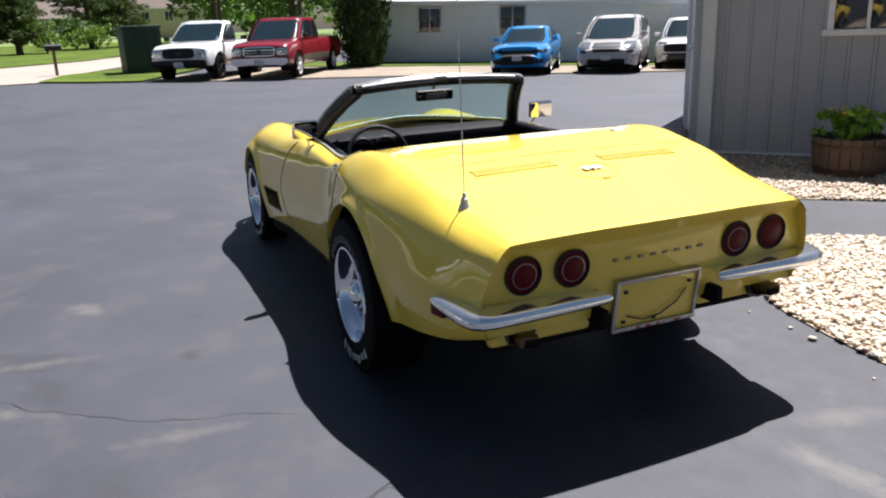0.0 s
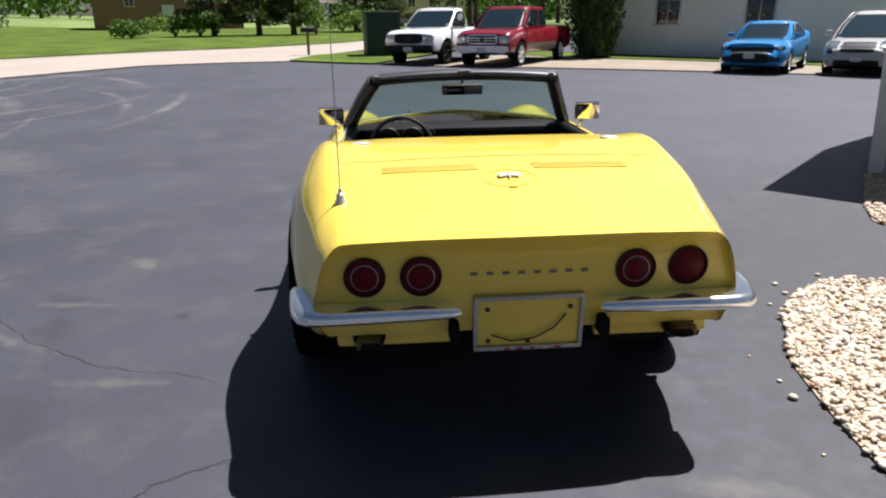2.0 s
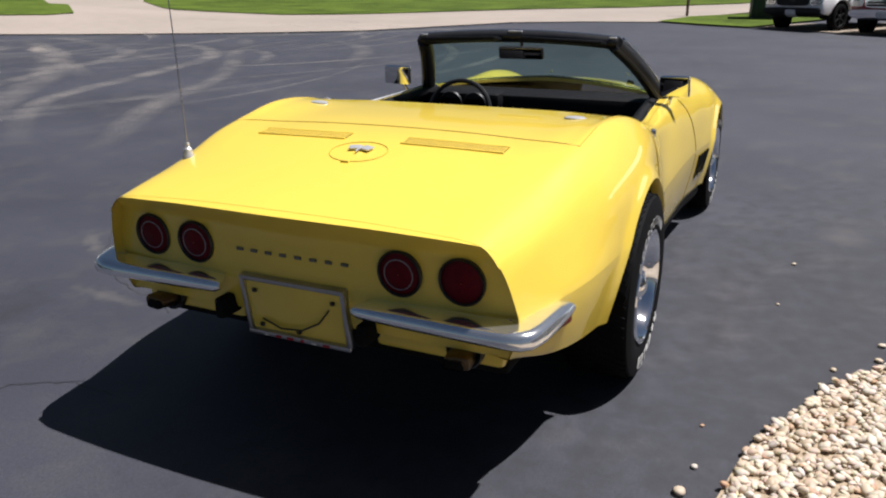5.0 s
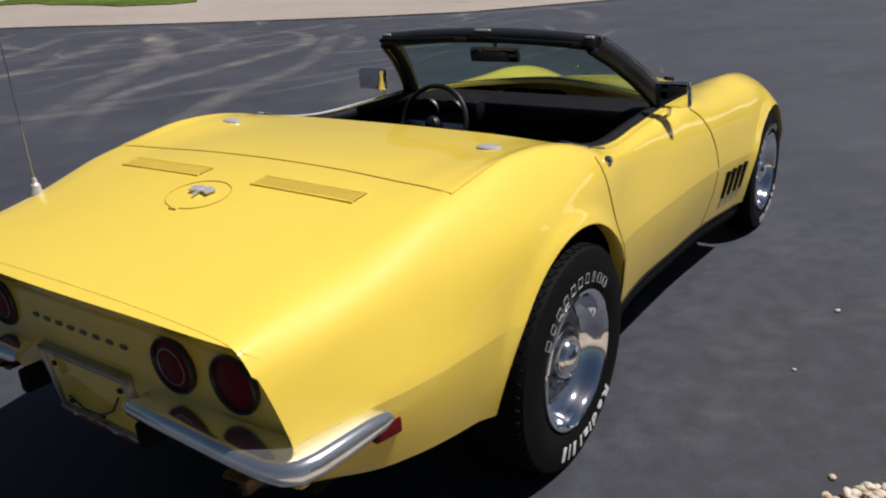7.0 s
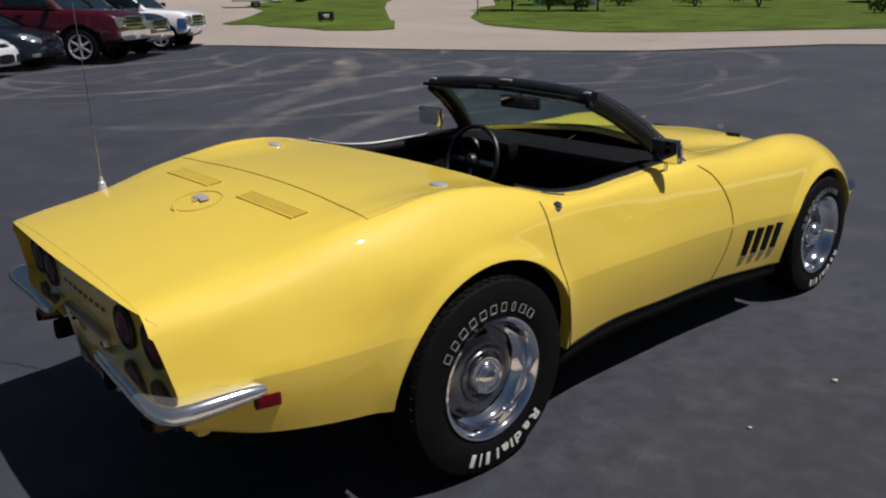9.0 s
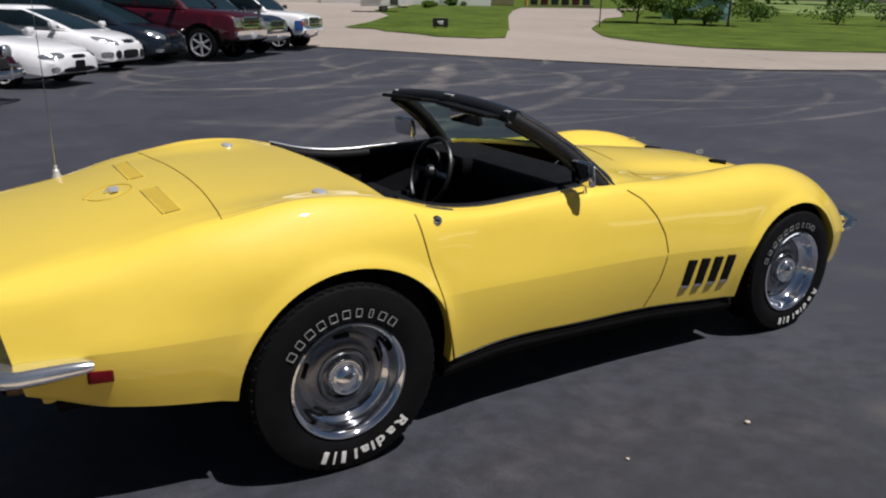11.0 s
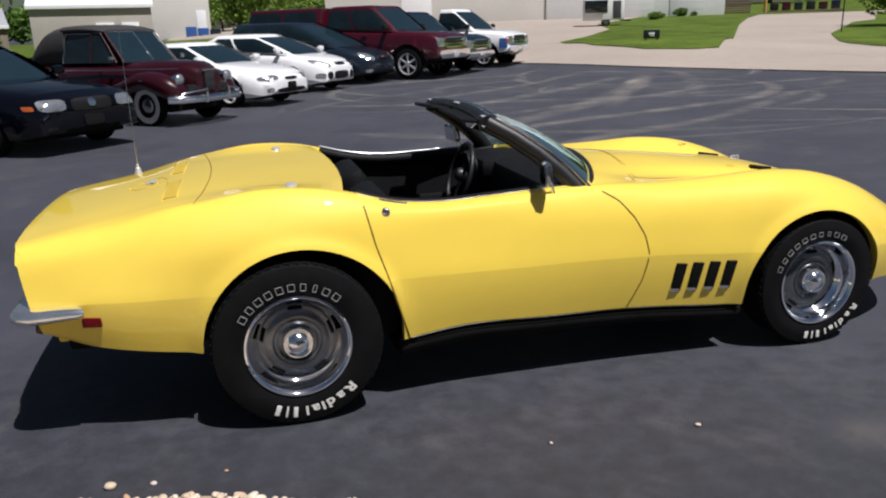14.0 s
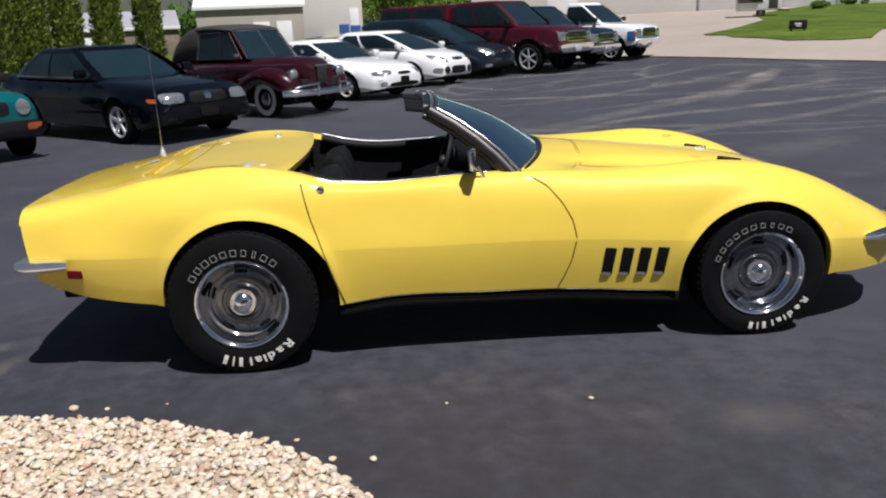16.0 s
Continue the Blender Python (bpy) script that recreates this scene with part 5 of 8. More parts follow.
for k, (x, y) in enumerate(STRAY):
    size = 0.021 if k < 2 else 0.008 + 0.004 * (k % 3)
    ob = new("stray_pebble", stone_mesh)
    ob.matrix_world = Matrix.Translation((x, y, size * 0.45)) @ pose(0, 0, 0, 8, 5, 50 * k) @ Matrix.Diagonal((size, size, size, 1))
    tagged(ob, "pale stray river pebble lying on the asphalt", "pebble", "stray pebbles")


# ---- buildings ----
GREY_STEEL = paint("grey_steel_cladding", (0.37, 0.38, 0.43), 0.55, vary=0.08, scale=0.8, bump=0.05, bump_scale=30)
PALE_TRIM = paint("pale_metal_trim", (0.60, 0.62, 0.67), 0.4, vary=0.06, scale=2)
WHITE_PAINT = paint("white_paint", (0.74, 0.74, 0.74), 0.5, vary=0.05, scale=1.5)
PALE_SIDING = paint("pale_grey_siding", (0.66, 0.69, 0.77), 0.6, vary=0.06, scale=0.7)
WHITE_ROOF = paint("white_metal_roof", (0.78, 0.79, 0.80), 0.4, vary=0.05, scale=0.5)
WINDOW_DARK = paint("dark_window_glass", (0.02, 0.024, 0.028), 0.06, vary=0.4, scale=1.5, coat=1.0)
BRICK_TAN = paint("tan_brick", (0.27, 0.155, 0.10), 0.85, vary=0.2, scale=2.5, bump=0.3, bump_scale=18)
SHINGLE = paint("brown_shingles", (0.13, 0.10, 0.085), 0.9, vary=0.25, scale=3, bump=0.4, bump_scale=25)
TAN_WALL = paint("tan_siding", (0.46, 0.38, 0.30), 0.7, vary=0.08, scale=0.8)
OAK = paint("weathered_oak", (0.115, 0.075, 0.055), 0.75, vary=0.35, scale=6, bump=0.4, bump_scale=60, stretch=(4, 4, 0.6), per_piece=0.25)
RUST = paint("rusty_hoop", (0.10, 0.055, 0.035), 0.6, 0.6, vary=0.4, scale=18, bump=0.2, bump_scale=90)
DARK_FOOTING = paint("dark_footing", (0.06, 0.06, 0.062), 0.8, vary=0.2, scale=6, bump=0.2, bump_scale=50)
SOIL = paint("soil", (0.03, 0.02, 0.014), 0.95, vary=0.4, scale=30, bump=0.6, bump_scale=80)


def along(base, way, out):
    """The pose of a wall's own axes: x along it, y out of it, z up."""
    m = Matrix((( way[0], out[0], 0, base[0]), (way[1], out[1], 0, base[1]), (0, 0, 1, base[2]), (0, 0, 0, 1)))
    return m


def window_part(parent, x, z, w, h, out=0.02, frame_mat=None, panes=2, cross=False):
    win = new("window")
    win.parent = parent
    win.matrix_local = pose(x, out, z)
    mat = frame_mat or WHITE_PAINT
    for size, at in (((w + 0.1, 0.06, 0.06), (0, 0, h / 2)), ((w + 0.14, 0.09, 0.06), (0, 0.01, -h / 2)), ((0.06, 0.06, h), (w / 2, 0, 0)), ((0.06, 0.06, h), (-w / 2, 0, 0))):
        box_part("window_frame", size, at, mat, win, 0.008)
    for k in range(panes):
        px = -w / 2 + w * (k + 0.5) / panes
        box_part("pane", (w / panes - 0.03, 0.012, h - 0.04), (px, -0.008, 0), WINDOW_DARK, win, 0.002)
        if k:
            box_part("mullion", (0.035, 0.04, h), (-w / 2 + w * k / panes, 0.006, 0), mat, win, 0.005)
    if cross:
        box_part("mullion", (w, 0.04, 0.03), (0, 0.006, 0), mat, win, 0.005)
    return win


def ribbed_wall(name, parent, length, height, pitch, material, depth=0.018):
    """Upright ribs every pitch metres along a sheet wall."""
    pts, x = [], 0.0
    while x < length - 1e-6:
        for dx, dy in ((0.0, 0), (pitch * 0.80, 0), (pitch * 0.84, depth), (pitch * 0.95, depth), (pitch * 0.99, 0)):
            if x + dx <= length:
                pts.append((x + dx, dy))
        x += pitch
    pts.append((length, 0))
    verts = [(px, py, z) for px, py in pts for z in (0, height)] + [(px, -0.15, z) for px in (0, length) for z in (0, height)]
    n = len(pts)
    faces = [(2 * k, 2 * k + 2, 2 * k + 3, 2 * k + 1) for k in range(n - 1)]
    a = 2 * n
    faces += [(a, a + 1, a + 3, a + 2), (0, 1, a + 1, a), (2 * n - 2, a + 2, a + 3, 2 * n - 1)]
    return mesh_ob(name, verts, faces, material, parent, smooth=False)


def near_building():
    """The grey steel-clad building beside the pebble bed."""
    c = (3.60, -4.22)
    z = ground_z(*c) - 0.1
    house = thing("steel_building", along((*c, z), (-0.77, -0.64), (-0.64, 0.77)), "grey ribbed steel-clad building with pale corner trim", "building")
    ribbed_wall("front_wall", house, 9.0, 2.75, 0.23, GREY_STEEL)
    # The end wall stands askew to the front and holds a door.
    side = ribbed_wall("side_wall", house, 2.40, 2.75, 0.23, GREY_STEEL)
    side.matrix_local = pose(-0.53, -2.34, 0, 0, 0, 77.2)
    back = ribbed_wall("back_wall", house, 5.0, 2.75, 0.23, GREY_STEEL)
    back.matrix_local = pose(-0.53, -7.34, 0, 0, 0, 90)
    part("corner_trim", box(bmesh.new(), (0.15, 0.05, 2.78), (0.035, 0.028, 1.38), 0.012, Matrix.Rotation(radians(12), 4, "Z")), PALE_TRIM, house, "pale folded corner trim")
    part("corner_trim", box(bmesh.new(), (0.14, 0.14, 2.78), (0, 0, 1.38), 0.012, Matrix.Translation((-0.53, -2.34, 0)) @ Matrix.Rotation(radians(77), 4, "Z")), PALE_TRIM, house, "pale folded corner trim")
    door = new("door")
    door.parent = house
    door.matrix_local = pose(-0.53, -2.34, 0, 0, 0, 77.2) @ pose(1.15, 0.03, 1.16)
    box_part("leaf", (0.9, 0.05, 2.05), (0, 0, 0), WHITE_PAINT, door, 0.01, "pale painted door leaf")
    for size, at in (((0.08, 0.09, 2.15), (0.5, 0.01, 0.03)), ((0.08, 0.09, 2.15), (-0.5, 0.01, 0.03)), ((1.08, 0.09, 0.08), (0, 0.01, 1.1))):
        box_part("door_frame", size, at, PALE_TRIM, door, 0.01)
    lathe_part("door_knob", [(0.001, 0.07), (0.028, 0.06), (0.032, 0.045), (0.012, 0.03), (0.02, 0.0)], CHROME, door, 16, Matrix.Translation((0.37, 0.03, 0.02)))
    box_part("dead_bolt", (0.05, 0.03, 0.06), (0.37, 0.04, 0.22), CHROME, door, 0.008)
    box_part("base_trim", (9.0, 0.03, 0.09), (4.5, 0.018, 0.08), PALE_TRIM, house, 0.005)
    box_part("eave", (9.2, 0.24, 0.14), (4.58, 0.0, 2.78), WHITE_PAINT, house, 0.02)
    part("eave", box(bmesh.new(), (2.5, 0.20, 0.14), (1.15, -0.06, 2.78), 0.02, Matrix.Translation((-0.53, -2.34, 0)) @ Matrix.Rotation(radians(77.2), 4, "Z")), WHITE_PAINT, house)
    v = [(-0.2, 0.2, 2.85), (9.3, 0.2, 2.85), (9.3, -7.2, 2.85), (-0.6, -7.2, 2.85), (-0.6, -2.3, 2.85), (0.6, -3.5, 3.7), (9.3, -3.5, 3.7)]
    mesh_ob("roof", v, [(0, 1, 6, 5), (2, 3, 5, 6), (3, 4, 5), (4, 0, 5), (1, 2, 6), (0, 4, 3, 2, 1)], WHITE_ROOF, house, smooth=False)
    window_part(house, 1.66, 1.74, 0.98, 0.82, 0.03, panes=3, cross=True)



def far_office():
    """The long low pale building behind the parked blue car."""
    base = (28.63, -8.9)
    z = -0.05
    hall = thing("long_building", along((*base, z), (-0.568, -0.823), (-0.823, 0.568)) @ pose(0, 0, 0, 0, 1.9, 0), "long low pale grey building with a white metal roof edge", "building")
    # The wall stands on a low dark footing; its eave runs under a wide white roof.
    part("wall", box(bmesh.new(), (24, 8, 2.75), (12, -4, 1.0), 0.02), PALE_SIDING, hall)
    for k in range(1, 40):
        box_part("panel_seam", (0.025, 0.02, 2.2), (k * 0.6, 0.004, 1.18), PALE_SIDING, hall, 0.004)
    box_part("footing", (24.02, 0.06, 0.22), (12, 0.0, 0.0), DARK_FOOTING, hall, 0.01)
    box_part("fascia", (24.8, 0.10, 0.16), (12, 0.44, 2.42), PALE_TRIM, hall, 0.02)
    box_part("soffit", (24.6, 0.46, 0.04), (12, 0.22, 2.36), PALE_TRIM, hall, 0.01)
    v = [(-0.5, 0.5, 2.5), (24.5, 0.5, 2.5), (24.5, -8.5, 2.5), (-0.5, -8.5, 2.5), (-0.5, -4, 4.3), (24.5, -4, 4.3)]
    mesh_ob("roof", v, [(0, 1, 5, 4), (2, 3, 4, 5), (0, 4, 3), (1, 2, 5), (0, 3, 2, 1)], WHITE_ROOF, hall, smooth=False)
    for k in range(40):
        part("roof_rib", box(bmesh.new(), (0.03, 4.85, 0.03), (-0.2 + k * 0.62, -1.75, 3.41), 0.006, Matrix.Translation((0, -1.75, 3.41)) @ Matrix.Rotation(math.atan2(-1.8, 4.5), 4, "X") @ Matrix.Translation((0, 1.75, -3.41))), WHITE_ROOF, hall)
    window_part(hall, 2.4, 1.76, 0.92, 0.95, 0.02, DULL_METAL)
    window_part(hall, 5.77, 1.75, 1.02, 1.1, 0.02, DULL_METAL)
    door = new("door")
    door.parent = hall
    door.matrix_local = pose(11.2, 0.02, 1.16)
    box_part("leaf", (1.16, 0.06, 2.1), (0, 0, 0), WHITE_PAINT, door, 0.015)
    box_part("door_frame", (1.36, 0.05, 0.08), (0, 0, 1.09), WHITE_PAINT, door, 0.01)
    box_part("step", (1.6, 0.7, 0.16), (11.2, 0.36, 0.05), DARK_FOOTING, hall, 0.02, "dark door step")
    box_part("meter_box", (0.35, 0.16, 0.5), (0.6, 0.08, 0.75), PALE_TRIM, hall, 0.02)
    box_part("corner_board", (0.16, 0.16, 2.4), (0.0, 0.0, 1.2), WHITE_PAINT, hall, 0.01)


def gable_shed(name, base, way, length, depth, eave, ridge, wall_mat, roof_mat, label, doors=(), windows=(), sink=0.3):
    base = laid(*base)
    out = (way[1], -way[0]) if (way[1] * -base[0] + -way[0] * -base[1]) > 0 else (-way[1], way[0])
    z = ground_z(*base) - sink
    m = along((*base, z), way, out)
    shed = thing(name, m, label, "building")
    part("wall", box(bmesh.new(), (length, depth, eave + sink), (length / 2, -depth / 2, (eave + sink) / 2), 0.02), wall_mat, shed)
    e = eave + sink
    o = 0.15
    v = [(-o, o, e), (length + o, o, e), (length + o, -depth - o, e), (-o, -depth - o, e), (-o, -depth / 2, ridge + sink), (length + o, -depth / 2, ridge + sink)]
    mesh_ob("roof", v, [(0, 1, 5, 4), (2, 3, 4, 5), (0, 4, 3), (1, 2, 5), (0, 3, 2, 1)], roof_mat, shed, smooth=False)
    box_part("fascia", (length + 2 * o, 0.08, 0.22), (length / 2, o, e - 0.02), WHITE_PAINT, shed, 0.01)
    for x, w, h, rows in doors:
        d = new("overhead_door")
        d.parent = shed
        d.matrix_local = pose(x, 0.04, sink + h / 2)
        box_part("leaf", (w, 0.06, h), (0, 0, 0), WHITE_PAINT, d, 0.01)
        for k in range(1, rows):
            box_part("panel_joint", (w, 0.02, 0.03), (0, 0.03, -h / 2 + h * k / rows), PALE_TRIM, d, 0.0)
        if rows > 3:
            for k in range(4):
                box_part("door_pane", (w / 6, 0.02, 0.28), (-w * 0.36 + k * w * 0.24, 0.035, h * 0.18), WINDOW_DARK, d, 0.0)
    for x, zz, w, h in windows:
        window_part(shed, x, sink + zz, w, h, 0.03)
    return shed


near_building()
far_office()
BEIGE = paint("beige_steel", (0.55, 0.53, 0.49), 0.55, vary=0.06, scale=0.4)
gable_shed("storage_shed", (-11.7, 49.2), (0.992, 0.123), 6.6, 7.0, 3.05, 4.5, paint("grey_tan_siding", (0.36, 0.33, 0.29), 0.7, vary=0.1, scale=0.8), WHITE_ROOF, "grey storage shed with a white metal roof behind the arborvitae", ((3.95, 1.0, 2.1, 1), (5.35, 0.95, 2.1, 1)), sink=0.2)
gable_shed("low_barn", (-25.1, 55.6), (0.954, 0.30), 10.0, 6.0, 2.2, 3.5, paint("weathered_tan_boards", (0.20, 0.165, 0.125), 0.8, vary=0.25, scale=1.5, bump=0.3, bump_scale=20), paint("grey_metal_roof", (0.30, 0.30, 0.325), 0.5, vary=0.1, scale=0.6), "low weathered barn with a grey metal roof behind the arborvitae", ((3.0, 2.2, 1.7, 1),), sink=0.2)
gable_shed("machine_shed", (-9.6, 90.0), (1.0, 0.06), 6.8, 10.0, 5.0, 6.5, BEIGE, WHITE_ROOF, "tall pale machine shed with a white end door", ((5.9, 1.0, 3.0, 1),))
gable_shed("workshop", (9.0, 80.5), (0.975, -0.22), 22.3, 12.0, 4.2, 5.8, BEIGE, WHITE_ROOF, "long beige steel workshop behind the parked trucks", ((9.0, 3.0, 3.0, 1),))
gable_shed("garage", (31.2, 75.6), (0.905, -0.425), 17.0, 9.0, 4.4, 5.8, WHITE_PAINT, WHITE_ROOF, "white garage with grey overhead doors", ((8.9, 2.9, 3.0, 5), (13.5, 3.2, 3.0, 5)))
gable_shed("brick_building", (77.0, 28.6), (0.26, -0.966), 13.5, 9.0, 3.6, 6.0, BRICK_TAN, SHINGLE, "low tan brick building with a brown shingle roof beyond the lawn", ((6.6, 1.1, 2.3, 1),), ((3.2, 2.6, 0.8, 0.9), (10, 2.2, 1.2, 1.1)))
gable_shed("house", (112, 9.6), (0.05, -1.0), 5.6, 8, 2.6, 5.0, PALE_SIDING, SHINGLE, "far pale house with a steep grey roof", (), ((1.5, 1.7, 1.0, 1.0), (4.0, 1.7, 1.0, 1.0)))
gable_shed("house", (110, -1.6), (0.05, -1.0), 8.6, 9, 3.6, 7.4, TAN_WALL, SHINGLE, "far tan house with a brown roof", (), ((1.4, 2.6, 1.0, 1.2), (4.2, 2.6, 1.0, 1.2), (7.0, 2.6, 1.0, 1.2)))
gable_shed("blue_shed", (47.5, 44.0), (0.66, -0.75), 5.0, 4.0, 2.3, 3.2, paint("pale_blue_siding", (0.34, 0.52, 0.60), 0.6, vary=0.06, scale=1), WHITE_ROOF, "small pale blue shed half hidden by shrubs", (), ((1.4, 1.3, 0.7, 0.7),))


# ---- the other parked vehicles ----
from mathutils import bvhtree


def car_paint(name, colour, second=None):
    return paint(name, colour, 0.3, vary=0.04, scale=1.0, coat=1.0, coat_rough=0.025, second=second, spec=0.15)


BLACK_PAINT = paint("black_paint", (0.002, 0.0024, 0.005), 0.12, vary=0.04, scale=1.0, coat=0.6, coat_rough=0.02, spec=0.1)
BRIGHT_RIM = paint("bright_rim", (0.80, 0.80, 0.82), 0.25, 0.6, vary=0.08, scale=12)
MAROON_PAINT = car_paint("maroon_paint", (0.024, 0.0025, 0.0055))
DARK_RED = car_paint("dark_red_paint", (0.048, 0.004, 0.010))
WHITE_CAR = car_paint("white_car_paint", (0.78, 0.78, 0.78))
PLATE = paint("plain_plate", (0.55, 0.56, 0.58), 0.5, vary=0.1, scale=12)
NAVY = car_paint("navy_paint", (0.008, 0.014, 0.024))
NAVY_TRUCK = car_paint("blue_black_paint", (0.007, 0.014, 0.030))
TEAL = car_paint("teal_paint", (0.0, 0.085, 0.095))
RED_TRUCK = car_paint("red_truck_paint", (0.20, 0.012, 0.02))
BLUE_CAR = car_paint("bright_blue_paint", (0.02, 0.22, 0.52))
BROWN_TRIM = car_paint("grey_brown_paint", (0.16, 0.14, 0.12))
SILVER = car_paint("silver_beige_paint", (0.48, 0.46, 0.44))
BLUE_BAND = car_paint("blue_band_paint", (0.03, 0.09, 0.28))
GREY_PLASTIC = paint("grey_plastic", (0.05, 0.05, 0.052), 0.6, vary=0.2, scale=10)
CANVAS = paint("dark_canvas", (0.028, 0.026, 0.026), 0.9, vary=0.2, scale=12, bump=0.4, bump_scale=220)


def plain_wheel(parent, x, y, r, wide, rim_mat, white_wall=False, spokes=5, dark=False):
    s = 1 if y > 0 else -1
    hub = new("wheel")
    hub.parent = parent
    hub.matrix_local = pose(x, y, r, 0, 0, 0 if s > 0 else 180)
    rim, w = r * (0.68 if not white_wall else 0.56), wide / 2
    lathe_part("tyre", [(rim * 0.95, -w), (r - 0.05, -w), (r - 0.012, -w * 0.85), (r, 0), (r - 0.012, w * 0.85), (r - 0.05, w), (rim * 1.05, w * 0.98), (rim * 0.97, w * 0.8)], RUBBER, hub, 32)
    if white_wall:
        lathe_part("white_wall", [(r - 0.045, w + 0.002), (rim * 1.10, w + 0.004), (rim * 1.05, w * 0.99)], WHITE_RUBBER, hub, 32, label="white sidewall band")
        lathe_part("hub_cap", [(rim * 0.98, w * 0.8), (rim * 0.75, w * 0.75), (rim * 0.62, w * 0.7)], MAROON_PAINT, hub, 32)
        lathe_part("hub_cap", [(rim * 0.64, w * 0.7), (rim * 0.55, w * 0.95), (rim * 0.2, w * 1.15), (0.001, w * 1.18)], DULL_METAL, hub, 24, label="domed metal hub cap")
        return hub
    lathe_part("rim", [(rim * 1.02, w * 0.95), (rim * 0.93, w * 0.9), (rim * 0.88, w * 0.3)], rim_mat, hub, 32)
    lathe_part("brake", [(rim * 0.9, w * 0.3), (0.001, w * 0.3)], UNDER, hub, 20)
    for k in range(spokes):
        turn = Matrix.Rotation(2 * math.pi * k / spokes, 4, "Y") @ Matrix.Translation((0, w * 0.7, rim * 0.54))
        part("spoke", box(bmesh.new(), (rim * (0.30 if spokes < 6 else 0.2), 0.035, rim * 0.84), (0, 0, 0), 0.012, turn), rim_mat, hub)
    lathe_part("centre", [(rim * 0.28, w * 0.7), (rim * 0.24, w * 0.88), (0.001, w * 0.92)], rim_mat, hub, 16)
    return hub


def skin_patch(name, tree, centre, size, axis, material, parent, proud=0.006, power=5.0, n=9, label="", slant=0.0):
    """A piece that lies on a body's skin: centre and size across it, seen along 'x' (face), '-x' (back), 'y' or '-y' (sides)."""
    def cast(a, b):
        if axis in ("x", "-x"):
            k = 1 if axis == "x" else -1
            hit = tree.ray_cast(Vector((k * 3.0 - (0 if k > 0 else 5), a, b)), Vector((-k, 0, 0)))
        else:
            k = 1 if axis == "y" else -1
            hit = tree.ray_cast(Vector((a, k * 3.0, b)), Vector((0, -k, 0)))
        out = Vector((1 if axis == "x" else -1, 0, 0)) if axis in ("x", "-x") else Vector((0, 1 if axis == "y" else -1, 0))
        no = hit[1]
        return hit[0], (-no if no is not None and no.dot(out) < 0 else no)

    rows, ok = [], None
    for j in range(n):
        v = 2 * j / (n - 1) - 1
        row = []
        for i in range(n):
            u = 2 * i / (n - 1) - 1
            m = max(abs(u), abs(v))
            r = (abs(u) ** power + abs(v) ** power) ** (1 / power) or 1.0
            a, b = u * m / r * (1 if m else 0), v * m / r * (1 if m else 0)
            pa, pb = centre[0] + a * size[0] / 2, centre[1] + b * size[1] / 2 + slant * a * size[0] / 2
            p, no = cast(pa, pb)
            if p is None:
                p, no = ok if ok else (None, None)
            else:
                ok = (p, no)
            row.append((p, no))
        rows.append(row)
    if ok is None:
        return None
    rows = [[q if q[0] is not None else ok for q in row] for row in rows]
    verts = [p + no * proud for row in rows for p, no in row]
    faces = [(j * n + i, j * n + i + 1, (j + 1) * n + i + 1, (j + 1) * n + i) for j in range(n - 1) for i in range(n - 1)]
    rim = [(0, i) for i in range(n)] + [(j, n - 1) for j in range(1, n)] + [(n - 1, i) for i in range(n - 2, -1, -1)] + [(j, 0) for j in range(n - 2, 0, -1)]
    base = len(verts)
    verts += [rows[j][i][0] - rows[j][i][1] * 0.02 for j, i in rim]
    for k in range(len(rim)):
        a, b = rim[k], rim[(k + 1) % len(rim)]
        faces.append((a[0] * n + a[1], base + k, base + (k + 1) % len(rim), b[0] * n + b[1]))
    return mesh_ob(name, verts, faces, material, parent, label, sharp=45)


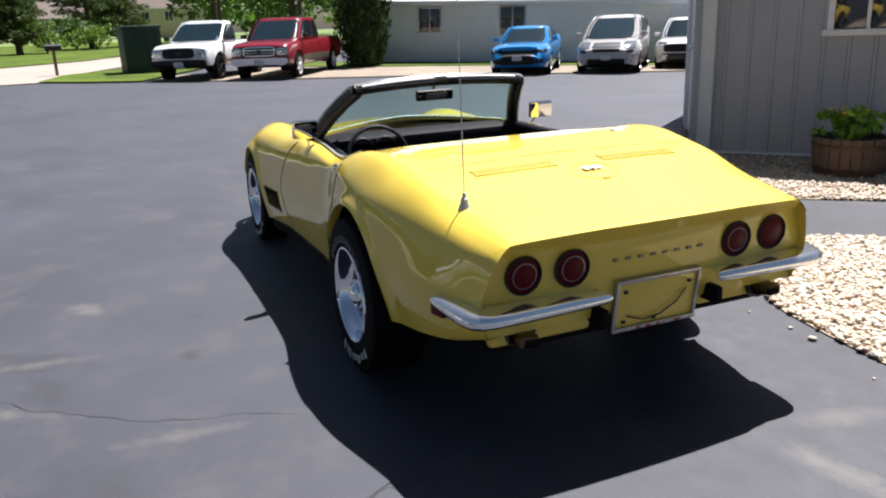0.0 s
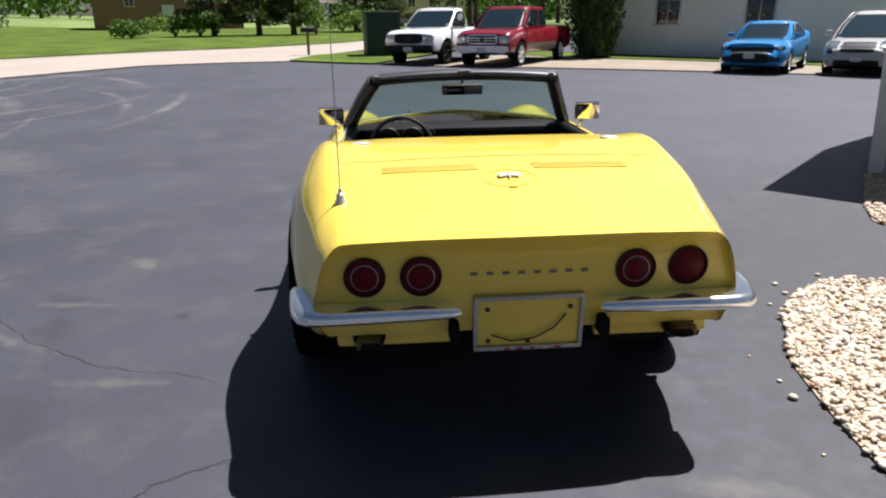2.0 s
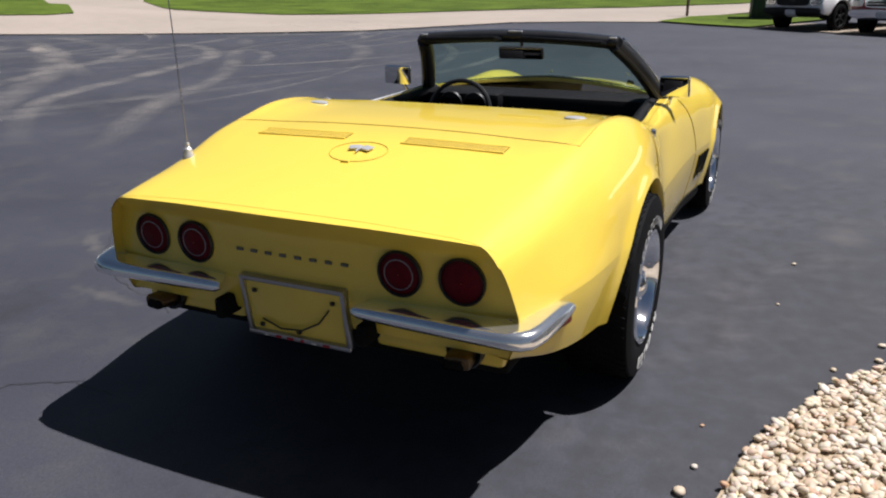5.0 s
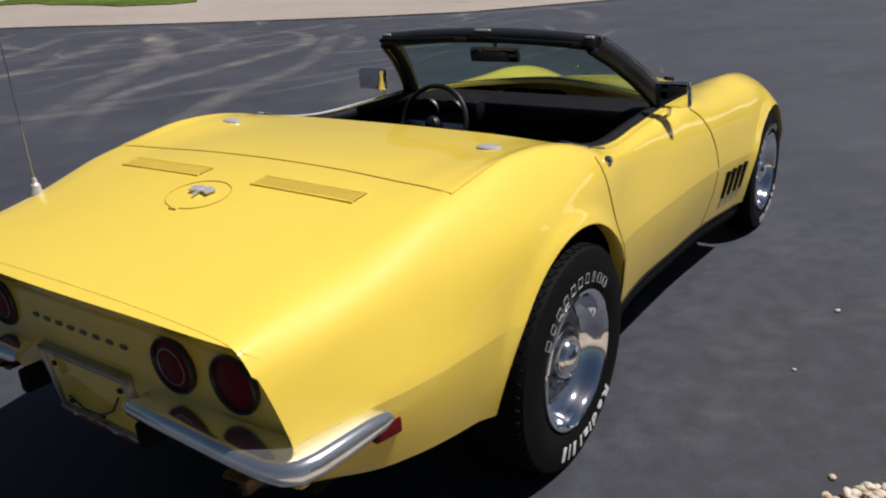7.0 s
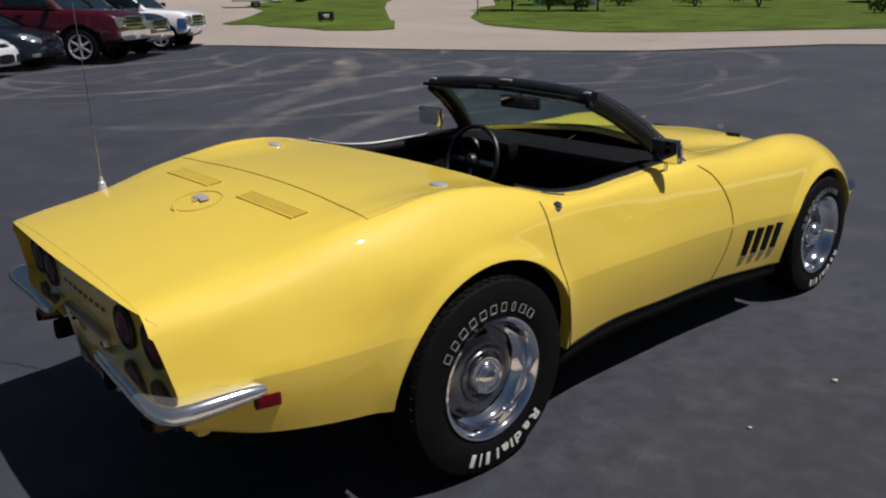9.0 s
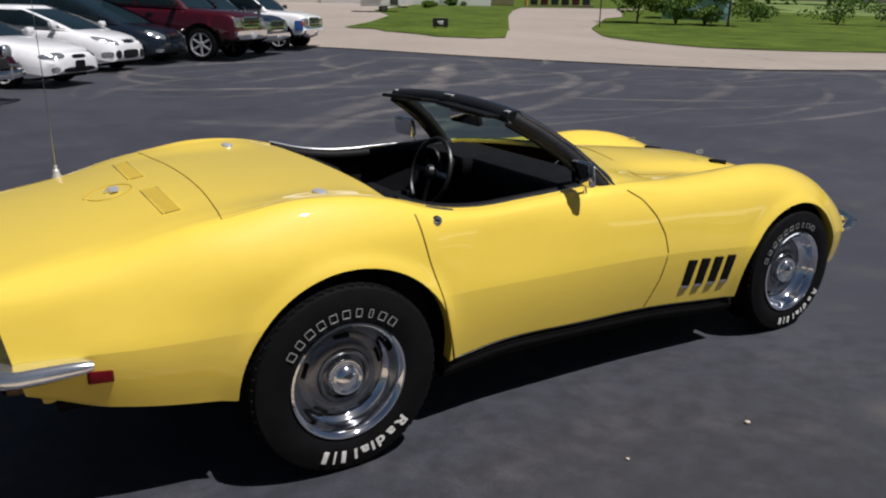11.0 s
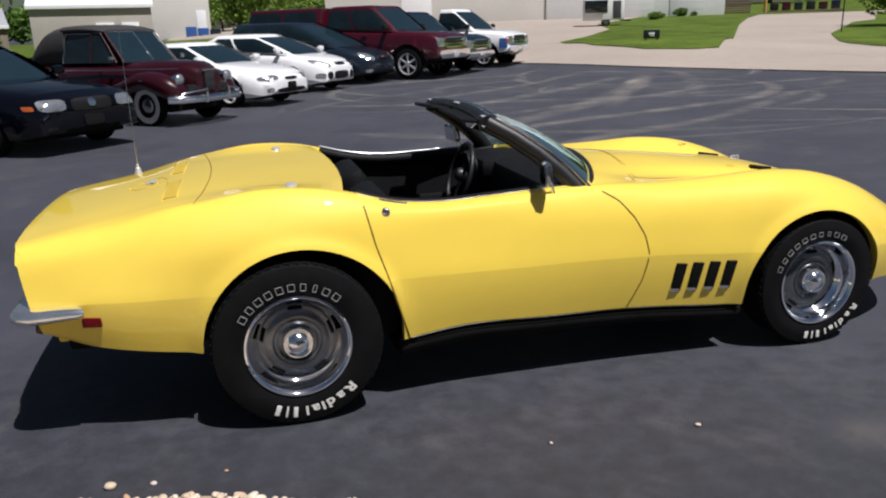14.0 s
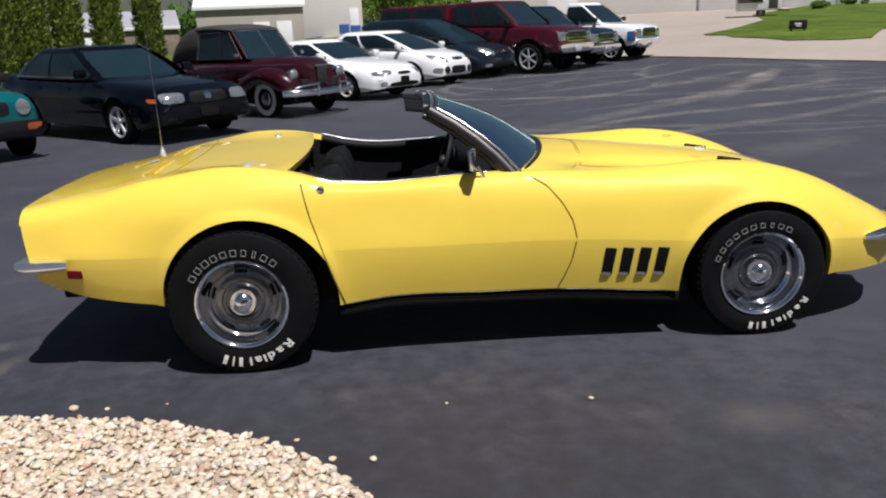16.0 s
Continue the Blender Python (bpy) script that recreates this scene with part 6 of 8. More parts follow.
def vehicle(name, label, m, colour, spec, category="car"):
    """A parked vehicle. Its own axes: x ahead, origin on the ground under the front axle."""
    car = thing(name, m, label, category, "parked vehicles")
    wb, front, rear, half, wr = spec["wb"], spec["front"], -spec["wb"] - spec["rear"], spec["half"], spec["wheel"]
    ar = wr + spec.get("gap", 0.06)
    top, sill = spec["top"], spec.get("sill", 0.24)
    boxy = spec.get("square", False)

    def low(x):
        z = sill + 0.06 * max(0, (x - front + 0.35) / 0.35) + 0.12 * max(0, (rear + 0.45 - x) / 0.45)
        for ax in (0.0, -wb):
            if abs(x - ax) < ar:
                z = max(z, wr + math.sqrt(ar * ar - (x - ax) ** 2) * spec.get("arch", 0.96))
        return z

    def half_at(x):
        nose = max(0.0, 1 - (front - x) / 0.8)
        tail = max(0.0, 1 - (x - rear) / 0.6)
        flare = 0.0 if boxy else sum(0.018 * math.exp(-(((x - ax) / 0.36) ** 2)) for ax in (0.0, -wb))
        return half * (1 - spec.get("nose", 0.14) * nose**2.4 - spec.get("tail", 0.10) * tail**2) + flare

    def top_z(x):
        return float(np.interp(x, [p[0] for p in top], [p[1] for p in top])) if boxy else float(glide(top, x)[0])

    xs = set(np.linspace(rear, front, 48))
    for ax in (0.0, -wb):
        xs = {x for x in xs if abs(abs(x - ax) - ar) > 0.03}
        xs |= {ax + ar * math.cos(a) for a in np.linspace(0.03, math.pi - 0.03, 15)} | {ax - ar - 0.003, ax + ar + 0.003}
    xs = sorted(x for x in xs if x <= front)

    def section(x):
        w, zt, zl = half_at(x), top_z(x), low(x)
        drop = 0.07 if boxy else 0.10
        zm = 0.62 * zt + 0.02
        pts = [(0, zt + 0.012), (0.40 * w, zt + 0.008), (0.70 * w, zt - 0.012), (0.85 * w, zt - 0.4 * drop), (0.935 * w, zt - drop), (0.975 * w, zt - 1.9 * drop), (0.998 * w, zm + 0.04), (w, zm - 0.10), (0.985 * w, zm - 0.22), (0.965 * w, max(0.34, sill + 0.06)), (0.93 * w, sill), (0.85 * w, sill)]
        pts = [(y, max(z, zl + (0.0 if i > 8 else 0.0))) for i, (y, z) in enumerate(pts)]
        return [Vector((x, y, z)) for y, z in pts] + [Vector((x, -y, z)) for y, z in pts[:0:-1]]

    loops = [section(x) for x in xs]
    # Rounded ends: the last sections shrink toward their middles.
    puff = spec.get("puff", 0.10)
    for end, way in ((0, -1), (-1, 1)):
        last = loops[end]
        mid = sum(last, Vector()) / len(last)
        mid.z = 0.5 * (max(p.z for p in last) + min(p.z for p in last))
        extra = []
        for k, d in ((0.985, 0.22), (0.95, 0.42), (0.88, 0.62), (0.72, 0.82), (0.45, 0.95), (0.02, 1.0)):
            ky = 1 - (1 - k) * 0.6
            extra.append([Vector((p.x + way * puff * d * (1.0 if way > 0 else 0.7), mid.y + (p.y - mid.y) * (ky if k > 0.1 else k), mid.z + (p.z - mid.z) * k)) for p in last])
        loops = loops + extra if way > 0 else extra[::-1] + loops
    v, f = rings(loops)
    mesh_ob("body", v, f, colour, car, sharp=50)
    tree = bvhtree.BVHTree.FromPolygons([tuple(p) for p in v], f)
    box_part("underbody", (front - rear - 0.5, half * 1.6, 0.12), ((front + rear) / 2, 0, sill + 0.02), UNDER, car, 0.03)
    for ax in (0.0, -wb):
        for s in (1, -1):
            box_part("wheel_well", (ar * 1.96, 0.3, ar * 1.0), (ax, s * (half - 0.22), wr + ar * 0.42), UNDER, car, 0.05)
            plain_wheel(car, ax, s * (half - 0.115), wr, 0.22, spec.get("rim", DULL_METAL), spokes=spec.get("spokes", 6))
    # Greenhouse: a rounded shell with panes let into it.
    for cab in spec["cabs"]:
        ra, rb, fb, fa, roof = cab["rear"], cab["rear_top"], cab["front_top"], cab["front"], cab["roof"]
        kind = cab.get("roof_mat") or colour
        ya, yb = half * cab.get("base", 0.90), half * cab.get("head", 0.70)
        power = cab.get("power", 4.5)

        def shell(u, share, side, off=0.0):
            """u up the shell; side 'f' or 'r': share across; side 1 or -1: share along from rear to front."""
            x0, x1 = ra + (rb - ra) * u, fa + (fb - fa) * u
            cx, hx = (x0 + x1) / 2, (x1 - x0) / 2
            hy = ya + (yb - ya) * u + 0.05 * math.sin(math.pi * u) * (0.3 if boxy else 1)
            if side in ("f", "r"):
                k = 1 if side == "f" else -1
                x, y = cx + k * hx * (1 - min(1, abs(share)) ** power) ** (1 / power), hy * share
            else:
                q = 2 * share - 1
                x, y = cx + hx * q, side * hy * (1 - min(1, abs(q)) ** (power * 2)) ** (1 / (power * 2))
            base = top_z(min(max(x, rear + 0.05), front - 0.1)) - 0.03
            arc = 0.03 * math.sin(math.pi * u) * (0.4 if boxy else 1)
            p = Vector((x, y, base + (roof - base) * u))
            if off or arc:
                n = Vector((p.x - cx, 0, 0)).normalized() if side in ("f", "r") else Vector((0, side, 0))
                p += (n + Vector((0, 0, 0.5))).normalized() * off
            return p

        order = [("f", q) for q in np.linspace(-0.97, 0.97, 13)] + [(1, q) for q in np.linspace(0.985, 0.015, 19)] + [("r", q) for q in np.linspace(0.97, -0.97, 13)] + [(-1, q) for q in np.linspace(0.015, 0.985, 19)]
        loops = [[shell(u, q, s) for s, q in order] for u in (0, 0.2, 0.4, 0.6, 0.8, 0.93, 1.0)]
        last = loops[-1]
        mid = Vector(((rb + fb) / 2, 0, roof))
        for k, up in ((0.965, 0.35), (0.9, 0.58), (0.75, 0.80), (0.5, 0.95), (0.2, 1.0), (0.02, 1.0)):
            loops.append([Vector((mid.x + (p.x - mid.x) * k, p.y * k, roof + cab.get("crown", 0.06) * up)) for p in last])
        v, f = rings(loops, cap=False)
        mesh_ob("roof", v, f, kind, car, sharp=50)

        def pane(name, side, a, b, lo=0.07, hi=0.90, mat=DARK_GLASS):
            rows = []
            for j in range(9):
                t = j / 8
                u = lo + (hi - lo) * t
                inset = 0.10 * max(0, abs(2 * t - 1) - 0.7) / 0.3
                rows.append([shell(u, a + (b - a) * (inset / 2 + (1 - inset) * i / 10), side, 0.007) for i in range(11)])
            v, f = rings(rows, closed=False)
            return mesh_ob(name, v, f, mat, car, sharp=60)

        edge = cab.get("pillar", 0.91)
        if cab.get("glass_f", True):
            pane("windshield", "f", -edge, edge, 0.06, 0.93, FRONT_GLASS)
        pane("rear_window", "r", -0.86, 0.86, 0.12, 0.90, cab.get("rear_mat") or DARK_GLASS)
        cuts = cab.get("cuts", (0.0, 0.5, 1.0))
        for s in (1, -1):
            for k, (a, b) in enumerate(zip(cuts, cuts[1:])):
                if a in cab.get("blind", ()):
                    continue
                lo = a + (0.045 if k == 0 else 0.016)
                hi = b - (0.05 if k == len(cuts) - 2 else 0.016)
                pane("side_window", s, lo, hi, 0.10, 0.88)
            tube_part("belt_trim", [shell(0.075, q, s, 0.004) for q in np.linspace(0.06, 0.95, 9)], 0.009, cab.get("belt_mat") or BLACK_TRIM, car, 6)
        if cab.get("mirrors", True):
            for s in (1, -1):
                p = shell(0.12, 0.90, s)
                box_part("door_mirror", (0.12, 0.20, 0.14), (p.x + 0.02, p.y + s * 0.13, p.z + 0.05), spec.get("mirror") or colour, car, 0.05)
    # Pieces let into the face and the back: centre y and z, width, height, how far proud.
    for y, z, w, h, mat, kind, *more in spec.get("face", ()):
        for s in ((1, -1) if y else (1,)):
            skin_patch(kind, tree, (s * y, z), (w, h), "x", mat, car, more[0] if more else 0.006, more[1] if len(more) > 1 else 5.0, slant=s * (more[2] if len(more) > 2 else 0.0))
    for y, z, w, h, mat, kind, *more in spec.get("back", ()):
        for s in ((1, -1) if y else (1,)):
            skin_patch(kind, tree, (s * y, z), (w, h), "-x", mat, car, more[0] if more else 0.006)
    # Door seams, handles, side trim.
    for s in (1, -1):
        side = "y" if s > 0 else "-y"
        for x in spec.get("seams", ()):
            zt = top_z(x) - 0.05
            skin_patch("door_seam", tree, (x, (zt + sill + 0.1) / 2), (0.010, zt - sill - 0.1), side, UNDER, car, 0.001, 9)
        for x in spec.get("handles", ()):
            skin_patch("door_handle", tree, (x, top_z(x) - 0.17), (0.18, 0.035), side, spec.get("handle_mat") or colour, car, 0.025, 3)
        if "trim" in spec:
            z, mat, h = spec["trim"]
            skin_patch("side_trim", tree, (-wb / 2, z), (wb - 2 * ar - 0.06, h), side, mat, car, 0.008, 9)
            if spec.get("trim_ends"):
                skin_patch("side_trim", tree, ((front + ar) / 2 + 0.02, z), (front - ar - 0.02, h), side, mat, car, 0.008, 9)
                skin_patch("side_trim", tree, ((rear - wb - ar) / 2, z), (-wb - ar - rear - 0.06, h), side, mat, car, 0.008, 9)
    return car


def sedan_specs():
    lamp, blk, chrome, dark = LAMP, BLACK_TRIM, CHROME, DARK_GRILLE
    black = dict(wb=2.91, front=0.94, rear=1.34, half=0.98, wheel=0.345, rim=BRIGHT_RIM, spokes=5, nose=0.16, puff=0.09,
                 top=[(-4.25, 0.86), (-4.1, 0.99), (-3.4, 1.04), (-2.9, 1.03), (-1.6, 1.01), (-0.75, 1.0), (0.2, 0.93), (0.7, 0.86), (0.88, 0.82), (0.94, 0.77)],
                 cabs=[dict(rear=-3.65, rear_top=-2.85, front_top=-1.55, front=-0.50, roof=1.45, cuts=(0.0, 0.17, 0.50, 1.0), blind=(0.0,), belt_mat=CHROME)],
                 face=[(0.60, 0.69, 0.36, 0.15, lamp, "headlamp", 0.006, 4), (0.845, 0.665, 0.07, 0.06, AMBER, "turn_lamp"), (0, 0.68, 0.66, 0.17, dark, "grille"), (0.0, 0.55, 1.80, 0.012, UNDER, "bumper_seam", 0.002, 9), (0.66, 0.36, 0.15, 0.09, dark, "fog_lamp"), (0, 0.69, 0.12, 0.12, chrome, "grille_badge", 0.016, 2), (0, 0.46, 0.32, 0.15, dark, "plate_blank", 0.02), (0, 0.34, 0.9, 0.09, UNDER, "lower_intake")],
                 seams=(-0.45, -1.65, -2.65), handles=(-1.45, -2.45))
    coupe = dict(wb=2.57, front=0.88, rear=1.0, half=0.91, wheel=0.325, rim=WHITE_RUBBER, spokes=5, nose=0.26, puff=0.12, sill=0.20,
                 top=[(-3.57, 0.80), (-3.45, 0.97), (-2.9, 0.99), (-1.5, 0.94), (-0.7, 0.93), (0.1, 0.86), (0.55, 0.78), (0.8, 0.70), (0.88, 0.65)],
                 cabs=[dict(rear=-3.15, rear_top=-2.15, front_top=-1.45, front=-0.35, roof=1.31, cuts=(0.0, 0.24, 0.42, 1.0), blind=(0.0,))],
                 face=[(0.58, 0.60, 0.36, 0.10, lamp, "headlamp", 0.005, 3, -0.1), (0, 0.58, 0.42, 0.07, dark, "grille", 0.004, 3), (0, 0.335, 0.95, 0.10, dark, "lower_intake", 0.004, 3), (0.62, 0.36, 0.12, 0.10, lamp, "fog_lamp", 0.006, 2), (0, 0.43, 0.28, 0.15, UNDER, "plate_blank", 0.02)],
                 seams=(-0.35, -1.75), handles=(-1.55,))
    hatch = dict(wb=2.65, front=0.80, rear=0.75, half=0.915, wheel=0.32, nose=0.30, tail=0.16, puff=0.12, sill=0.20,
                 top=[(-3.40, 0.88), (-3.3, 1.06), (-2.6, 1.06), (-1.4, 1.02), (-0.5, 0.99), (0.1, 0.93), (0.45, 0.86), (0.7, 0.78), (0.8, 0.72)],
                 cabs=[dict(rear=-3.30, rear_top=-2.75, front_top=-1.35, front=0.10, roof=1.42, cuts=(0.0, 0.14, 0.47, 1.0), blind=(0.0,), crown=0.07)],
                 face=[(0.60, 0.72, 0.34, 0.12, lamp, "headlamp", 0.005, 3, 0.35), (0, 0.69, 0.44, 0.05, dark, "grille", 0.004, 3), (0, 0.72, 0.46, 0.014, chrome, "grille_bar", 0.014), (0, 0.42, 0.62, 0.20, dark, "lower_intake", 0.005, 4), (0.47, 0.42, 0.20, 0.19, dark, "side_intake", 0.005, 2), (0.68, 0.42, 0.15, 0.12, lamp, "fog_lamp", 0.006, 3), (0, 0.70, 0.13, 0.06, NAVY, "badge", 0.022, 2)],
                 seams=(-0.35, -1.45, -2.45), handles=(-1.3, -2.3))
    van = dict(wb=3.0, front=0.88, rear=1.05, half=0.98, wheel=0.34, nose=0.26, tail=0.08, puff=0.12,
               top=[(-4.05, 0.98), (-3.98, 1.10), (-2.5, 1.10), (-1.0, 1.08), (-0.2, 1.05), (0.3, 0.98), (0.65, 0.90), (0.8, 0.84), (0.88, 0.78)],
               cabs=[dict(rear=-4.05, rear_top=-3.80, front_top=-1.55, front=0.15, roof=1.70, cuts=(0.0, 0.30, 0.60, 1.0), crown=0.07, base=0.93, head=0.76)],
               face=[(0.62, 0.76, 0.34, 0.19, lamp, "headlamp", 0.005, 3, 0.25), (0, 0.74, 0.62, 0.14, chrome, "grille", 0.01, 4), (0, 0.74, 0.56, 0.09, dark, "grille_mesh", 0.014), (0, 0.74, 0.12, 0.09, chrome, "grille_badge", 0.022, 2), (0, 0.57, 1.6, 0.012, UNDER, "bumper_seam", 0.002, 9), (0, 0.36, 0.9, 0.11, dark, "lower_intake"), (0.66, 0.37, 0.17, 0.09, lamp, "fog_lamp", 0.006, 3)],
               seams=(-0.5, -1.55, -2.75), handles=(-1.4, -1.75), trim=(0.62, NAVY, 0.04))
    return black, coupe, hatch, van


def truck_spec(wb=3.6, square=True, roof=1.93, half=1.0, wheel=0.40, cap=None, crew=True, hood=1.18, bed=1.30, sill=0.42, front=0.95, rear=1.2, chrome=CHROME, paint_low=None, lamps=None, body=None):
    cab_rear = -2.75 if crew else -1.75
    r = -wb - rear
    hood -= 0.02
    spec = dict(wb=wb, front=front - 0.06, rear=rear, half=half, wheel=wheel, gap=0.13, square=square, sill=sill, nose=0.07, tail=0.02, puff=0.05, rim=BRIGHT_RIM if chrome is CHROME else chrome, spokes=6,
                top=[(r, bed), (cab_rear - 0.12, bed), (cab_rear - 0.05, bed), (-0.55, hood + 0.06), (-0.3, hood + 0.05), (front - 0.4, hood), (front - 0.2, hood - 0.03), (front - 0.12, hood - 0.07), (front, hood - 0.14)],
                cabs=[dict(rear=cab_rear, rear_top=cab_rear + 0.10, front_top=-1.15, front=-0.30, roof=roof - 0.05, cuts=(0.0, 0.43, 1.0) if crew else (0.05, 1.0), base=0.94, head=0.80, crown=0.06, power=6)],
                face=[(half * 0.74, hood - 0.29, 0.34, 0.24, LAMP, "headlamp", 0.012), (0, hood - 0.29, half * 1.06, 0.30, chrome, "grille", 0.02), (0, hood - 0.21, half * 0.96, 0.055, DARK_GRILLE, "grille_slot", 0.024), (0, hood - 0.29, half * 0.96, 0.055, DARK_GRILLE, "grille_slot", 0.024), (0, hood - 0.37, half * 0.96, 0.055, DARK_GRILLE, "grille_slot", 0.024), (0, hood - 0.29, 0.20, 0.09, body or BLACK_TRIM, "grille_badge", 0.034, 2), (0, hood - 0.58, half * 1.80, 0.19, chrome, "bumper", 0.09, 6), (0, hood - 0.60, 0.32, 0.13, PLATE, "plate_blank", 0.10), (0, hood - 0.74, half * 1.7, 0.14, DARK_GRILLE, "air_dam", 0.03)],
                seams=(-0.4, -1.5) + ((-2.6,) if crew else ()), handles=(-1.35,) + ((-2.45,) if crew else ()), mirror=BLACK_TRIM)
    if cap:
        spec["cabs"].append(dict(rear=r + 0.03, rear_top=r + 0.20, front_top=cab_rear - 0.14, front=cab_rear - 0.10, roof=cap, cuts=(0.0, 0.5, 1.0), base=0.95, head=0.84, crown=0.05, mirrors=False, roof_mat=body, power=7, glass_f=False))
    return spec


def old_maroon(m):
    """A rounded forties convertible with separate fenders and a raised dark canvas top."""
    car = thing("vintage_car", m, "maroon forties convertible with a raised black canvas top and whitewall tyres", "car", "parked vehicles")
    wb = 2.90

    def loft(name, table, material, floor, power=2.6, parent=car, label="", n=20):
        """Rows of x, half width, top z, bottom z, centre y."""
        loops = []
        x0, x1 = table[0][0], table[-1][0]
        for x in np.linspace(x0, x1, 26):
            w, zt, zb, cy = glide(table, x)
            loop = []
            for k in range(n):
                a = 2 * math.pi * k / n
                c, s = math.cos(a), math.sin(a)
                px = math.copysign(abs(c) ** (2 / power), c) * w
                pz = (zt + zb) / 2 + math.copysign(abs(s) ** (2 / power), s) * (zt - zb) / 2
                loop.append((x, cy + px, pz))
            loops.append(loop)
        v, f = rings(loops)
        return mesh_ob(name, v, f, material, parent, label, sharp=50)

    loft("body", [(-4.0, 0.25, 0.72, 0.42, 0), (-3.8, 0.55, 0.95, 0.36, 0), (-3.2, 0.76, 1.10, 0.32, 0), (-2.2, 0.82, 1.13, 0.30, 0), (-1.2, 0.82, 1.13, 0.30, 0), (-0.6, 0.73, 1.13, 0.32, 0), (0.1, 0.52, 1.12, 0.36, 0), (0.5, 0.41, 1.09, 0.40, 0), (0.70, 0.35, 1.05, 0.42, 0), (0.76, 0.29, 0.99, 0.46, 0)], MAROON_PAINT, 0, 3.2)
    for s in (1, -1):
        fender = loft("front_fender", [(-1.05, 0.10, 0.48, 0.30, s * 0.74), (-0.75, 0.19, 0.66, 0.34, s * 0.72), (-0.4, 0.22, 0.86, 0.50, s * 0.70), (0.0, 0.225, 0.945, 0.62, s * 0.69), (0.35, 0.22, 0.91, 0.50, s * 0.67), (0.6, 0.19, 0.80, 0.42, s * 0.64), (0.74, 0.10, 0.66, 0.46, s * 0.60)], MAROON_PAINT, 0, 2.3)
        loft("rear_fender", [(-3.75, 0.08, 0.58, 0.38, s * 0.70), (-3.45, 0.17, 0.80, 0.36, s * 0.74), (-2.95, 0.20, 0.90, 0.44, s * 0.76), (-2.5, 0.17, 0.80, 0.36, s * 0.74), (-2.15, 0.08, 0.55, 0.32, s * 0.72)], MAROON_PAINT, 0, 2.3)
        box_part("running_board", (1.3, 0.22, 0.06), (-1.55, s * 0.78, 0.34), BLACK_TRIM, car, 0.02)
        turn = Matrix.Translation((0.60, s * 0.60, 0.80)) @ Matrix.Rotation(radians(-90), 4, "Z")
        lamp = lathe_part("headlamp", [(0.001, 0.12), (0.05, 0.115), (0.085, 0.095), (0.098, 0.075)], LAMP, car, 24, turn, "round chromed headlamp")
        lathe_part("lamp_rim", [(0.096, 0.08), (0.108, 0.072), (0.105, 0.03), (0.06, -0.12)], CHROME, lamp, 24, turn)
        for x in (0.0, -wb):
            plain_wheel(car, x, s * 0.70, 0.355, 0.17, CHROME, True)
        tube_part("side_spear", [(x, s * (float(glide([(-2.6, 0.822), (-1.2, 0.825), (-0.6, 0.742), (0.1, 0.562), (0.5, 0.44)], x)[0])), 0.98) for x in np.linspace(-2.6, 0.5, 24)], 0.012, CHROME, car, 6)
        tube_part("fender_spear", [(x, s * (0.69 + 0.215), z) for x, z in ((-0.6, 0.72), (-0.3, 0.80), (0.1, 0.80))], 0.008, CHROME, car, 6)
        box_part("door_handle", (0.14, 0.03, 0.025), (-2.0, s * 0.825, 0.94), CHROME, car, 0.008)
        tube_part("door_seam", [(-1.05, s * 0.785, 1.08), (-1.05, s * 0.80, 0.7), (-1.08, s * 0.79, 0.42)], 0.006, UNDER, car, 6)
        tube_part("windshield_post", [(-0.60, s * 0.62, 1.10), (-1.06, s * 0.57, 1.63)], 0.026, MAROON_PAINT, car, 8)
        mirror = box_part("door_mirror", (0.05, 0.10, 0.08), (-0.66, s * 0.84, 1.18), CHROME, car, 0.02)
        v = [(-0.76, s * 0.66, 1.10), (-1.15, s * 0.60, 1.60), (-1.34, s * 0.62, 1.62), (-1.34, s * 0.71, 1.10)]
        mesh_ob("side_window", v, [(0, 1, 2, 3)], DARK_GLASS, car, smooth=False)
        v = [(-1.37, s * 0.712, 1.10), (-1.37, s * 0.622, 1.62), (-2.05, s * 0.63, 1.62), (-2.08, s * 0.72, 1.10)]
        mesh_ob("side_window", v, [(0, 1, 2, 3)], DARK_GLASS, car, smooth=False)
        for a, b in (((-1.355, 0.715, 1.10), (-1.355, 0.625, 1.63)), ((-0.74, 0.665, 1.10), (-1.14, 0.60, 1.62))):
            tube_part("window_post", [(a[0], s * a[1], a[2]), (b[0], s * b[1], b[2])], 0.018, MAROON_PAINT, car, 6)
    loft("canvas_top", [(-3.35, 0.50, 1.11, 1.00, 0), (-3.1, 0.62, 1.27, 1.02, 0), (-2.85, 0.68, 1.49, 1.03, 0), (-2.6, 0.70, 1.66, 1.03, 0), (-2.35, 0.71, 1.74, 1.04, 0), (-2.05, 0.71, 1.77, 1.05, 0)], CANVAS, 0, 5.0, label="dark canvas convertible top")
    loft("canvas_roof", [(-2.12, 0.68, 1.77, 1.61, 0), (-1.7, 0.67, 1.78, 1.62, 0), (-1.35, 0.65, 1.75, 1.62, 0), (-1.04, 0.60, 1.68, 1.62, 0)], CANVAS, 0, 3.4)
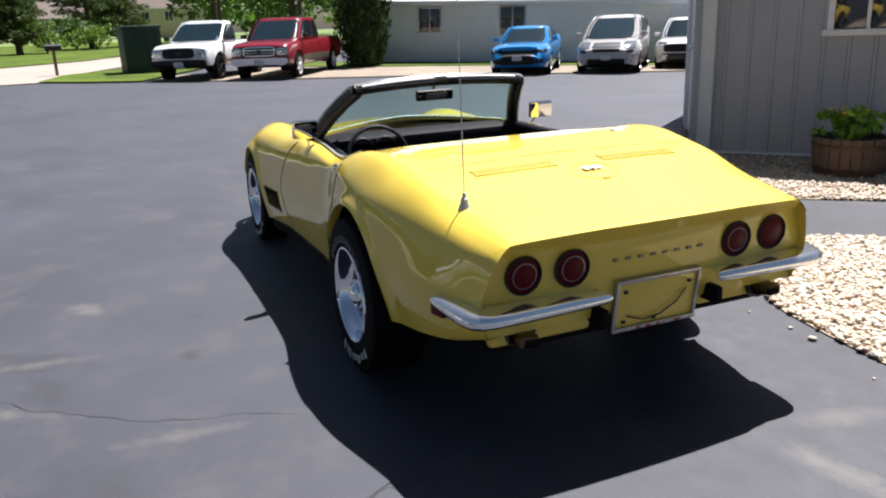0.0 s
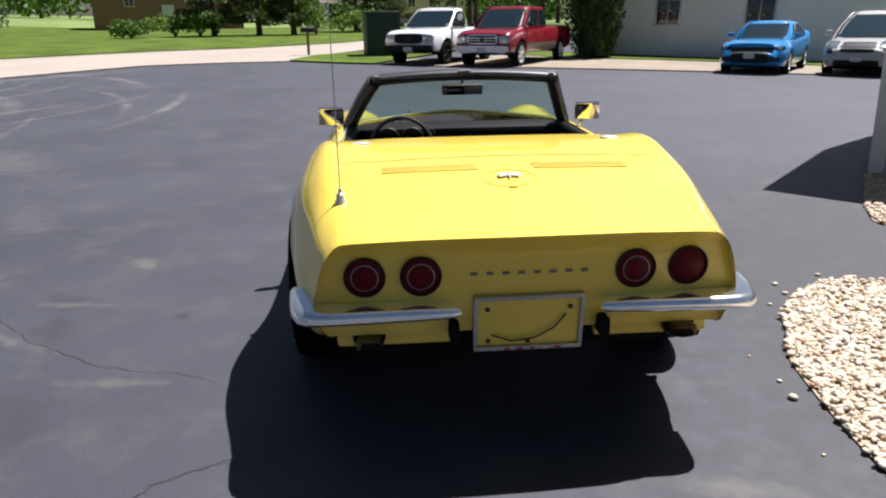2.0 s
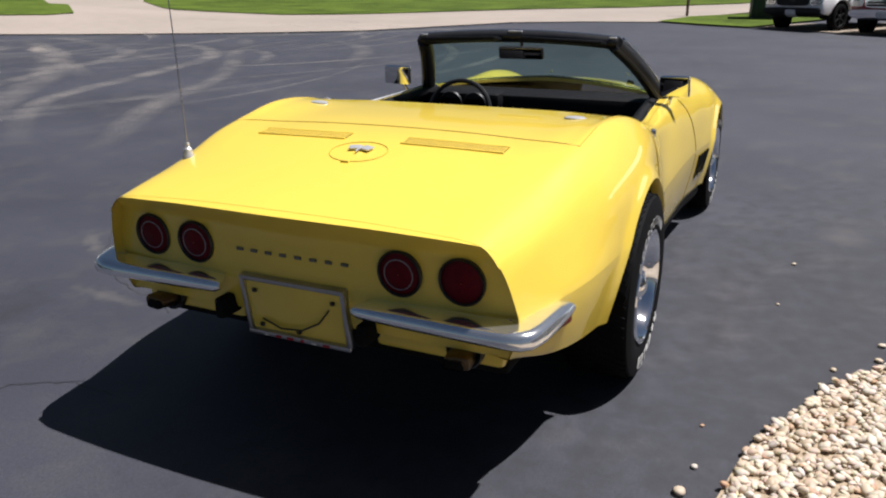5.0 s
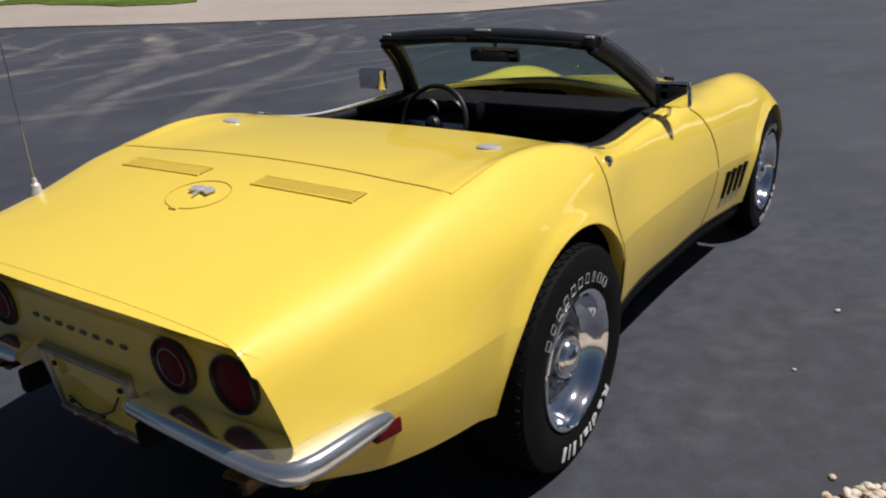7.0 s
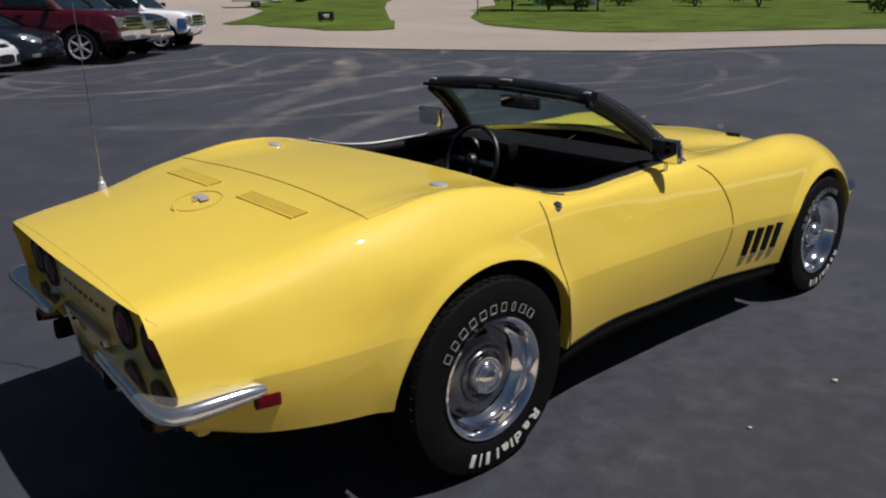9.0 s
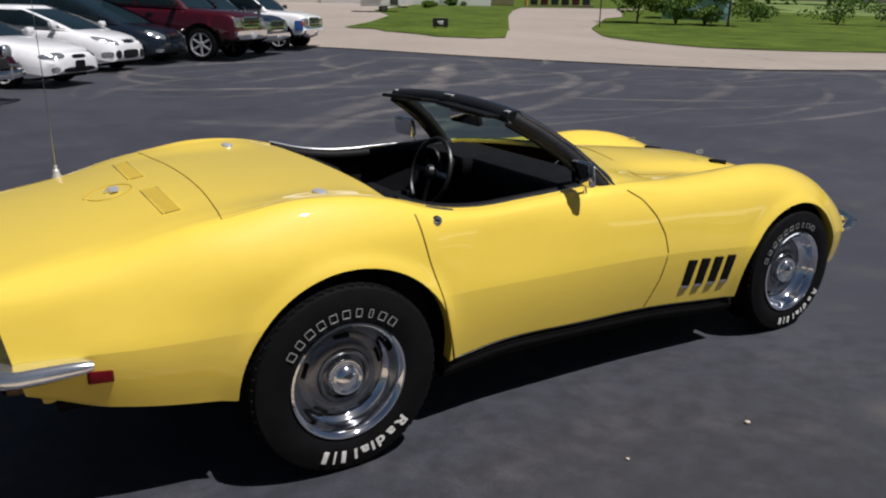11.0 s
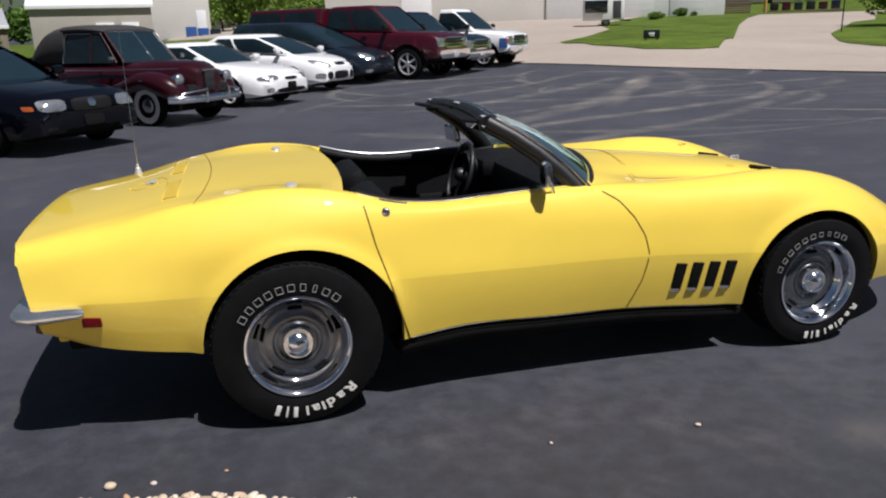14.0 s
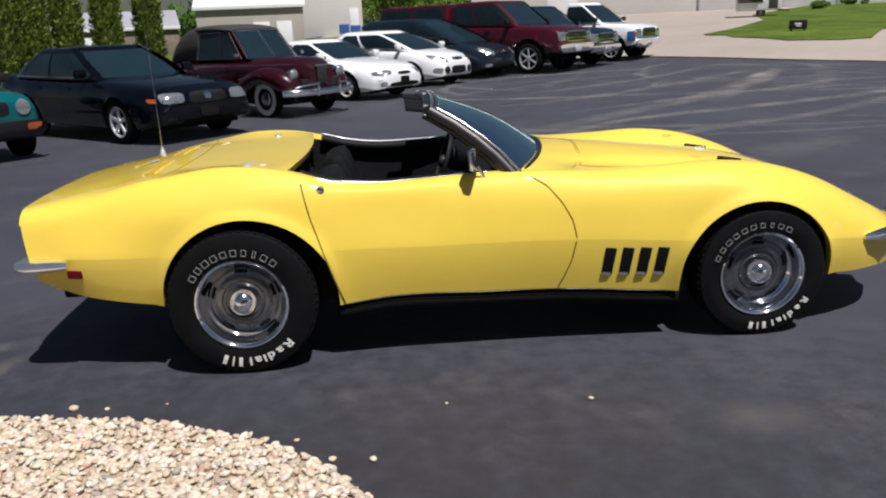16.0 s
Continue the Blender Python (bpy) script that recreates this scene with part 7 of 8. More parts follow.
    for s in (1, -1):
        v = [(-0.50, 0.0, 1.10), (-0.99, 0.0, 1.63), (-1.06, s * 0.57, 1.63), (-0.60, s * 0.62, 1.10)]
        mesh_ob("windshield", v, [(0, 1, 2, 3)], FRONT_GLASS, car, smooth=False)
        tube_part("windshield_rim", [(-0.50, 0, 1.10), (-0.99, 0, 1.64), (-1.06, s * 0.58, 1.64)], 0.013, CHROME, car, 6)
        tube_part("window_trim", [(-1.16, s * 0.607, 1.625), (-2.03, s * 0.637, 1.625), (-2.10, s * 0.725, 1.10)], 0.012, CHROME, car, 6)
        box_part("grille_cap", (0.05, 0.16, 0.03), (0.775, s * 0.08, 0.945), CHROME, car, 0.01)
    box_part("hood_ornament", (0.25, 0.03, 0.035), (0.42, 0, 1.09), CHROME, car, 0.01)
    grille = box_part("grille", (0.10, 0.24, 0.34), (0.74, 0, 0.76), DARK_GRILLE, car, 0.04, "dark vertical grille")
    for k in range(9):
        box_part("grille_bar", (0.015, 0.008, 0.32), (0.793, -0.10 + 0.025 * k, 0.76), GREY_PLASTIC, grille, 0.002)
    for s in (1, -1):
        low = box_part("side_grille", (0.10, 0.34, 0.17), (0.70, s * 0.33, 0.62), DARK_GRILLE, car, 0.02)
        for k in range(6):
            box_part("grille_bar", (0.01, 0.33, 0.006), (0.755, s * 0.33, 0.56 + 0.022 * k), GREY_PLASTIC, low, 0.001)
    pts = [(0.62, -0.86, 0.47), (0.80, -0.72, 0.47), (0.90, -0.4, 0.47), (0.93, 0, 0.47), (0.90, 0.4, 0.47), (0.80, 0.72, 0.47), (0.62, 0.86, 0.47)]
    tube_part("front_bumper", pts, 0.055, CHROME, car, 10, 1.25, "curved chrome front bumper")
    for s in (1, -1):
        box_part("bumper_guard", (0.06, 0.06, 0.26), (0.95, s * 0.28, 0.52), CHROME, car, 0.025)
        tube_part("guard_rail", [(0.93, s * 0.28, 0.62), (0.90, s * 0.55, 0.60), (0.80, s * 0.72, 0.56)], 0.018, CHROME, car, 8)
    box_part("underbody", (4.0, 1.2, 0.14), (-1.6, 0, 0.30), UNDER, car, 0.03)
    return car


def row_place(x, y, turn=-42.0):
    """Where a car of the slanted row stands, from its near front wheel: the front axle's middle."""
    return stand(x + 0.67 * 0.8, y + 0.742 * 0.8, turn)


black, coupe, hatch, van = sedan_specs()
vehicle("suv", "teal boxy off-road vehicle with black bumper and amber lamps", row_place(-5.72, 6.49), TEAL, dict(truck_spec(2.2, True, 1.62, 0.80, 0.34, None, False, 0.98, 1.0, 0.36, 0.62, 0.6), cabs=[dict(rear=-2.6, rear_top=-2.5, front_top=-1.0, front=-0.5, roof=1.6, cuts=(0.0, 0.5, 1.0), base=0.93, head=0.82)], face=[(0.54, 0.74, 0.20, 0.20, LAMP, "headlamp", 0.02, 2), (0, 0.74, 0.7, 0.2, DARK_GRILLE, "grille"), (0, 0.48, 1.5, 0.18, BLACK_TRIM, "bumper", 0.12), (0.60, 0.50, 0.18, 0.06, AMBER, "turn_lamp", 0.13)]), "car")
vehicle("sedan", "glossy black four-door sedan with five-spoke chrome wheels", row_place(-3.38, 8.33), BLACK_PAINT, black)
old_maroon(row_place(-1.65, 11.0))
vehicle("coupe", "white two-door sports coupe with a dark front plate", row_place(-0.17, 13.75), WHITE_CAR, coupe)
vehicle("hatchback", "white compact hatchback with dark lower intakes", row_place(1.4, 16.75), WHITE_CAR, hatch)
vehicle("minivan", "dark blue minivan with a chrome grille", row_place(2.85, 18.85), NAVY, van)
vehicle("pickup_truck", "dark red heavy pickup truck with a matching bed cap", row_place(5.12, 19.5) @ Matrix.Scale(1.08, 4), DARK_RED, truck_spec(4.37, True, 2.02, 1.02, 0.42, 1.97, True, 1.28, 1.40, 0.50, rear=1.35, body=DARK_RED), "truck")
vehicle("pickup_truck", "dark blue older pickup truck with amber corner lamps", row_place(6.45, 21.0) @ Matrix.Scale(1.08, 4), NAVY_TRUCK, dict(truck_spec(3.0, True, 1.82, 0.97, 0.38, None, False, 1.14, 1.16, 0.44), mirror=None), "truck")
bronco = truck_spec(2.66, True, 1.84, 0.97, 0.38, None, False, 1.14, 1.16, 0.44, 0.85, 0.95)
bronco["trim"], bronco["trim_ends"] = (0.74, BLUE_BAND, 0.30), True
bronco["face"] = bronco["face"] + [(0.86, 0.80, 0.08, 0.09, AMBER, "turn_lamp", 0.014), (0.0, 0.70, 1.7, 0.10, BLUE_BAND, "lower_panel", 0.004)]
vehicle("off_road_wagon", "white and blue two-tone off-road wagon", row_place(8.5, 22.7) @ Matrix.Scale(1.08, 4), WHITE_CAR, bronco, "truck")

# Vehicles at the far side of the lot.
vehicle("pickup_truck", "white regular-cab pickup truck with black bumper", stand(23.9, -1.12, 149), WHITE_CAR, dict(truck_spec(3.4, True, 1.86, 0.98, 0.39, None, False, 1.18, 1.22, 0.46, chrome=DARK_GRILLE), rim=DARK_GRILLE), "truck")
vehicle("pickup_truck", "red crew-cab pickup truck with a chrome grille and grey-brown lower sides", stand(22.8, -3.42, 149), RED_TRUCK, dict(truck_spec(4.1, True, 1.92, 1.0, 0.40, None, True, 1.2, 1.28, 0.44), trim=(0.60, BROWN_TRIM, 0.26)), "truck")
blue = dict(black, top=[(-4.1, 0.85), (-4.0, 1.02), (-3.3, 1.06), (-1.6, 1.0), (-0.7, 0.97), (0.3, 0.92), (0.8, 0.84), (0.97, 0.74), (1.0, 0.62)], half=0.93, front=1.0, rear=1.15, wb=2.85, nose=0.24,
            cabs=[dict(rear=-3.5, rear_top=-2.55, front_top=-1.45, front=-0.45, roof=1.40, cuts=(0.0, 0.22, 0.56, 1.0), blind=(0.0,))],
            face=[(0.66, 0.73, 0.40, 0.10, DARK_GRILLE, "headlamp"), (0.70, 0.735, 0.16, 0.05, LAMP, "lamp_lens", 0.012), (0, 0.66, 1.0, 0.20, DARK_GRILLE, "grille"), (0, 0.46, 1.24, 0.24, DARK_GRILLE, "lower_grille"), (0, 0.28, 1.5, 0.10, BLUE_CAR, "lip", 0.03), (0, 0.53, 0.3, 0.14, PLATE, "plate_blank", 0.02), (0.68, 0.44, 0.2, 0.12, DARK_GRILLE, "side_intake")])
vehicle("sedan", "bright blue sedan with a wide dark grille", stand(18.95, -10.55, 143), BLUE_CAR, blue)
vehicle("minivan", "silver beige minivan parked on the gravel verge", stand(17.95, -13.15, 138), SILVER, dict(van, face=[(0.68, 0.86, 0.36, 0.20, LAMP, "headlamp"), (0, 0.89, 0.84, 0.10, DARK_GRILLE, "grille"), (0, 0.82, 0.90, 0.035, CHROME, "grille_bar", 0.012), (0, 0.73, 0.84, 0.12, DARK_GRILLE, "grille"), (0, 0.56, 1.7, 0.16, SILVER, "bumper", 0.02), (0, 0.38, 1.5, 0.18, DARK_GRILLE, "lower_intake", 0.008), (0, 0.50, 0.3, 0.13, PLATE, "plate_blank", 0.03), (0.70, 0.68, 0.20, 0.10, DARK_GRILLE, "fog_lamp")], trim=(0.5, SILVER, 0.05)))
vehicle("suv", "white sport utility vehicle with a black lower face", stand(18.3, -16.4, 134), WHITE_CAR, dict(van, wb=2.7, half=0.92, top=[(-3.7, 0.98), (-3.6, 1.08), (-1.0, 1.04), (0.2, 1.0), (0.7, 0.94), (0.92, 0.82), (0.98, 0.7)], rear=0.9, cabs=[dict(rear=-3.5, rear_top=-3.1, front_top=-1.1, front=-0.2, roof=1.62, cuts=(0.0, 0.3, 0.62, 1.0), base=0.92, head=0.76)], face=[(0.62, 0.86, 0.34, 0.12, LAMP, "headlamp"), (0, 0.72, 1.1, 0.26, DARK_GRILLE, "grille"), (0, 0.42, 1.7, 0.28, BLACK_TRIM, "bumper")], trim=(0.45, BLACK_TRIM, 0.16)))


# ---- trees, shrubs and small things ----
BARK = paint("bark", (0.09, 0.065, 0.045), 0.9, vary=0.3, scale=5, bump=0.8, bump_scale=20)
LEAF = foliage("leaves", (0.035, 0.085, 0.012), (0.12, 0.22, 0.03))
LEAF_LIGHT = foliage("light_leaves", (0.08, 0.15, 0.02), (0.20, 0.30, 0.05))
CEDAR = foliage("arborvitae_sprays", (0.085, 0.125, 0.016), (0.22, 0.29, 0.05))
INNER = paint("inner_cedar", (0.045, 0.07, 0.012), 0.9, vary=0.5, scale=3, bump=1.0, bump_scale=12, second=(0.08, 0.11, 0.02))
PINE = foliage("pine_needles", (0.022, 0.042, 0.012), (0.11, 0.15, 0.035))
NEEDLE = foliage("dark_needles", (0.012, 0.03, 0.010), (0.05, 0.085, 0.025))


def leaf_cloud(name, centres, sizes, count, leaf, material, parent, rnd, droop=0.0, flat=0.6):
    """Many small folded leaf sprays scattered round the given centres."""
    c, r = np.array(centres, float), np.array(sizes, float)
    pick = rnd.choice(len(c), count, p=(r**2) / (r**2).sum())
    way = rnd.normal(size=(count, 3))
    way /= np.linalg.norm(way, axis=1, keepdims=True)
    far = rnd.uniform(0.45, 1.0, (count, 1)) ** 0.5
    pos = c[pick] + way * far * r[pick][:, None] * np.array([1, 1, flat if flat < 1 else 1.0])
    a = rnd.normal(size=(count, 3)) + way * 0.6
    a /= np.linalg.norm(a, axis=1, keepdims=True)
    b = np.cross(a, rnd.normal(size=(count, 3)))
    b /= np.linalg.norm(b, axis=1, keepdims=True)
    s = leaf * rnd.uniform(0.6, 1.4, (count, 1))
    a, b = a * s, b * s * 0.55
    mid = pos + np.array([0, 0, -droop])
    verts = np.stack([mid - a, mid - b * 0.9 + np.cross(a, b) * 0.2 / leaf, mid + a, mid + b * 0.9 + np.cross(a, b) * 0.2 / leaf], 1).reshape(-1, 3)
    me = bpy.data.meshes.new(name)
    me.from_pydata([tuple(v) for v in verts], [], [(4 * k, 4 * k + 1, 4 * k + 2, 4 * k + 3) for k in range(count)])
    me.materials.append(material)
    ob = new(name, me)
    ob.parent = parent
    return ob


def tree(name, x, y, height, spread, seed, label, material=None, leaves=2600, leaf=0.22, trunk=0.3, low=0.28):
    rnd = np.random.default_rng(seed)
    t = thing(name, on_ground(x, y), label, "tree")
    bend = rnd.uniform(-0.3, 0.3, 2)
    pts = [(bend[0] * u * u, bend[1] * u * u, height * 0.75 * u) for u in np.linspace(0, 1, 7)]
    tube_part("trunk", pts, [trunk * (1 - 0.8 * u) for u in np.linspace(0, 1, 7)], BARK, t, 9)
    centres, sizes = [], []
    for k in range(9):
        a = 2.4 * k + rnd.uniform(-0.4, 0.4)
        z0 = height * (low + 0.42 * k / 9)
        reach = spread * rnd.uniform(0.45, 0.8) * (1 - 0.4 * k / 9)
        end = (reach * math.cos(a), reach * math.sin(a), z0 + height * rnd.uniform(0.12, 0.26))
        tube_part("limb", [(bend[0] * 0.2, bend[1] * 0.2, z0), (end[0] * 0.5, end[1] * 0.5, z0 + (end[2] - z0) * 0.65), end], [trunk * 0.32, trunk * 0.2, trunk * 0.06], BARK, t, 6)
        for _ in range(3):
            centres.append(np.array(end) + rnd.normal(size=3) * spread * 0.16)
            sizes.append(spread * rnd.uniform(0.2, 0.36))
    for _ in range(6):
        centres.append((rnd.normal() * spread * 0.25, rnd.normal() * spread * 0.25, height * rnd.uniform(0.72, 0.93)))
        sizes.append(spread * rnd.uniform(0.2, 0.34))
    leaf_cloud("crown", centres, sizes, leaves, leaf, material or LEAF, t, rnd)
    return t


def arborvitae(x, y, height, wide, seed, leaves=8000, spray=None):
    rnd = np.random.default_rng(seed)
    t = thing("arborvitae", on_ground(x, y), "tall dense dark green columnar arborvitae", "tree", "arborvitae row")
    tube_part("trunk", [(0, 0, 0), (0, 0, height * 0.5), (0, 0, height * 0.9)], [0.09, 0.06, 0.02], BARK, t, 8)
    u = rnd.uniform(0, 1, leaves) ** 0.85
    r = wide / 2 * np.clip(np.minimum(0.75 + 1.6 * u, 1.05) * (1 - np.maximum(0, u - 0.55) ** 1.7 * 3.2), 0.03, None)
    ang = rnd.uniform(0, 2 * math.pi, leaves)
    r = r * (1 + 0.16 * np.sin(ang * 5 + u * 9) + 0.10 * np.sin(ang * 11 - u * 23)) * rnd.uniform(0.72, 1.05, leaves)
    pos = np.stack([r * np.cos(ang), r * np.sin(ang), 0.12 + u * height], 1)
    out = np.stack([np.cos(ang), np.sin(ang), 0 * ang], 1)
    up = np.array([0, 0, 1.0]) + out * 0.45 + rnd.normal(size=(leaves, 3)) * 0.35
    up /= np.linalg.norm(up, axis=1, keepdims=True)
    side = np.cross(up, out + rnd.normal(size=(leaves, 3)) * 0.5)
    side /= np.linalg.norm(side, axis=1, keepdims=True)
    s = rnd.uniform(0.05, 0.11, (leaves, 1))
    verts = np.stack([pos - side * s * 0.4, pos + up * s * 1.4 - side * s * 0.25, pos + up * s * 1.7 + side * s * 0.2, pos + side * s * 0.4], 1).reshape(-1, 3)
    me = bpy.data.meshes.new("crown")
    me.from_pydata([tuple(v) for v in verts], [], [(4 * k, 4 * k + 1, 4 * k + 2, 4 * k + 3) for k in range(leaves)])
    me.materials.append(spray or CEDAR)
    crown = new("crown", me)
    crown.parent = t
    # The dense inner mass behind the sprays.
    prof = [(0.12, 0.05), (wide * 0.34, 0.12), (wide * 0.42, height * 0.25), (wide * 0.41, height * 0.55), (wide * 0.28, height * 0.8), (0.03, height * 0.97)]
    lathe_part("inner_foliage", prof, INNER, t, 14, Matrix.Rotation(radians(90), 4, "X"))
    return t


def conifer(x, y, height, wide, seed, leaves=11000):
    rnd = np.random.default_rng(seed)
    t = thing("pine_tree", on_ground(x, y), "dark green pine tree with open layered branches", "tree")
    tube_part("trunk", [(0, 0, 0), (0, 0, height * 0.6), (0, 0, height)], [0.22, 0.12, 0.02], BARK, t, 8)
    centres, sizes = [], []
    for k in range(46):
        u = 0.10 + 0.9 * (k / 46)
        a = 2.4 * k
        reach = wide / 2 * (1 - u) ** 0.75 * rnd.uniform(0.75, 1.1) + 0.15
        tip = np.array((reach * math.cos(a), reach * math.sin(a), height * u + 0.1 * reach))
        tube_part("limb", [(0, 0, height * u), tuple(tip * [0.6, 0.6, 1]), tuple(tip)], [0.05, 0.03, 0.01], BARK, t, 5)
        for share in (0.45, 0.75, 1.0):
            centres.append(tip * np.array([share, share, 1]))
            sizes.append(0.18 + 0.34 * (1 - u) * share + 0.12)
    leaf_cloud("crown", centres, sizes, leaves, 0.085, PINE, t, rnd, flat=0.45)
    return t


def shrub(x, y, height, wide, seed, material=None, label="rounded leafy green shrub", leaves=1100, leaf=0.11):
    rnd = np.random.default_rng(seed)
    t = thing("shrub", on_ground(x, y), label, "shrub")
    for k in range(6):
        a = k * 1.05
        tube_part("stem", [(0, 0, 0), (wide * 0.12 * math.cos(a), wide * 0.12 * math.sin(a), height * 0.4), (wide * 0.3 * math.cos(a), wide * 0.3 * math.sin(a), height * 0.8)], [0.04, 0.025, 0.01], BARK, t, 5)
    c = [(rnd.normal() * wide * 0.24, rnd.normal() * wide * 0.24, height * rnd.uniform(0.25, 0.8)) for _ in range(16)]
    leaf_cloud("foliage", c, [wide * rnd.uniform(0.14, 0.26) for _ in c], leaves, leaf, material or LEAF_LIGHT, t, rnd)
    return t


for k, (x, y) in enumerate(((-13.3, 23.1), (-12.51, 24.78), (-12.03, 25.9), (-11.37, 27.3), (-10.52, 29.15), (-9.52, 31.33))):
    arborvitae(x, y, 4.3 + 0.25 * (k % 3), 0.94, 40 + k)
arborvitae(28.55, -7.75, 5.2, 1.75, 60, 14000, NEEDLE)

for k, (x, y, h, w) in enumerate(((55.0, 12.6, 6.5, 4.6), (55.8, 9.6, 7.2, 5.0), (56.2, 7.2, 6.0, 4.2), (64.5, 3.0, 8.0, 5.0), (66, 0.7, 7.0, 4.6))):
    conifer(x, y, h, w, 80 + k)
for k, (x, y, h, w) in enumerate(((54.6, 15.2, 1.7, 3.0), (54.2, 13.4, 1.8, 2.8), (56.3, 5.6, 2.3, 2.4), (62, 4.0, 2.6, 3.4), (60.5, 2.6, 2.2, 3.0), (52.0, 17.5, 1.4, 2.6))):
    shrub(x, y, h, w, 100 + k, LEAF if k % 2 else LEAF_LIGHT)
tree("maple_tree", 58.0, -11.2, 9.0, 5.2, 120, "broad green maple tree behind the parked trucks", LEAF, 5200, 0.2, 0.3, 0.2)
tree("maple_tree", 70.0, -7.0, 10.0, 5.5, 121, "broad green tree beyond the trucks", LEAF, 3800)
tree("maple_tree", 62.0, -17.5, 9.5, 5.0, 122, "leafy green tree beside the long building", LEAF_LIGHT, 3600)
tree("maple_tree", 80.0, -8.6, 9.0, 5.0, 123, "leafy green tree on the far lawn", LEAF, 3000)
# Beside the right-hand lawn and the far driveway.
tree("young_tree", 40.6, 39.6, 4.4, 2.2, 130, "young open tree with light green leaves", LEAF_LIGHT, 2600, 0.13, 0.09, 0.1)
tree("young_tree", 45.2, 35.3, 4.6, 2.0, 131, "young open tree with light green leaves", LEAF_LIGHT, 2200, 0.13, 0.09, 0.2)
shrub(42.4, 37.6, 2.3, 2.6, 132, LEAF, leaves=1500)
shrub(43.8, 36.2, 2.0, 2.2, 133, LEAF_LIGHT)
shrub(53.5, 39.8, 1.8, 2.8, 134, LEAF)
shrub(57.5, 35.0, 2.4, 3.4, 135, LEAF)
shrub(60.5, 31.0, 2.6, 3.2, 136, NEEDLE)
shrub(43.0, 68.9, 0.9, 1.4, 137, LEAF)
shrub(37.3, 63.8, 0.7, 1.4, 138, LEAF_LIGHT)
for k, (x, y, h, w) in enumerate(((-1.5, 98, 5, 5), (2.0, 96, 4.2, 5), (5.5, 97, 5.5, 5.5))):
    tree("willow_tree", x, y, h, w, 150 + k, "bushy light green tree beside the sheds", LEAF_LIGHT, 2200, 0.26, 0.15, 0.1)
# The far line of trees.
rnd_line = random.Random(11)
for k in range(26):
    a = radians(-32 + k * 5.0)
    d = rnd_line.uniform(120, 165) if a < radians(25) else rnd_line.uniform(125, 150)
    tree("far_tree", d * math.cos(a), d * math.sin(a), rnd_line.uniform(8, 13), rnd_line.uniform(6, 8.5), 200 + k, "leafy green tree in the far tree line", LEAF if k % 3 else LEAF_LIGHT, 1500, 0.55, 0.35, 0.08)
rnd_wood = np.random.default_rng(9)
c, r = [], []
for k in range(190):
    a = radians(rnd_wood.uniform(-40, 125))
    d = rnd_wood.uniform(165, 215)
    x, y = d * math.cos(a), d * math.sin(a)
    c.append((x, y, ground_z(x, y) + rnd_wood.uniform(2.0, 8.0)))
    r.append(rnd_wood.uniform(3.0, 5.5))
wood = leaf_cloud("far_woods", c, r, 16000, 1.0, LEAF, None, rnd_wood)
tagged(wood, "far belt of green woods on the horizon", "woods", kind="stuff")


# ---- small things ----
BIN_GREEN = paint("dark_green_plastic", (0.016, 0.038, 0.030), 0.6, vary=0.15, scale=3)
POST_WOOD = paint("grey_post", (0.16, 0.12, 0.09), 0.85, vary=0.25, scale=8, bump=0.3, bump_scale=60)


def refuse_box():
    b = thing("refuse_enclosure", stand(28.2, 0.2, 8), "tall dark green refuse box beside the white pickup", "refuse box")
    box_part("body", (1.15, 1.3, 1.62), (0, 0, 0.81), BIN_GREEN, b, 0.05)
    for k in range(4):
        box_part("rib", (0.05, 0.06, 1.5), (-0.59, -0.48 + 0.32 * k, 0.8), BIN_GREEN, b, 0.015)
        box_part("rib", (0.06, 0.05, 1.5), (-0.42 + 0.28 * k, -0.665, 0.8), BIN_GREEN, b, 0.015)
    box_part("lid", (1.25, 1.4, 0.10), (0, 0, 1.65), BIN_GREEN, b, 0.04)


def mailbox():
    b = thing("mailbox", stand(28.7, 3.1, 100), "black roadside mailbox on a wooden post", "mailbox")
    box_part("post", (0.1, 0.1, 0.9), (0, 0, 0.45), POST_WOOD, b, 0.008)
    loops = [[(x, 0.1 * math.cos(a), 1.0 + 0.12 * math.sin(a)) for a in np.linspace(0, math.pi, 12)] + [(x, -0.1, 0.9), (x, 0.1, 0.9)] for x in (-0.27, 0.27)]
    v, f = rings(loops)
    mesh_ob("box", v, f, BLACK_TRIM, b, "black arched mailbox")
    box_part("flag", (0.12, 0.012, 0.05), (0.05, 0.108, 1.0), RED_LENS, b, 0.002)


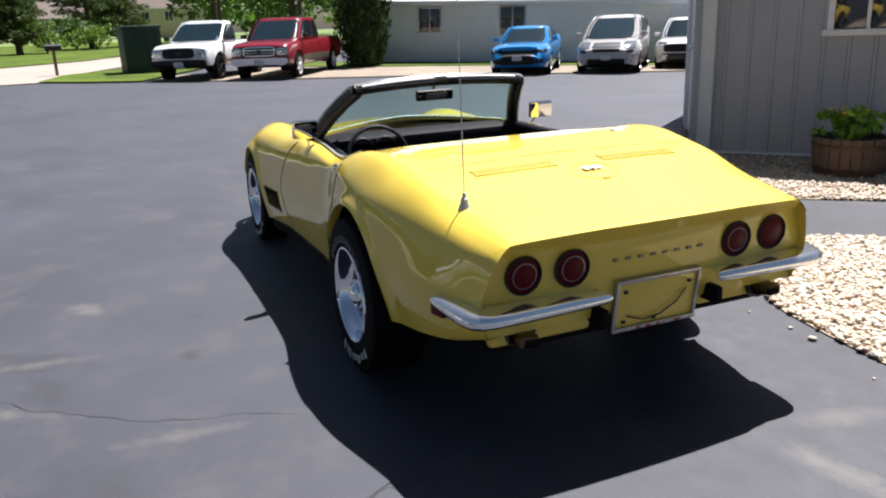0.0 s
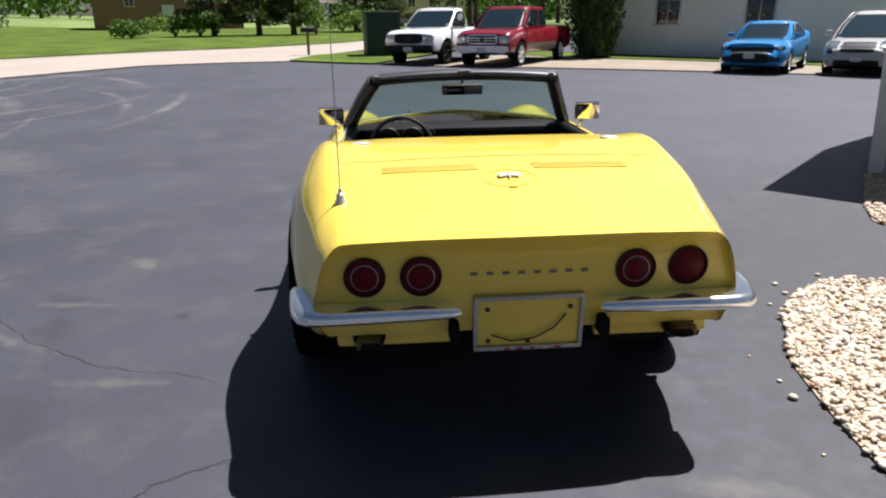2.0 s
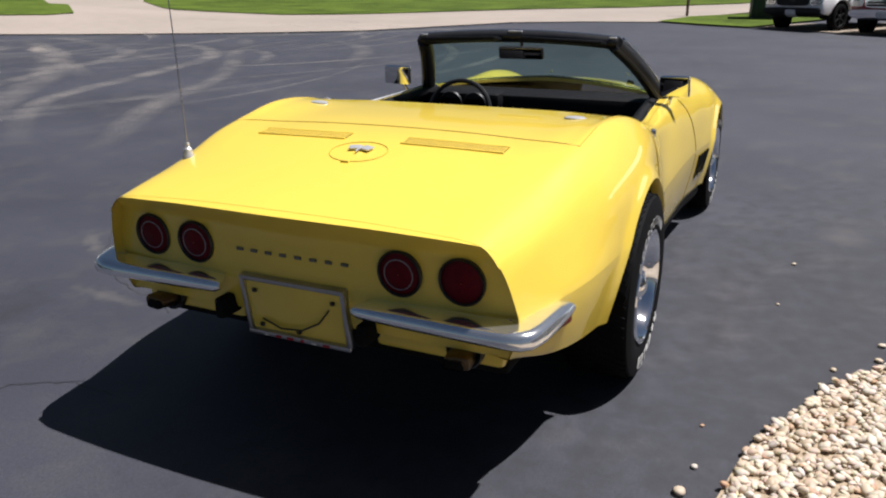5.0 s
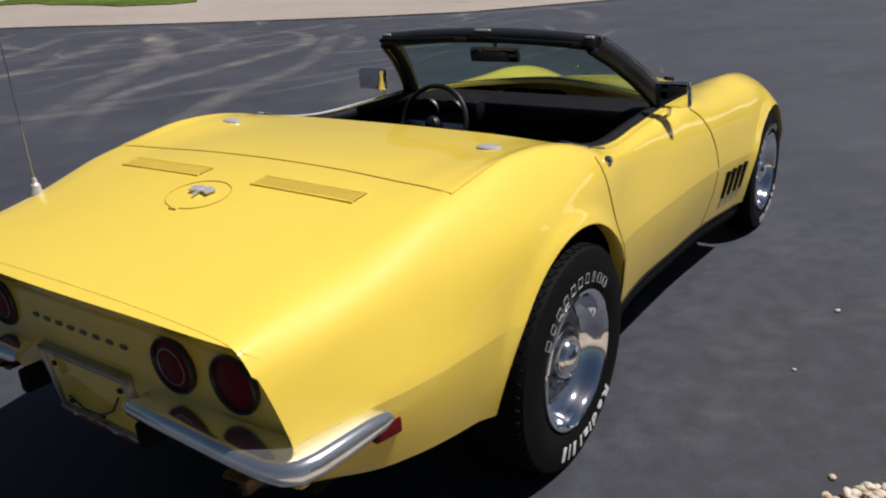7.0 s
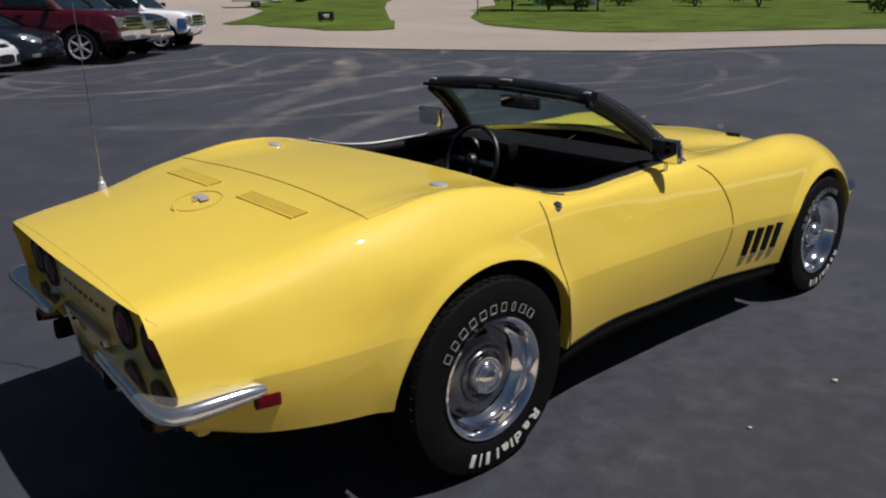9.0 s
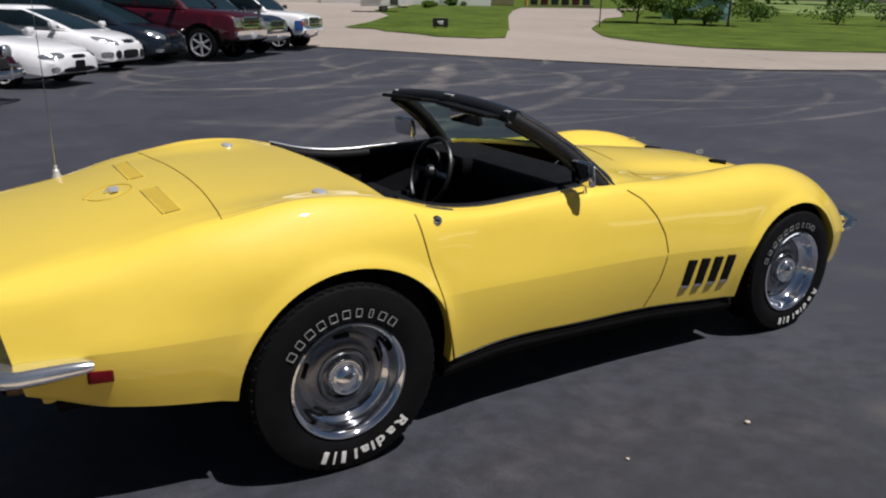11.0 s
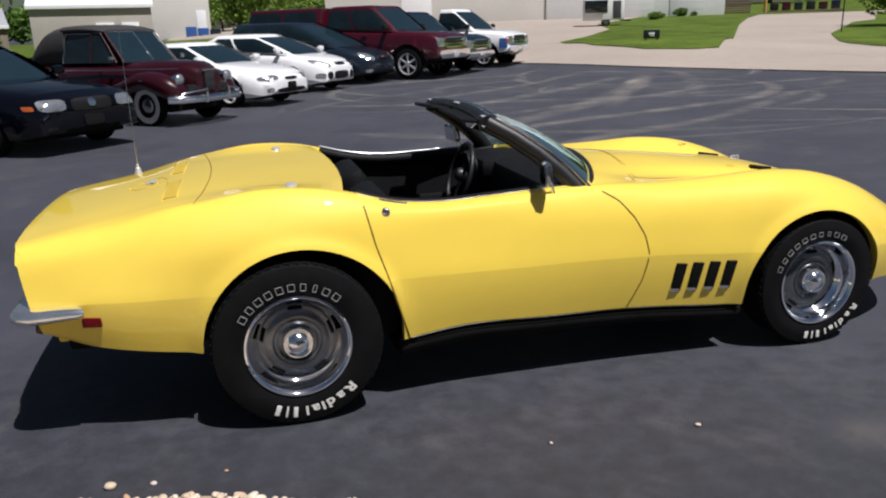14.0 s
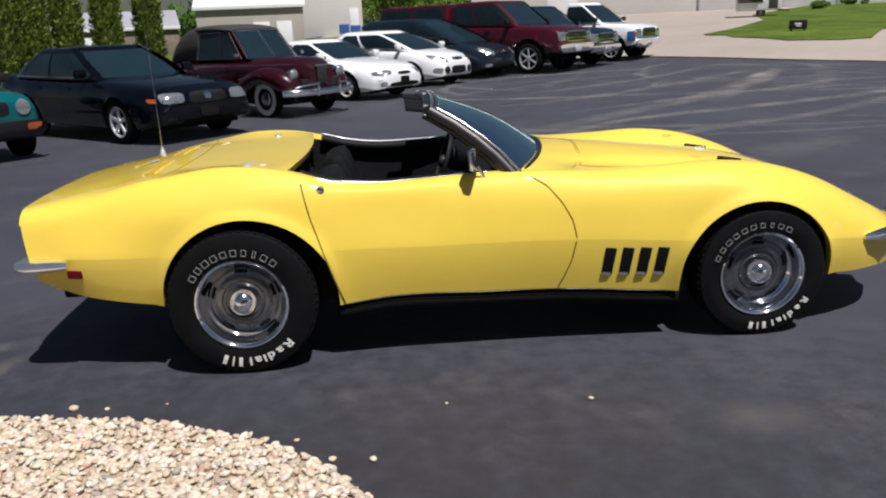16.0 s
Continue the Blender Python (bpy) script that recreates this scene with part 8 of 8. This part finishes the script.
def half_barrel():
    x, y = (1.93, -4.48)
    b = thing("barrel_planter", on_ground(x, y), "weathered oak half-barrel planter with rusty hoops and yellow flowers", "planter")
    n = 22
    for k in range(n):
        a0, a1 = 2 * math.pi * k / n + 0.012, 2 * math.pi * (k + 1) / n - 0.012
        loops = []
        for u in np.linspace(0, 1, 5):
            r = 0.275 + 0.045 * math.sin(math.pi * (0.15 + 0.5 * u))
            z = 0.34 * u
            loops.append([(r * math.cos(a0), r * math.sin(a0), z), (r * math.cos((a0 + a1) / 2) * 1.004, r * math.sin((a0 + a1) / 2) * 1.004, z), (r * math.cos(a1), r * math.sin(a1), z), ((r - 0.025) * math.cos(a1), (r - 0.025) * math.sin(a1), z), ((r - 0.025) * math.cos(a0), (r - 0.025) * math.sin(a0), z)])
        v, f = rings(loops)
        mesh_ob("stave", v, f, OAK, b)
    for z, r in ((0.06, 0.306), (0.265, 0.326)):
        lathe_part("hoop", [(r - 0.006, z - 0.02), (r + 0.004, z - 0.018), (r + 0.006, z + 0.018), (r - 0.003, z + 0.02)], RUST, b, 40, Matrix.Rotation(radians(90), 4, "X"), "rusty steel hoop")
    lathe_part("soil", [(0.29, 0.30), (0.15, 0.315), (0.001, 0.32)], SOIL, b, 20, Matrix.Rotation(radians(90), 4, "X"))
    rnd = np.random.default_rng(3)
    plant = thing("flower_plant", on_ground(x, y, 0, 0.31), "leafy green flowering plants with yellow blossoms", "plant")
    for k in range(14):
        a, r = rnd.uniform(0, 6.28), rnd.uniform(0.02, 0.2)
        tube_part("stem", [(r * math.cos(a), r * math.sin(a), 0), (r * 1.2 * math.cos(a), r * 1.2 * math.sin(a), 0.12), (r * 1.5 * math.cos(a), r * 1.5 * math.sin(a), rnd.uniform(0.15, 0.26))], [0.006, 0.005, 0.003], LEAF_LIGHT, plant, 5)
    c = [(rnd.normal() * 0.13, rnd.normal() * 0.13, rnd.uniform(0.03, 0.27)) for _ in range(24)]
    leaf_cloud("leaf_mass", c, [rnd.uniform(0.05, 0.1) for _ in c], 420, 0.042, foliage("planter_leaves", (0.08, 0.20, 0.015), (0.26, 0.44, 0.05)), plant, rnd)
    flower = paint("yellow_petals", (0.85, 0.5, 0.02), 0.6, vary=0.1, scale=30)
    for k in range(6):
        a, r, z = rnd.uniform(0, 6.28), rnd.uniform(0.05, 0.2), rnd.uniform(0.22, 0.31)
        lathe_part("blossom", [(0.001, 0.004), (0.012, 0.008), (0.026, 0.002), (0.024, -0.004)], flower, plant, 10, Matrix.Translation((r * math.cos(a), r * math.sin(a), z)) @ pose(0, 0, 0, 90 + rnd.uniform(-25, 25), 0, rnd.uniform(0, 360)))


def yard_sign():
    b = thing("yard_sign", stand(16.3, 25.2, -28), "small dark box sign standing on the lawn", "sign")
    box_part("cabinet", (0.64, 0.18, 0.34), (0, 0, 0.27), BLACK_TRIM, b, 0.025)
    box_part("lettering_bar", (0.24, 0.01, 0.07), (0, -0.095, 0.30), WHITE_PAINT, b, 0.002)
    box_part("lettering_bar", (0.18, 0.01, 0.04), (0.02, -0.095, 0.22), WHITE_PAINT, b, 0.002)
    for x in (-0.22, 0.22):
        box_part("leg", (0.06, 0.06, 0.14), (x, 0, 0.06), BLACK_TRIM, b, 0.01)


def road_sign():
    b = thing("road_sign", on_ground(34.2, 36.4, -40), "small grey sign plate on a thin dark post", "sign")
    tube_part("post", [(0, 0, 0), (0, 0, 2.6)], 0.035, BLACK_TRIM, b, 8)
    box_part("plate", (0.75, 0.03, 0.6), (0, -0.03, 2.45), paint("faded_sign", (0.42, 0.36, 0.35), 0.6, vary=0.1, scale=4), b, 0.01)


def trailer():
    b = thing("concession_trailer", on_ground(28.6, 56.5, -24), "small pale trailer with a dark serving hatch", "trailer")
    box_part("body", (3.1, 1.8, 1.6), (0, 0, 1.25), WHITE_PAINT, b, 0.12)
    box_part("hatch", (1.7, 0.05, 0.9), (-0.55, -0.91, 1.45), WINDOW_DARK, b, 0.02)
    box_part("awning", (1.8, 0.5, 0.04), (-0.5, -1.1, 2.0), PALE_TRIM, b, 0.01, "", pose(0, 0, 0, 20, 0, 0))
    box_part("side_door", (0.6, 0.05, 1.3), (1.0, -0.91, 1.2), GREY_PLASTIC, b, 0.02)
    for s in (1, -1):
        plain_wheel(b, 0.2, s * 0.78, 0.3, 0.18, DULL_METAL)
    tube_part("tow_bar", [(1.3, 0, 0.45), (2.1, 0, 0.4)], 0.05, UNDER, b, 8)


def pallets():
    b = thing("pallet_stack", on_ground(50.2, 70.4, -35), "stack of worn wooden pallets and crates", "pallets")
    for k in range(7):
        box_part("pallet", (2.4, 1.6, 0.16), (0.05 * (k % 2), 0, 0.1 + 0.22 * k), POST_WOOD if k % 3 else OAK, b, 0.02)
    box_part("crate", (0.9, 1.2, 1.4), (-1.9, 0, 0.7), PALE_TRIM, b, 0.03)
    for k in range(3):
        box_part("crate_board", (0.92, 1.22, 0.1), (-1.9, 0, 0.3 + 0.4 * k), OAK, b, 0.01)
    p = thing("utility_pole", on_ground(52.9, 69.6), "yellow-brown wooden utility pole behind the pallets", "pole")
    tube_part("shaft", [(0, 0, 0), (0, 0, 8)], [0.17, 0.13], paint("yellow_brown_pole", (0.42, 0.25, 0.07), 0.8, vary=0.2, scale=4), p, 10)
    q = thing("stored_machines", on_ground(56.5, 68.5, -38), "row of small dark machines stored on pallets", "machines")
    for k in range(6):
        part("machine_body", box(bmesh.new(), (0.8, 1.0, 0.7 + 0.2 * (k % 2)), (-2.6 + 1.1 * k, 0, 0.55), 0.12), (BLACK_TRIM, DARK_RED, NAVY)[k % 3], q)
    box_part("skid", (7.2, 1.4, 0.18), (0.1, 0, 0.1), POST_WOOD, q, 0.02)


def blue_bins():
    b = thing("blue_containers", on_ground(-4.6, 88.0), "blue storage containers beside the machine shed", "container")
    for k in range(3):
        box_part("container", (1.1, 0.9, 1.0 - 0.15 * k), (1.2 * k, 0, 0.5 - 0.07 * k), NAVY if k == 2 else BLUE_BAND, b, 0.05)


refuse_box()
mailbox()
half_barrel()
yard_sign()
road_sign()
trailer()
pallets()
blue_bins()
